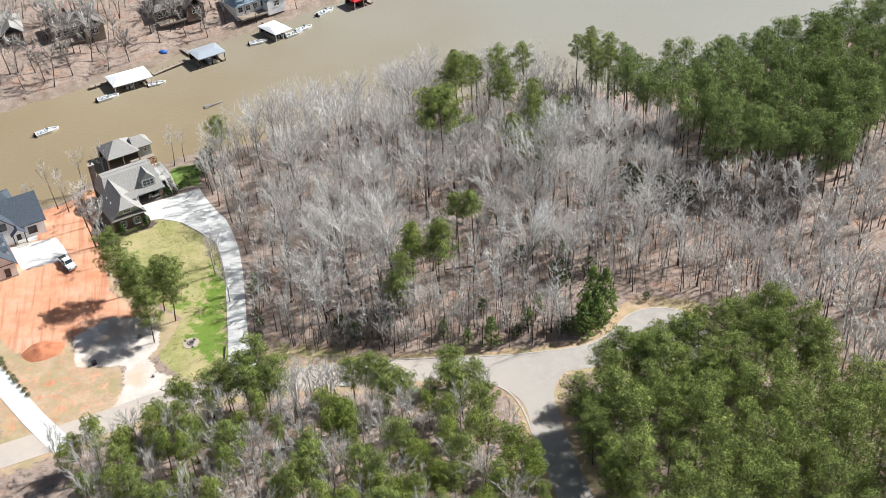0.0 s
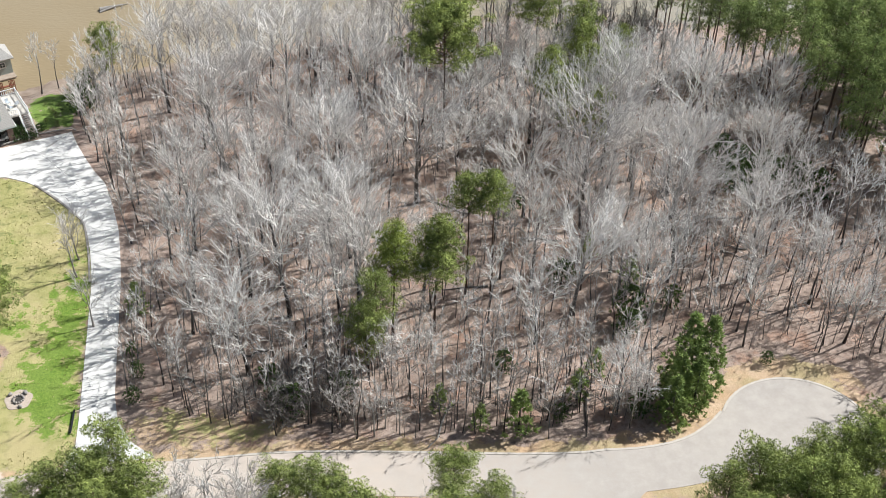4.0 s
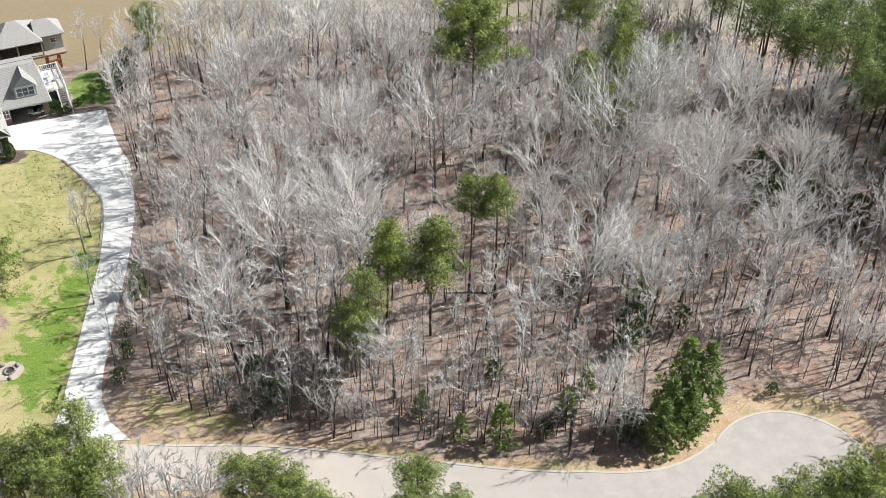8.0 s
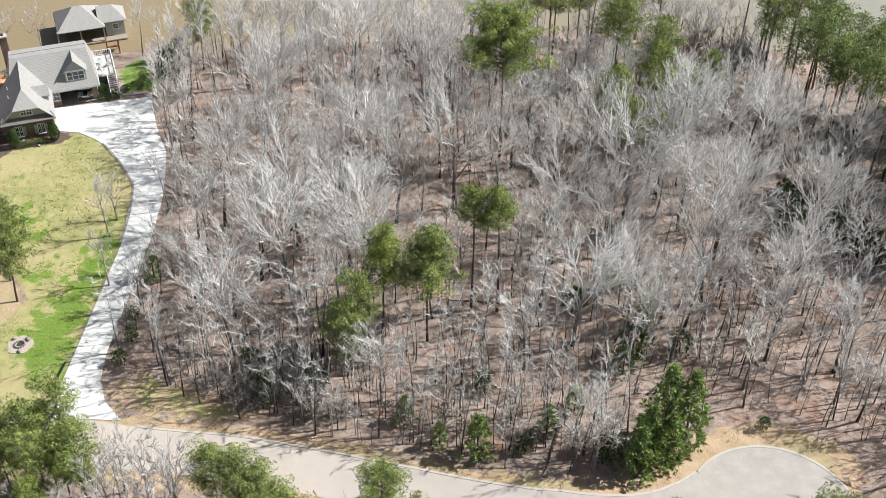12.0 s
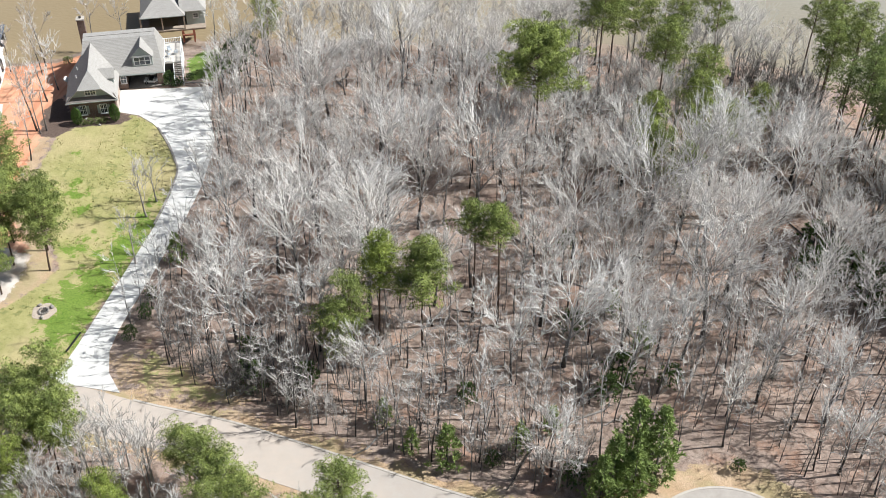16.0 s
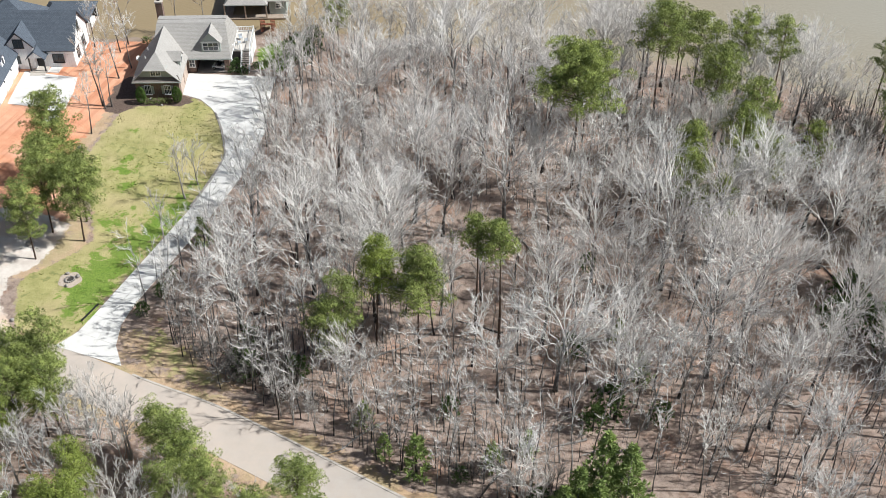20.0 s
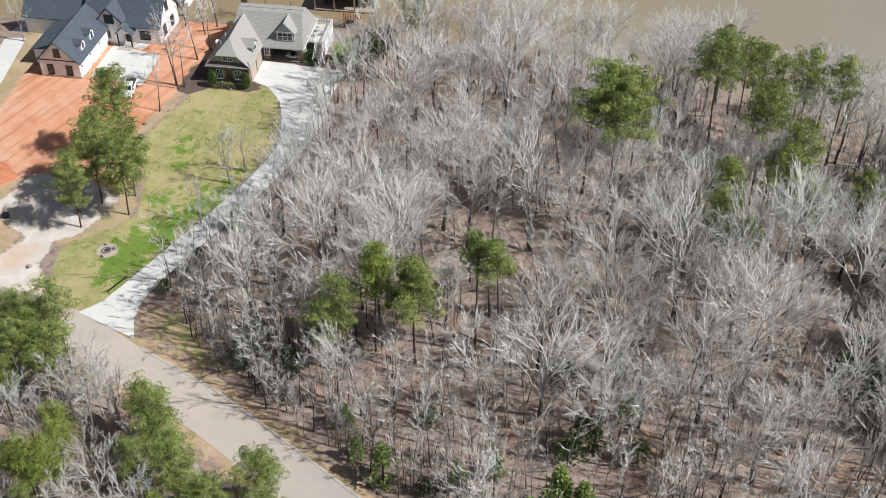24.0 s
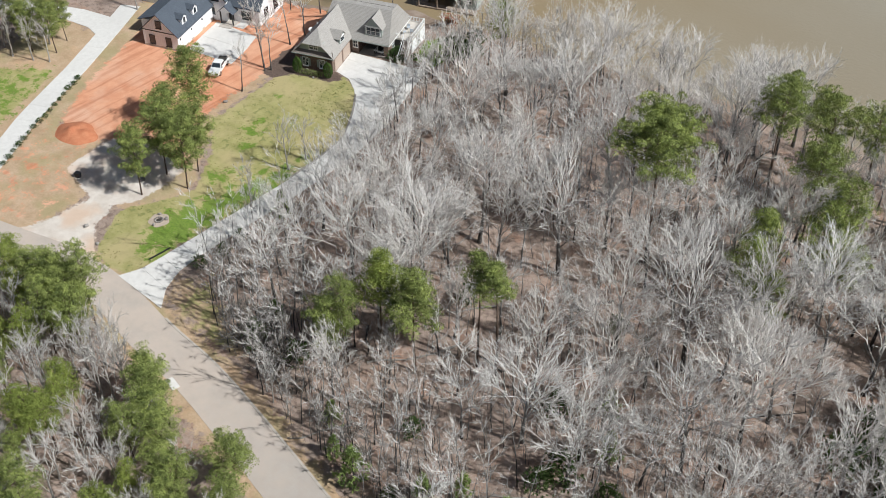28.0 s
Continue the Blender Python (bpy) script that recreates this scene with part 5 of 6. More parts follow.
# ---- the lake house ----
def lake_house():
    h = thing("lake_house", pose(H0.x, H0.y, 0, 0, 0, 20), "brown brick lake house with grey shingle roof and dormers", "house")
    part("wall", Geo().box(-6.9, 0, -0.3, 0, 8.2, 3.3), BRICK, h, "brown brick wall of the front wing")
    g = Geo().box(-5.0, 7.8, -0.3, 1.5, 17.0, 3.0).box(1.5, 13.0, -0.3, 7.0, 17.0, 3.0).box(6.75, 7.7, -0.3, 7.0, 13.0, 3.0).box(6.2, 7.7, -0.3, 6.75, 8.2, 3.0)
    part("wall", g, BRICK, h, "brown brick wall of the main body")
    part("carport_beam", Geo().box(1.5, 7.66, 2.5, 7.0, 7.95, 2.85), SIDING, h, "grey beam over the carport")
    # Carport shade is painted: darker floor material and an added near-black back panel.
    part("carport_floor", Geo().box(1.5, 7.6, -0.1, 6.75, 13.0, 0.09), STONE, h)
    part("shade_panel", Geo().box(1.52, 12.7, 0.09, 6.74, 12.98, 2.9), DARK_IN, h, "dark panel painting the shade at the carport's back")
    # front gable: siding between the skirt roof and the clipped gable
    part("gable_wall", Geo().add([(-6.5, 0.3, 3.3), (-0.4, 0.3, 3.3), (-1.7, 0.3, 5.4), (-5.2, 0.3, 5.4), (-6.5, 1.2, 3.3), (-0.4, 1.2, 3.3), (-1.7, 1.2, 5.4), (-5.2, 1.2, 5.4)],
                               [(0, 1, 2, 3), (1, 5, 6, 2), (3, 2, 6, 7), (4, 0, 3, 7), (5, 4, 7, 6)]), SIDING, h, "green-grey sided gable")
    part("skirt_roof", Geo().sheet([(-7.3, -0.4, 3.22), (0.45, -0.4, 3.22), (0.0, 0.5, 3.95), (-6.9, 0.5, 3.95)], 0.1), ROOF_BROWN, h, "narrow dark skirt roof")
    part("fascia", Geo().box(-7.35, -0.46, 3.08, 0.5, -0.40, 3.22), SIDING, h, "pale eave board")
    g = Geo()
    g.sheet([(0.45, -0.35, 3.2), (0.45, 8.4, 3.2), (-3.45, 11.5, 7.15), (-3.45, 2.4, 7.15), (-1.6, -0.35, 5.27)], 0.16)
    g.sheet([(-7.35, 8.4, 3.2), (-7.35, -0.35, 3.2), (-5.3, -0.35, 5.27), (-3.45, 2.4, 7.15), (-3.45, 11.5, 7.15)], 0.16)
    g.sheet([(-5.3, -0.35, 5.28), (-1.6, -0.35, 5.28), (-3.45, 2.4, 7.16)], 0.12)
    part("roof", g, ROOF_GREY, h, "grey shingle roof of the front wing with a clipped gable")
    g = hip_roof(-5.6, 7.45, 7.15, 17.6, 2.95, -4.6, 6.6, 11.2, 13.6, 7.45)
    part("roof", g, ROOF_GREY, h, "steep grey shingle hip roof")
    part("fascia", Geo().box(0.6, 7.06, 2.78, 7.5, 7.12, 2.94), SIDING, h, "pale eave board over the carport")
    part("fascia", Geo().box(7.47, 7.1, 2.78, 7.53, 17.6, 2.94), WHITE, h, "white eave board")
    part("ridge_cap", Geo().box(-4.6, 12.3, 7.45, 6.6, 12.5, 7.53), ROOF_GREY, h)
    d = dormer(h, 4.3, 7.95, 3.95, 3.1, 1.7, 3.4, 1.7, pose(0, 0, 0), SIDING, ROOF_GREY)
    dormer(h, 0, 0, 0, 1.9, 1.1, 2.6, 0.9, Matrix.Translation((-0.1, 4.6, 3.9)) @ Matrix.Rotation(radians(90), 4, "Z"), SIDING, ROOF_GREY, 1)
    for x in (-5.0, -1.9):
        w = window(h, pose(x, -0.03, 0.9), 0.9, 1.5)
        part("shutter", Geo().box(-0.95, -0.09, 0, -0.58, -0.02, 1.5), SIDING, w)
        part("shutter", Geo().box(0.58, -0.09, 0, 0.95, -0.02, 1.5), SIDING, w)
    window(h, pose(-3.45, 0.27, 4.1), 1.5, 0.95)
    window(h, pose(0.9, 7.74, 1.2), 0.8, 1.3, 1)
    for y in (10.2, 14.8):
        window(h, pose(7.03, y, 1.0, 0, 0, 90), 1.4, 1.5)
    for y0 in (0.9, 4.3):
        door = part("garage_door", Geo().box(0.0, y0, 0.05, 0.05, y0 + 2.9, 2.35), plain("garage_door_paint", (0.42, 0.33, 0.27), vary=0.05), h, "tan panelled garage door")
        for i in range(4):
            part("door_panel", Geo().box(0.05, y0 + 0.12, 0.12 + i * 0.56, 0.075, y0 + 2.78, 0.58 + i * 0.56), plain("garage_panel_paint", (0.46, 0.37, 0.31), vary=0.05), door)
    ch = part("chimney", Geo().box(-5.6, 16.2, -0.6, -4.5, 17.2, 8.4), BRICK, h, "tall brick chimney")
    part("chimney_cap", Geo().box(-5.7, 16.1, 8.4, -4.4, 17.3, 8.6), KERB, ch)
    part("flue", Geo().tube((-5.05, 16.7, 8.6), (-5.05, 16.7, 8.9), 0.2, 0.18, 8), DARK_IN, ch)
    for y in (4.0, 6.6):
        part("roof_vent", Geo().tube((-5.6, y, 4.8), (-5.6, y, 5.5), 0.06, 0.06, 8), WHITE, h)
    # raised deck with white railing and a stair
    dk = thing("deck", h.matrix_basis, "raised white-railed deck with a stair beside the house", "deck")
    part("floor", Geo().box(7.05, 10.6, 2.3, 10.3, 17.0, 2.5), plain("pale_deck_boards", (0.56, 0.52, 0.47)), dk, "pale boarded deck floor")
    for x, y in ((7.3, 10.7), (10.2, 10.7), (10.2, 13.8), (10.2, 16.9), (7.3, 16.9)):
        part("post", Geo().box(x - 0.1, y - 0.1, land1(-40, 56) - 2.5, x + 0.1, y + 0.1, 3.55), WHITE, dk)
    for a, b in (((10.2, 10.7), (10.2, 16.9)), ((7.3, 16.9), (10.2, 16.9)), ((7.3, 10.7), (8.8, 10.7))):
        along_x = a[1] == b[1]
        for z in (2.62, 3.4):
            part("rail", Geo().box(a[0] - 0.04, a[1] - 0.04, z, b[0] + 0.04, b[1] + 0.04, z + 0.09), WHITE, dk)
        n = int((b[0] - a[0] if along_x else b[1] - a[1]) / 0.28)
        for i in range(1, n):
            x, y = (a[0] + (b[0] - a[0]) * i / n, a[1]) if along_x else (a[0], a[1] + (b[1] - a[1]) * i / n)
            part("baluster", Geo().box(x - 0.035, y - 0.035, 2.7, x + 0.035, y + 0.035, 3.4), WHITE, dk)
    part("skirt_panel", Geo().box(10.24, 10.8, -1.2, 10.3, 16.9, 2.3), WHITE_BOARD, dk, "white boarded side of the deck")
    # Solid dark panel stands in for the shade beneath the deck.
    part("skirt_panel", Geo().box(7.1, 10.55, -0.4, 8.8, 10.62, 2.3), DARK_IN, dk, "dark panel painting the shade under the deck")
    for i in range(11):
        part("step", Geo().box(8.95, 10.5 - i * 0.27 - 0.27, 2.2 - i * 0.2, 10.15, 10.5 - i * 0.27, 2.27 - i * 0.2), plain("stair_boards", (0.33, 0.29, 0.26)), dk)
    for x in (8.86, 10.2):
        part("stringer", Geo().sheet([(x - 0.05, 10.6, 2.35), (x - 0.05, 7.5, 0.05), (x + 0.05, 7.5, 0.05), (x + 0.05, 10.6, 2.35)], 0.3), WHITE, dk)
        part("handrail", Geo().sheet([(x - 0.05, 10.6, 3.45), (x - 0.05, 7.5, 1.1), (x + 0.05, 7.5, 1.1), (x + 0.05, 10.6, 3.45)], 0.1), WHITE, dk)
        part("newel_post", Geo().box(x - 0.07, 7.45, -0.1, x + 0.07, 7.6, 1.2), WHITE, dk)
    for x, y, rz in ((8.3, 14.2, 20), (9.3, 13.2, 200), (8.2, 12.6, 120)):
        c = thing("patio_chair", h.matrix_basis @ pose(x, y, 2.5, 0, 0, rz), "grey metal patio chair on the deck", "chair", "deck chairs")
        part("seat", Geo().box(-0.28, -0.28, 0.38, 0.28, 0.28, 0.46), METAL_GREY, c)
        part("backrest", Geo().box(-0.28, 0.24, 0.46, 0.28, 0.3, 0.95), METAL_GREY, c)
        for a, b in ((-0.24, -0.24), (0.24, -0.24), (-0.24, 0.24), (0.24, 0.24)):
            part("leg", Geo().tube((a, b, 0), (a, b, 0.4), 0.025, 0.025, 6), METAL_GREY, c)
    dish = thing("satellite_dish", h.matrix_basis @ pose(-7.9, 8.6, land1(-54, 44)), "white satellite dish on a pole beside the house", "dish")
    part("pole", Geo().tube((0, 0, 0), (0, 0, 2.4), 0.05, 0.05, 8), CHROME, dish)
    part("reflector", Geo().tube((0, -0.12, 2.4), (0.1, -0.2, 2.48), 0.5, 0.42, 16), WHITE, dish)
    part("arm", Geo().tube((0, -0.1, 2.1), (0.35, -0.6, 2.35), 0.025, 0.025, 6), CHROME, dish)
    return h


LAKE_HOUSE = lake_house()


def cart(m):
    c = thing("utility_cart", m, "white open utility cart parked in the carport", "cart")
    part("body", Geo().box(-0.6, -1.2, 0.3, 0.6, 1.2, 0.62).box(-0.58, -1.25, 0.62, 0.58, -0.75, 0.9), HULL, c)
    part("seat", Geo().box(-0.5, -0.2, 0.62, 0.5, 0.35, 0.82).box(-0.5, 0.3, 0.82, 0.5, 0.42, 1.25), BLACK, c)
    part("roof", Geo().box(-0.6, -0.9, 1.82, 0.6, 0.7, 1.9), HULL, c)
    for x in (-0.54, 0.54):
        part("roof_post", Geo().tube((x, -0.8, 0.6), (x, -0.7, 1.84), 0.03, 0.03, 6), BLACK, c)
        part("roof_post", Geo().tube((x, 0.6, 0.6), (x, 0.6, 1.84), 0.03, 0.03, 6), BLACK, c)
        for y in (-0.85, 0.85):
            w = part("wheel", Geo().tube((x - 0.1, y, 0.27), (x + 0.1, y, 0.27), 0.27, 0.27, 14), RUBBER, c)
            part("rim", Geo().tube((x - 0.11, y, 0.27), (x + 0.11, y, 0.27), 0.14, 0.14, 10), CHROME, w)
    return c


cart(LAKE_HOUSE.matrix_basis @ pose(5.2, 9.0, 0.09, 0, 0, 80))


# ---- the white neighbour house ----
def neighbour_house():
    h = thing("white_farmhouse", pose(-71.1, 29.0, 0, 0, 0, 19), "new white board house with dark roofs and black windows", "house")
    part("wall", gable_box(-7.0, 0, 0, 12.6, -0.2, 3.3, 6.7), WHITE_BOARD, h, "white boarded garage wing")
    part("roof", gable_roof(-7.0, 0, 0, 12.6, 3.3, 6.7, "y", 0.45), ROOF_DARK, h, "dark shingle roof of the garage wing")
    part("base", Geo().box(-7.04, -0.04, -0.3, 0.04, 12.6, 0.35), KERB, h)
    part("wall", Geo().box(-9.6, 3.5, -0.2, -7.0, 12.0, 2.9), WHITE_BOARD, h)
    part("roof", Geo().sheet([(-10.1, 3.1, 2.85), (-6.4, 3.1, 4.1), (-6.4, 12.3, 4.1), (-10.1, 12.3, 2.85)], 0.14), ROOF_DARK, h, "dark lean-to roof")
    part("wall", gable_box(-4.0, 9.3, 12.6, 21.5, -0.2, 3.6, 8.0, "x"), WHITE_BOARD, h, "white boarded main body")
    part("roof", gable_roof(-4.0, 9.3, 12.6, 21.5, 3.6, 8.0, "x", 0.45), ROOF_DARK, h, "large dark shingle roof")
    part("wall", gable_box(-16.0, -4.0, 13.5, 21.0, -0.2, 3.3, 6.8, "x"), WHITE_BOARD, h)
    part("roof", gable_roof(-16.0, -4.4, 13.5, 21.0, 3.3, 6.8, "x", 0.4), ROOF_DARK, h)
    part("wall", Geo().box(-9.0, 20.5, -2.5, 1.0, 27.0, 3.2), WHITE_BOARD, h, "white rear wing")
    part("roof", hip_roof(-9.5, 1.5, 20.0, 27.5, 3.2, -4.2, -3.8, 23.6, 24.0, 6.8), ROOF_DARK, h, "dark pyramid roof of the rear wing")
    # front cross gable and porch
    part("wall", gable_box(-1.4, 3.0, 11.9, 17.0, -0.2, 4.6, 6.9), WHITE_BOARD, h, "white cross gable")
    part("roof", gable_roof(-1.4, 3.0, 11.9, 17.0, 4.6, 6.9, "y", 0.35, 0.12), ROOF_DARK, h, "dark cross-gable roof")
    part("bargeboard", Geo().sheet([(-1.75, 11.5, 4.35), (0.8, 11.5, 7.0), (0.8, 11.42, 7.0), (-1.75, 11.42, 4.35)], 0.22).sheet([(0.8, 11.5, 7.0), (3.35, 11.5, 4.35), (3.35, 11.42, 4.35), (0.8, 11.42, 7.0)], 0.22), BLACK, h, "black bargeboard")
    window(h, pose(0.8, 11.85, 4.1), 1.5, 1.4, 2, BLACK)
    window(h, pose(0.0, 11.85, 1.3), 0.9, 1.1, 1, BLACK)
    p = part("porch", Geo().box(2.0, 10.6, -0.05, 4.9, 12.6, 0.2), KERB, h)
    part("porch_roof", gable_roof(2.1, 4.8, 10.8, 12.7, 2.7, 3.9, "y", 0.25, 0.1), ROOF_DARK, p)
    part("porch_gable", Geo().add([(2.1, 10.82, 2.7), (4.8, 10.82, 2.7), (3.45, 10.82, 3.85), (2.1, 10.9, 2.7), (4.8, 10.9, 2.7), (3.45, 10.9, 3.85)], [(0, 1, 2), (5, 4, 3), (0, 3, 4, 1), (1, 4, 5, 2), (2, 5, 3, 0)]), WHITE_BOARD, p)
    for x in (2.25, 4.65):
        part("porch_post", Geo().box(x - 0.1, 10.85, 0.2, x + 0.1, 11.05, 2.75), BLACK, p)
    part("door", Geo().box(2.9, 12.5, 0.2, 4.0, 12.58, 2.4), BLACK, h, "dark front door")
    part("step", Geo().box(2.2, 9.8, -0.1, 4.7, 10.6, 0.12), KERB, h)
    window(h, pose(6.6, 12.55, 1.0), 1.7, 1.4, 2, BLACK)
    for x in (-5.2, -1.9):
        window(h, pose(x, -0.04, 0.7), 0.95, 1.6, 1, BLACK)
    window(h, pose(-3.5, -0.04, 4.0), 0.95, 1.3, 1, BLACK)
    part("band", Geo().box(-7.05, -0.07, 3.15, 0.05, -0.004, 3.3), BLACK, h, "dark band under the gable")
    for y in (15.0, 18.6):
        window(h, pose(9.34, y, 0.9, 0, 0, 90), 1.2, 1.6, 1, BLACK)
    window(h, pose(9.34, 17.0, 4.6, 0, 0, 90), 1.0, 1.5, 1, BLACK)
    for y in (3.4, 7.0):
        m = Matrix.Translation((-0.35, y, 3.75)) @ Matrix.Rotation(radians(90), 4, "Z")
        d = part("dormer", gable_box(-0.75, 0.75, 0, 2.2, -0.4, 1.2, 1.75), WHITE_BOARD, h, "white arched dormer", False, m)
        part("roof", gable_roof(-0.75, 0.75, 0.05, 2.2, 1.2, 1.75, "y", 0.18, 0.08), ROOF_DARK, d)
        arch = [(-0.32, 0.15), (0.32, 0.15)] + [(0.32 * math.cos(a), 0.95 + 0.32 * math.sin(a)) for a in np.linspace(0, math.pi, 8)]
        part("pane", Geo().add([(x, -0.03, z) for x, z in arch] + [(x, -0.01, z) for x, z in arch], [tuple(range(len(arch))), tuple(range(2 * len(arch) - 1, len(arch) - 1, -1))]), GLASS, d)
    for y0 in (1.2, 5.0, 8.6):
        door = part("garage_door", Geo().box(0.0, y0, 0.02, 0.05, y0 + 2.8, 2.4), WHITE, h, "white garage door")
        for i in range(4):
            part("door_panel", Geo().box(0.05, y0 + 0.1, 0.1 + i * 0.58, 0.07, y0 + 2.7, 0.58 + i * 0.58), WHITE, door)
    for y in (0.75, 4.5, 8.15):
        part("wall_lamp", Geo().box(0.0, y - 0.08, 1.9, 0.15, y + 0.08, 2.25), BLACK, h)
    return h


neighbour_house()


# ---- boathouses and docks ----
def open_boathouse(x, y, rz, w, d, eave, rise, roof, label, posts=3, group="docks on the lake"):
    """A covered boat slip on posts over the water."""
    b = thing("boat_dock", pose(x, y, WATER_Z, 0, 0, rz), label, "dock", group)
    part("roof", hip_roof(-w / 2, w / 2, -d / 2, d / 2, eave, -w * 0.28, w * 0.28, -0.15, 0.15, eave + rise), roof, b)
    part("deck", Geo().box(-w / 2 + 0.3, -d / 2 + 0.4, 0.25, -w / 2 + 1.6, d / 2, 0.45).box(w / 2 - 1.4, -d / 2 + 0.4, 0.25, w / 2 - 0.3, d / 2, 0.45).box(-w / 2 + 1.6, d / 2 - 1.5, 0.25, w / 2 - 1.4, d / 2, 0.45), WOOD_DECK, b)
    part("lift_cradle", Geo().box(-w * 0.2, -d * 0.32, 0.3, -w * 0.2 + 0.25, d * 0.32, 0.75).box(w * 0.2, -d * 0.32, 0.3, w * 0.2 + 0.25, d * 0.32, 0.75), BLACK, b)
    # Added near-black panel puts the darkness under the roof into its colour.
    part("shade_screen", Geo().box(-w / 2 + 0.3, d / 2 - 0.45, 0.45, w / 2 - 0.3, d / 2 - 0.3, eave - 0.05), DARK_IN, b, "added dark panel painting the shade under the roof")
    part("locker", Geo().box(w / 2 - 1.3, -d * 0.1, 0.45, w / 2 - 0.5, d * 0.25, 1.35), WHITE, b, "white dock locker")
    part("fascia", Geo().box(-w / 2 - 0.02, -d / 2 - 0.03, eave - 0.22, w / 2 + 0.02, -d / 2 + 0.03, eave - 0.02), roof, b)
    for i in range(posts):
        for sy in (-d / 2 + 0.5, d / 2 - 0.5):
            px = -w / 2 + 0.45 + (w - 0.9) * i / (posts - 1)
            part("post", Geo().box(px - 0.09, sy - 0.09, -2.0, px + 0.09, sy + 0.09, eave), BLACK if roof in (METAL_GREY,) else WHITE, b)
    return b


def boat(x, y, rz, length=6.0, mat=HULL, label="white motor boat floating on the lake", z=WATER_Z):
    b = thing("motor_boat", pose(x, y, z, 0, 0, rz) @ Matrix.Scale(length / 6.0, 4), label, "boat", "boats on the lake")
    low = [(-2.8, -0.85), (1.0, -0.85), (2.3, -0.45), (2.9, 0), (2.3, 0.45), (1.0, 0.85), (-2.8, 0.85)]
    top = [(-2.9, -1.1), (1.1, -1.12), (2.5, -0.65), (3.15, 0), (2.5, 0.65), (1.1, 1.12), (-2.9, 1.1)]
    g = Geo().add([(a, c, -0.3) for a, c in low] + [(a, c, 0.65) for a, c in top] + [(a * 0.9, c * 0.82, 0.66) for a, c in top] + [(a * 0.85, c * 0.78, 0.2) for a, c in top],
                  [tuple(range(6, -1, -1))] + [(i + 7 * k, (i + 1) % 7 + 7 * k, (i + 1) % 7 + 7 * k + 7, i + 7 * k + 7) for k in range(3) for i in range(7)] + [tuple(range(21, 28))])
    part("hull", g, mat, b)
    part("console", Geo().box(-0.4, -0.4, 0.2, 0.4, 0.4, 1.15), HULL, b)
    part("windscreen", Geo().sheet([(0.45, -0.5, 1.0), (0.45, 0.5, 1.0), (0.2, 0.45, 1.5), (0.2, -0.45, 1.5)], 0.04), GLASS, b)
    for sx in (-1.2, -2.2):
        part("seat", Geo().box(sx - 0.25, -0.7, 0.2, sx + 0.25, 0.7, 0.62), METAL_GREY, b)
    part("outboard_motor", Geo().box(-3.3, -0.2, 0.0, -2.9, 0.2, 1.05), BLACK, b)
    return b


def lake_boathouse():
    b = thing("boathouse", pose(-50.3, 79.2, WATER_Z, 0, 0, 20), "grey-roofed boathouse over the water with a side room", "boathouse")
    part("roof", hip_roof(-5.8, 2.2, -4.0, 4.2, 3.1, -2.6, -1.0, -0.15, 0.15, 5.6), ROOF_GREY, b, "grey shingle hip roof")
    part("roof", hip_roof(1.2, 6.0, -2.9, 2.4, 3.25, 1.3, 4.0, -0.4, -0.1, 5.1), ROOF_GREY, b, "lower shingle roof of the side room")
    part("wall", Geo().box(2.3, -2.4, 0.35, 5.5, 2.0, 3.2), SIDING, b, "grey sided room")
    part("fascia", Geo().box(-5.85, -4.06, 2.95, 2.25, -4.0, 3.1), SIDING, b)
    window(b, pose(4.0, -2.44, 1.7), 0.8, 0.8, 1)
    part("deck", Geo().box(-6.0, -4.0, 0.15, -4.6, 4.0, 0.35).box(-4.6, -4.0, 0.15, 5.6, -2.5, 0.35).box(-4.6, 2.4, 0.15, 5.6, 4.0, 0.35).box(0.6, -2.5, 0.15, 5.6, 2.4, 0.35), WOOD_DECK, b)
    # Wall colour carries the boathouse's inner shade.
    part("back_wall", Geo().box(-5.9, 3.7, 0.35, 2.2, 3.9, 3.2), DARK_IN, b, "inner wall painted dark for the shade inside")
    for x in (-5.8, -2.0, 1.9):
        for y in (-3.8, 3.6):
            part("post", Geo().box(x - 0.12, y - 0.12, -2, x + 0.12, y + 0.12, 3.2), WOOD_DECK, b)
    st = thing("dock_stair", pose(-44.8, 72.0, 0, 0, 0, 20), "red-brown timber stair down to the boathouse", "stairs")
    for i in range(12):
        part("step", Geo().box(-0.9, -3.2 + i * 0.42, -1.2 - i * 0.24, 0.9, -2.8 + i * 0.42, -1.12 - i * 0.24), WOOD_RED, st)
    for x in (-0.95, 0.95):
        part("handrail", Geo().sheet([(x - 0.05, -3.2, -0.2), (x + 0.05, -3.2, -0.2), (x + 0.05, 2.0, -3.1), (x - 0.05, 2.0, -3.1)], 0.12), WOOD_RED, st)
        for i in range(5):
            y = -3.1 + i * 1.25
            part("rail_post", Geo().box(x - 0.06, y - 0.06, -2.6 - i * 0.72, x + 0.06, y + 0.06, -0.25 - i * 0.7), WOOD_RED, st)


lake_boathouse()
open_boathouse(-49.6, 119.6, 18, 11.0, 8.0, 2.4, 0.8, METAL_ROOF, "covered boat dock with a white metal roof")
open_boathouse(-28.0, 127.6, 22, 8.5, 7.5, 3.0, 0.4, METAL_GREY, "tall covered dock with a grey metal roof")
open_boathouse(-7.8, 138.6, 30, 6.0, 9.0, 2.4, 0.7, METAL_ROOF, "covered dock with a white ribbed roof")
open_boathouse(19.4, 152.4, 25, 7.5, 6.0, 2.7, 0.9, RED_ROOF, "small covered dock with a red metal roof")
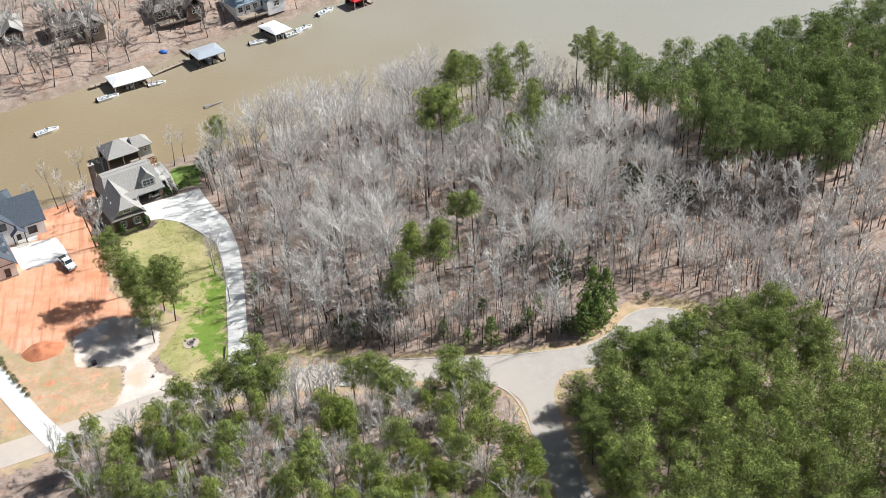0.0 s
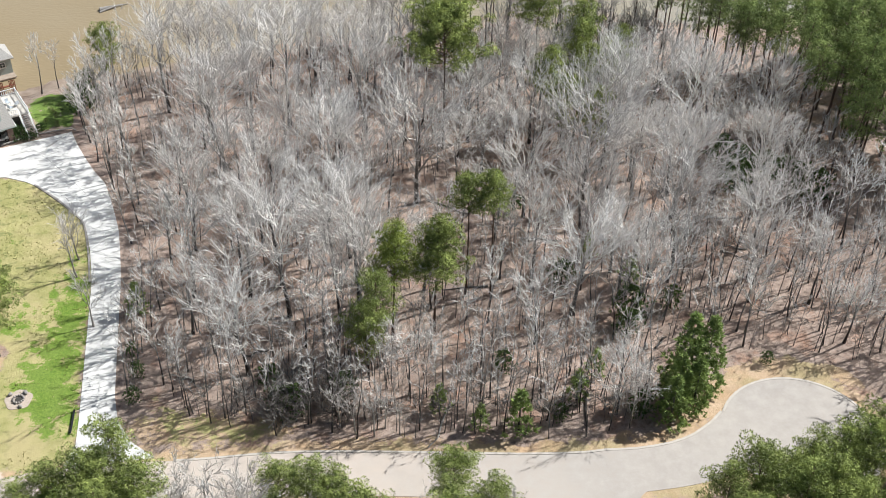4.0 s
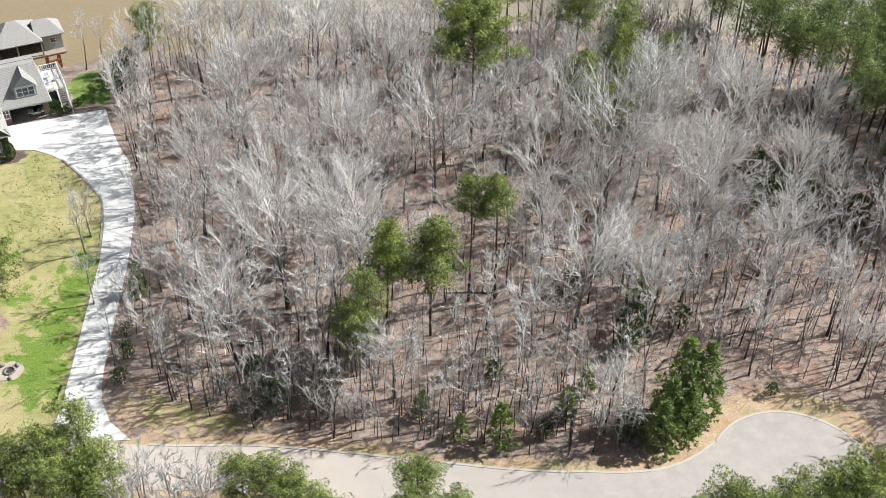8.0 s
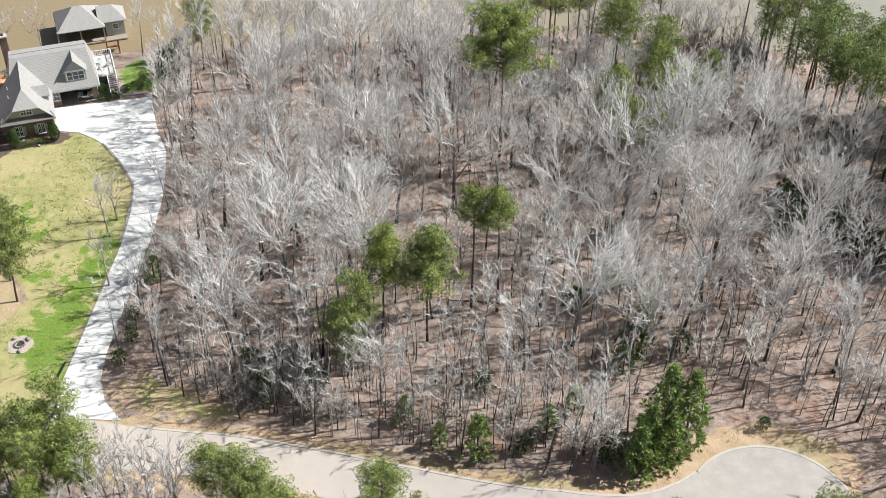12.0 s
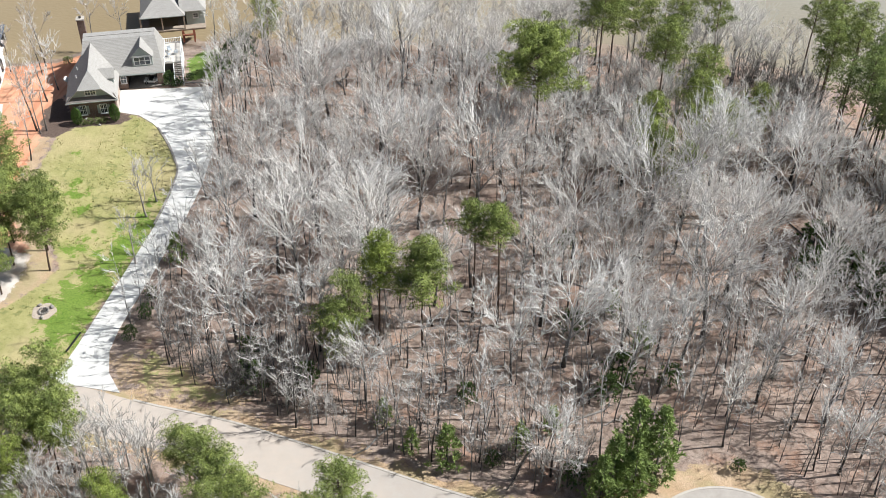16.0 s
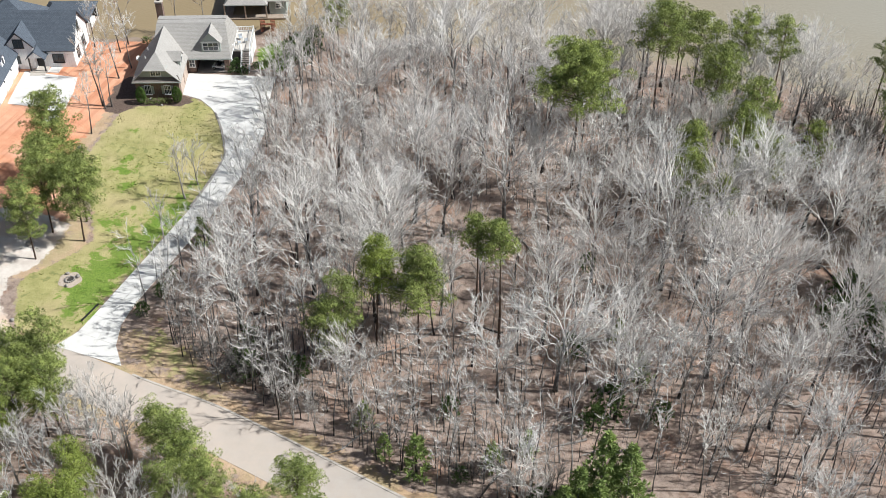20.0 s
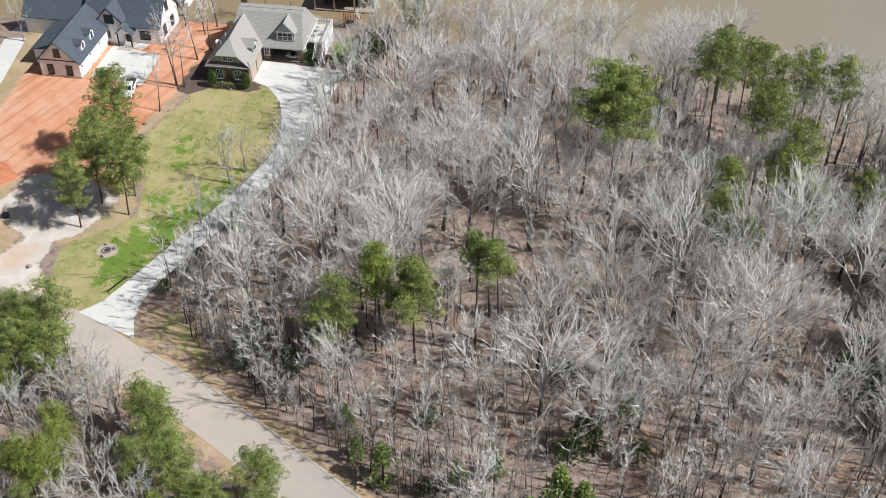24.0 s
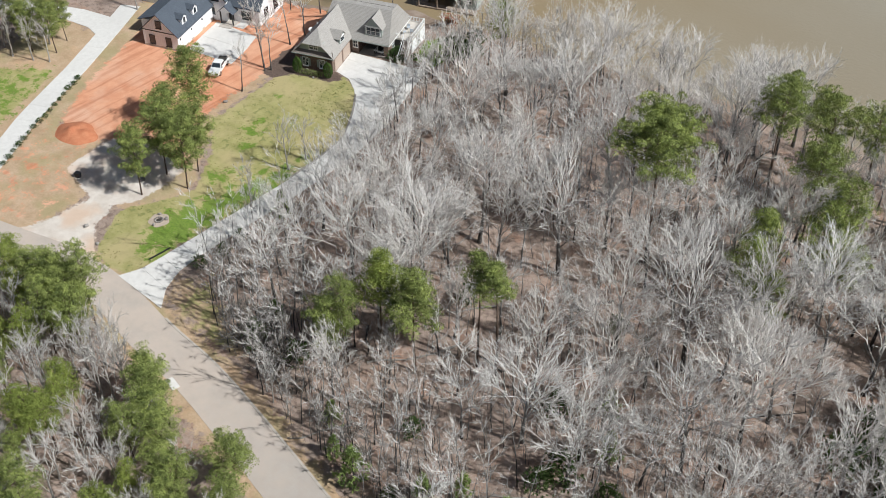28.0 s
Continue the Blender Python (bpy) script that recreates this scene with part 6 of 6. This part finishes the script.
b = open_boathouse(-80.0, 62.0, 19, 9.0, 8.0, 3.3, 1.6, ROOF_DARK, "dark-roofed boathouse below the white house")
for x, y, rz, ln in ((-70.6, 98.5, 25, 6.2), (-55.5, 112.8, 20, 6.0), (-42.5, 117.2, 10, 5.0), (-2.6, 137.0, 25, 6.0), (0.6, 139.6, 30, 6.0), (8.4, 149.5, 35, 6.5), (-13.2, 134.6, 10, 5.5), (-50.5, 119.4, 105, 5.6), (-27.8, 127.4, 110, 5.2), (-7.8, 138.4, 115, 5.4)):
    boat(x, y, rz, ln)
for x0, y0, x1, y1 in ((-53, 123.5, -60.5, 120.0), (-43.5, 123.0, -34.0, 128.5), (-32.0, 131.5, -35.0, 137.0), (-8.0, 144.5, -12.5, 150.0), (19, 155.5, 17, 160.5)):
    p = thing("dock_walkway", pose(0, 0, 0), "narrow boarded walkway from shore to dock", "walkway", "dock walkways")
    a, c = Vector((x0, y0, WATER_Z + 0.5)), Vector((x1, y1, WATER_Z + 0.75))
    n = Vector((-(c - a).y, (c - a).x, 0)).normalized() * 0.7
    k = max(4, int((c - a).length / 1.6))
    for i in range(k):
        q0, q1 = a.lerp(c, i / k), a.lerp(c, (i + 0.96) / k)
        part("plank_bay", Geo().sheet([tuple(q0 + n), tuple(q0 - n), tuple(q1 - n), tuple(q1 + n)], 0.15), WOOD_DECK, p)
        part("pile", Geo().tube(q0 + n * 0.9 + Vector((0, 0, 0.4)), q0 + n * 0.9 - Vector((0, 0, 2.2)), 0.1, 0.1, 6), WOOD_DECK, p)


def far_house(x, y, rz, w, d, roof, wall, label):
    h = thing("shore_house", pose(x, y, land1(x, y), 0, 0, rz), label, "house", "houses on the far shore")
    part("wall", Geo().box(-w / 2, -d / 2, -1.5, w / 2, d / 2, 3.2), wall, h)
    part("roof", hip_roof(-w / 2 - 0.6, w / 2 + 0.6, -d / 2 - 0.6, d / 2 + 0.6, 3.1, -w * 0.3, w * 0.3, -0.2, 0.2, 6.0), roof, h)
    part("wall", Geo().box(w * 0.1, -d / 2 - 3, -1.5, w / 2, -d / 2, 3.0), wall, h)
    part("roof", gable_roof(w * 0.1, w / 2, -d / 2 - 3, 0, 3.0, 5.2, "y", 0.5), roof, h)
    for i in range(4):
        window(h, pose(-w / 2 + 1.5 + i * (w * 0.6 - 1.5) / 3, -d / 2 - 0.03, 0.9), 1.3, 1.5, 1)
    window(h, pose(w * 0.3, -d / 2 - 3.03, 0.9), 1.8, 1.5, 2)
    part("chimney", Geo().box(-w * 0.15, 0.4, 3.5, -w * 0.15 + 0.9, 1.3, 7.0), BRICK, h)
    part("terrace", Geo().box(-w / 2, -d / 2 - 3.2, -0.6, w * 0.08, -d / 2, -0.1), WOOD_DECK, h)


far_house(-36, 154, 20, 14, 9, ROOF_BROWN, BRICK, "low brick lake house with a brown roof")
far_house(-64, 147, 15, 14, 9, ROOF_BROWN, WOOD_DECK, "brown timber house among bare trees")
far_house(-13, 156, 25, 15, 9, plain("blue_metal_roof", (0.16, 0.22, 0.28), 0.4), WHITE_BOARD, "white house with a blue-grey roof above the docks")
far_house(-86, 150, 10, 14, 10, ROOF_GREY, BRICK, "grey-roofed house on the far shore")
solo("tarpaulin", Geo().blob((0, 0, 0.2), (1.4, 0.9, 0.6), 3), BLUE_TARP, "blue tarpaulin over a heap on the far bank", "tarpaulin", m=pose(-40.2, 135.3, land1(-40.2, 135.3)))


# ---- garden and lot ----
for x, y, h, i in ((-49.8, 15.5, 15.5, 5), (-45.3, 4.8, 14.0, 5), (-40.2, 4.6, 14.0, 6), (-44.3, -0.8, 12.5, 5), (-47.4, 9.2, 13.5, 6), (-42.2, 8.4, 12.5, 6)):
    TAKEN.append((x, y, 0))
    plant("", LAWN_PINES, i - 5, x, y, h / (15.0, 14.0)[i - 5], "pine_tree", "bushy pine between the lawn and the clay lot", "pine", "pines on the lawn")
for x, y, s, i in ((-55.0, 34.3, 0.95, 1), (-53.4, 27.5, 0.75, 2), (-57.5, 46.5, 0.9, 1), (-62.0, 50.5, 0.8, 0), (-60.0, 66.0, 0.95, 1), (-65.5, 58.0, 0.9, 2), (-36.5, 70.5, 0.8, 1), (-39.0, 68.5, 0.75, 2), (-54.8, 66.5, 0.8, 0), (-70.5, 55.0, 0.85, 1), (-55.8, 34.9, 1.0, 2), (-57.8, 43.0, 0.85, 2), (-54.4, 35.2, 0.9, 0)):
    TAKEN.append((x, y, 0))
    plant("", SLENDER, i, x, y, s, "slender_tree", "slim leafless tree between the houses", "tree", "slim bare trees")
for x, y, s in ((-31.8, 17.5, 0.8), (-29.6, 7.6, 0.7), (-31.6, 21.0, 0.65)):
    plant("", PALE_TREES, 0, x, y, s, "slender_tree", "pale leafless tree overhanging the driveway", "tree", "slim bare trees")
for x, y, h, i in ((-25.4, -22.9, 15.2, 0), (-28.4, -24.2, 13.5, 1), (-31.6, -23.6, 12.0, 0), (-23.4, -26.4, 13.0, 1), (-34.6, -25.0, 11.0, 1), (-27.0, -28.4, 12.5, 0), (-10.4, -26.2, 9.0, 0), (-7.5, -27.7, 10.8, 1), (-5.0, -29.0, 9.6, 0), (-2.4, -30.4, 8.5, 1), (6.3, -27.6, 9.0, 0), (9.4, -32.0, 8.0, 1)):
    if h > 10:
        pine(x, y, h, (3, 6)[i], "young bushy loblolly pine south of the lane", "pines of the stand")
    else:
        plant("", LAWN_PINES, i, x, y, h / (15.0, 14.0)[i] * 1.3, "pine_tree", "young bushy loblolly pine south of the lane", "pine", "pines of the stand", sz=h / (15.0, 14.0)[i])
for x, y, s in ((-17.6, -25.2, 0.85), (-14.5, -26.6, 0.85), (-20.4, -24.4, 0.8), (-20.5, -28.0, 0.9), (2.2, -31.0, 0.6), (-16.2, -29.4, 0.9), (11.0, -34.5, 0.7), (-22.8, -25.6, 0.75)):
    plant("", PALE_TREES, 0, x, y, s, "slender_tree", "slim pale leafless tree beside the lane", "tree", "slim bare trees")

# clipped shrubs at the house
CONE = bushy(81, 2.9, 0.78, 1300, 0.13, False, 6, 0.08)
cone_proto = [proto(CONE, BARK, leaf_material("clipped_foliage", (0.060, 0.115, 0.030), (0.180, 0.270, 0.080), (0.11, 0.17, 0.05)))]
ball_proto = [proto(bushy(82, 0.95, 0.62, 90, 0.18, False, 8), BARK, SHRUB_PALE)]
dark_ball = [proto(bushy(83, 1.5, 1.0, 90, 0.28, False, 8), BARK, SHRUB)]


def at_house(u, v):
    p = H0 + u20 * u + v20 * v
    return p.x, p.y


for u in (-6.0, -0.3):
    x, y = at_house(u, -1.3)
    plant("", cone_proto, 0, x, y, 1.0, "clipped_shrub", "dark clipped conical evergreen at the brick wall", "shrub", "shrubs at the house", sz=1.05)
for u in (-5.2, -4.2, -3.1, -2.0):
    x, y = at_house(u, -1.4)
    plant("", ball_proto, 0, x, y, 0.95, "flowering_shrub", "small yellow-green shrub under the windows", "shrub", "shrubs at the house")
for u, v, s in ((8.0, 8.2, 1.2), (9.2, 7.4, 0.8), (7.9, 9.6, 1.0), (11.2, 9.0, 0.7)):
    x, y = at_house(u, v)
    plant("", dark_ball, 0, x, y, s, "round_shrub", "round dark green shrub by the deck stair", "shrub", "shrubs at the house")
for i in range(9):
    x, y = -36.9 + RNG.uniform(-1, 1.5), 53.5 + i * 0.9
    plant("", ball_proto, 0, x, y, RNG.uniform(0.35, 0.6), "garden_shrub", "pale low plant in the garden bed", "shrub", "plants in the garden bed")
for x, y, s in ((-59.5, 55.0, 1.2), (-57.8, 58.0, 1.0)):
    plant("", ball_proto, 0, x, y, s, "garden_shrub", "pale green shrub behind the houses", "shrub", "plants in the garden bed")
hedge_line = resample([(-66.6, -9.6), (-69.6, -4.2), (-71.8, 0.6), (-73.8, 4.8), (-77.6, 12.2)], 16)
for p in hedge_line:
    plant("", dark_ball, 0, p.x + RNG.uniform(-0.2, 0.2), p.y, RNG.uniform(0.38, 0.55), "hedge_shrub", "small round shrub along the white driveway", "shrub", "hedge along the drive")
for x, y, h, i in ((-87.5, 15.0, 11, 0), (-91, 12.5, 10, 1), (-95, 14.5, 12, 0), (-100, 13, 12, 1), (-94, 18.5, 12, 1), (-89.5, 18.6, 9, 1), (-104, 17, 13, 0), (-98, 8.5, 11, 1)):
    plant("", LAWN_PINES, i, x, y, h / (15.0, 14.0)[i], "pine_tree", "dense dark pine beyond the white driveway", "pine", "pines on the lawn")
for x, y, s in ((-86.0, 12.4, 0.7), (-88.6, 11.0, 0.75), (-92.5, 9.4, 0.8), (-96.5, 10.5, 0.8), (-91.0, 16.0, 0.85), (-88.5, 33.5, 0.7), (-101, 9, 0.9)):
    plant("", PALE_TREES, 0, x, y, s, "slender_tree", "slim pale leafless tree beside dark pines", "tree", "slim bare trees")



# fire pit: a ring of stones with chairs of stone round it
pit = thing("fire_pit", pose(-37.6, -3.0, 0), "round stone fire pit on a gravel disc", "fire pit")
disc = Geo()
disc.slab([((1.5 + 0.1 * math.sin(5 * a)) * math.cos(a), (1.5 + 0.1 * math.sin(5 * a)) * math.sin(a)) for a in np.linspace(0, math.tau, 28, endpoint=False)], -0.1, 0.05)
part("gravel_disc", disc, simple("tan_gravel", (0.38, 0.30, 0.24), (0.52, 0.44, 0.37), 4.0, bump=0.5), pit, "tan gravel disc")
for i in range(13):
    a = math.tau * i / 13
    part("stone", Geo().blob((0, 0, 0.2), (0.17, 0.14, 0.12), i, 0.5, 6, 4), STONE, pit, "", True, pose(0.58 * math.cos(a), 0.58 * math.sin(a), -0.02, 0, 0, math.degrees(a)))
part("ash", Geo().slab([(0.4 * math.cos(a), 0.4 * math.sin(a)) for a in np.linspace(0, math.tau, 14, endpoint=False)], 0.0, 0.09), DARK_IN, pit, "black ash")
for x, y, s in ((-38.5, -2.1, 0.3), (-36.9, -2.2, 0.34), (-37.3, -4.2, 0.28)):
    solo("boulder", Geo().blob((0, 0, 0.55), (1, 0.8, 0.7), x, 0.5), STONE, "pale boulder beside the fire pit", "boulder", "", "boulders at the fire pit", True, pose(x, y, 0.02, 0, 0, x * 50) @ Matrix.Scale(s, 4))
for x, y, s in ((-44.6, -10.6, 0.4), (-40.2, -12.0, 0.35), (-53.0, 23.5, 0.4), (-46.9, 1.5, 0.5), (-49.6, 39.0, 0.3), (-47.0, 37.9, 0.25)):
    solo("boulder", Geo().blob((0, 0, 0.45), (1, 0.8, 0.6), x, 0.5), STONE, "small pale rock at the lawn's edge", "boulder", "", "boulders on the lot", True, pose(x, y, 0.02, 0, 0, x * 50) @ Matrix.Scale(s, 4))


def heap(x, y, rx, ry, h, seed, label):
    n, m = 28, 10
    v, f = [], []
    for j in range(m + 1):
        r = j / m
        for i in range(n):
            a = math.tau * i / n
            k = 1 + 0.18 * noise.noise(Vector((math.cos(a) * 1.3, math.sin(a) * 1.3, seed)))
            px, py = rx * r * k * math.cos(a), ry * r * k * math.sin(a)
            z = h * (1 - r * r) ** 1.3 * (1 + 0.5 * noise.noise(Vector((px * 0.6, py * 0.6, seed)))) + 0.12 * noise.noise(Vector((px * 2, py * 2, seed))) * (1 - r)
            v.append((px, py, max(z, 0) - 0.08))
    f = [(j * n + i, (j + 1) * n + i, (j + 1) * n + (i + 1) % n, j * n + (i + 1) % n) for j in range(m) for i in range(n)]
    return solo("soil_mound", Geo().add(v, f), CLAY, label, "clay heap", "", "", True, pose(x, y, 0))


heap(-64.8, 2.4, 4.2, 3.0, 1.1, 2.0, "heap of freshly dug red clay")


def pickup(m):
    """A white four-door vehicle."""
    c = thing("pickup_truck", m, "white pickup truck parked on the clay lot", "car")
    body = Geo()
    prof = [(-2.7, 0.55), (-2.75, 1.0), (-1.0, 1.05), (-0.6, 1.12), (1.0, 1.12), (1.3, 1.08), (2.55, 0.98), (2.72, 0.75), (2.7, 0.5)]
    n = len(prof)
    body.add([(x, -0.95, z) for x, z in prof] + [(x, 0.95, z) for x, z in prof], [tuple(range(n)), tuple(range(2 * n - 1, n - 1, -1))] + [(i, n + i, n + (i + 1) % n, (i + 1) % n) for i in range(n)])
    part("body", body, HULL, c)
    part("cab", Geo().add([(-0.75, -0.88, 1.1), (1.25, -0.88, 1.1), (0.65, -0.72, 1.78), (-0.55, -0.72, 1.78), (-0.75, 0.88, 1.1), (1.25, 0.88, 1.1), (0.65, 0.72, 1.78), (-0.55, 0.72, 1.78)],
                        [(0, 1, 2, 3), (7, 6, 5, 4), (3, 2, 6, 7), (1, 5, 6, 2), (4, 0, 3, 7)]), HULL, c)
    part("windscreen", Geo().sheet([(1.21, -0.78, 1.17), (1.21, 0.78, 1.17), (0.73, 0.66, 1.72), (0.73, -0.66, 1.72)], 0.02), GLASS, c)
    part("rear_window", Geo().sheet([(-0.78, 0.75, 1.18), (-0.78, -0.75, 1.18), (-0.62, -0.64, 1.7), (-0.62, 0.64, 1.7)], 0.02), GLASS, c)
    for s in (-1, 1):
        part("side_window", Geo().box(-0.5, s * 0.855 - 0.03, 1.2, 0.75, s * 0.855 + 0.03, 1.6), GLASS, c)
        part("mirror", Geo().box(0.95, s * 1.0 - 0.1, 1.15, 1.1, s * 1.0 + 0.1, 1.35), BLACK, c)
        part("headlight", Geo().box(2.66, s * 0.7 - 0.2, 0.72, 2.73, s * 0.7 + 0.2, 0.9), GLASS, c)
        for x in (-1.75, 1.75):
            w = part("wheel", Geo().tube((x, s * 0.97, 0.4), (x, s * 0.72, 0.4), 0.4, 0.4, 16), RUBBER, c)
            part("rim", Geo().tube((x, s * 0.985, 0.4), (x, s * 0.9, 0.4), 0.24, 0.24, 12), CHROME, w)
    part("cargo_bed", Geo().box(-2.65, -0.8, 1.03, -0.85, 0.8, 1.075), DARK_IN, c, "dark cargo bed")
    part("bumper", Geo().box(2.68, -0.9, 0.4, 2.82, 0.9, 0.6), CHROME, c)
    return c


pickup(pose(-61.4, 29.6, 0.0, 0, 0, -62))

# small street furniture: a storm drain at the lane and a dark service box by the gravel
drain = thing("storm_drain", pose(-11.4, -22.3, 0, 0, 0, -12), "pale concrete storm drain in the lane's edge", "drain")
part("lid", Geo().slab([(-0.95, -0.5), (0.95, -0.5), (0.95, 0.5), (-0.95, 0.5)], 0.0, 0.2), CONCRETE, drain)
# No hole is cut; the opening's shade is this strip's dark colour.
part("throat", Geo().box(-0.8, 0.46, 0.03, 0.8, 0.52, 0.15), DARK_IN, drain, "dark strip painted as the drain's shaded opening")
box = thing("service_box", pose(-55.2, -4.2, 0, 0, 0, 25), "black service box standing beside the gravel", "box")
part("body", Geo().box(-0.4, -0.3, -0.05, 0.4, 0.3, 0.75), BLACK, box)
part("lid", Geo().box(-0.44, -0.34, 0.75, 0.44, 0.34, 0.82), BLACK, box)

# fallen timber and brush in the wood
for i in range(60):
    x, y = RNG.uniform(-24, 60), RNG.uniform(-16, 70)
    if inside(x, y, WOOD) < 4:
        continue
    ln, a = RNG.uniform(2.5, 7.5), RNG.uniform(0, math.tau)
    g = Geo()
    pts = []
    for k in range(5):
        t = k / 4
        px, py = x + math.cos(a) * ln * t + RNG.gauss(0, 0.15), y + math.sin(a) * ln * t + RNG.gauss(0, 0.15)
        pts.append(Vector((px, py, land1(px, py) + 0.14)))
    g.pipe(pts, [0.17 * (1 - 0.16 * k) for k in range(5)], 6)
    for k in (2, 3, 4):
        e = pts[k] + Vector((RNG.uniform(-1.2, 1.2), RNG.uniform(-1.2, 1.2), RNG.uniform(0.2, 0.9)))
        g.pipe([pts[k], e], [0.06, 0.02], 4)
    solo("fallen_log", g, PALE_BARK if i % 3 else BARK, "bleached fallen branch on the leaf litter" if i % 3 else "dark fallen trunk on the leaf litter", "log", "", "fallen timber", True)
BRUSH = Geo()
brng = random.Random(9)
for _ in range(34000):
    x, y = brng.uniform(-27, 84), brng.uniform(-20, 74)
    w = Vector((brng.gauss(0, 1), brng.gauss(0, 1), brng.uniform(0.05, 1.0) ** 2 * 1.6)).normalized()
    s = tilt(w, math.pi / 2, brng.uniform(0, 6)) * brng.uniform(0.015, 0.03)

    b0 = Vector((x, y, 0))
    BRUSH.add([b0 - s, b0 + s, b0 + w * brng.uniform(0.5, 1.6)], [(0, 1, 2)])
bx, by = np.array([v[0] for v in BRUSH.v]), np.array([v[1] for v in BRUSH.v])
keep = poly_sd(bx[::3], by[::3], WOOD) > -0.5
bz = land(bx, by)
vs = [(v[0], v[1], v[2] + bz[i // 3 * 3] - 0.03) for i, v in enumerate(BRUSH.v)]
LOW = Geo()
for i, ok in enumerate(keep):
    if ok:
        LOW.add(vs[3 * i:3 * i + 3], [(0, 1, 2)])
tagged(new("undergrowth", LOW.mesh("undergrowth", DRY_STEM)), "thin dry stems of undergrowth on the leaf litter", "undergrowth", "", "stuff")
GRASS = Geo()
for _ in range(2800):
    x, y = brng.uniform(-53, -30), brng.uniform(-14, 41)
    if noise.noise(Vector((x * 0.25, y * 0.25, 3.3))) + brng.uniform(-0.2, 0.2) < 0.12 or inside(x, y, LAWN) < 0.2:
        continue
    tuft(GRASS, Vector((x, y, land1(x, y) - 0.02)), Vector((0, 0, 1)), 0.22, 5, brng)
tagged(new("lawn_tufts", GRASS.mesh("lawn_tufts", leaf_material("lawn_grass", (0.15, 0.15, 0.045), (0.26, 0.25, 0.085), (0.2, 0.19, 0.07)))), "uneven tufts of green grass in the dormant lawn", "grass", "", "stuff")

# bleached dead timber at the water's edge
for i in range(9):
    x, y = 54 + RNG.uniform(-2.5, 6), 62 + RNG.uniform(-3, 8)
    a, ln = RNG.uniform(0, math.tau), RNG.uniform(3, 6)
    g = Geo()
    z0 = land1(x, y) + 0.2
    pts = [Vector((x + math.cos(a) * ln * t + RNG.gauss(0, 0.15), y + math.sin(a) * ln * t + RNG.gauss(0, 0.15), max(z0, land1(x + math.cos(a) * ln * t, y + math.sin(a) * ln * t) + 0.2) + t * (i % 3) * 0.8)) for t in (0, 0.25, 0.5, 0.75, 1)]
    g.pipe(pts, [0.2, 0.17, 0.14, 0.1, 0.06], 6)
    for k in (1, 2, 3, 4):
        for _ in range(2):
            e = pts[k] + Vector((RNG.uniform(-1.3, 1.3), RNG.uniform(-1.3, 1.3), RNG.uniform(0.2, 1.3)))
            g.pipe([pts[k], e], [0.06, 0.02], 4)
    solo("driftwood", g, PALE_BARK, "bleached dead tree lying at the water's edge", "log", "", "driftwood", True)
for i in range(3):
    pts = [Vector((-30.5 + t * 5.0, 98.6 + t * 2.4 + i * 0.5, WATER_Z + 0.1 + 0.25 * math.sin(t * 3 + i))) for t in (0, 0.3, 0.6, 1)]
    solo("driftwood", Geo().pipe(pts, [0.22, 0.2, 0.14, 0.07], 6), PALE_BARK, "bleached trunk afloat near the bank", "log", "", "driftwood", True)
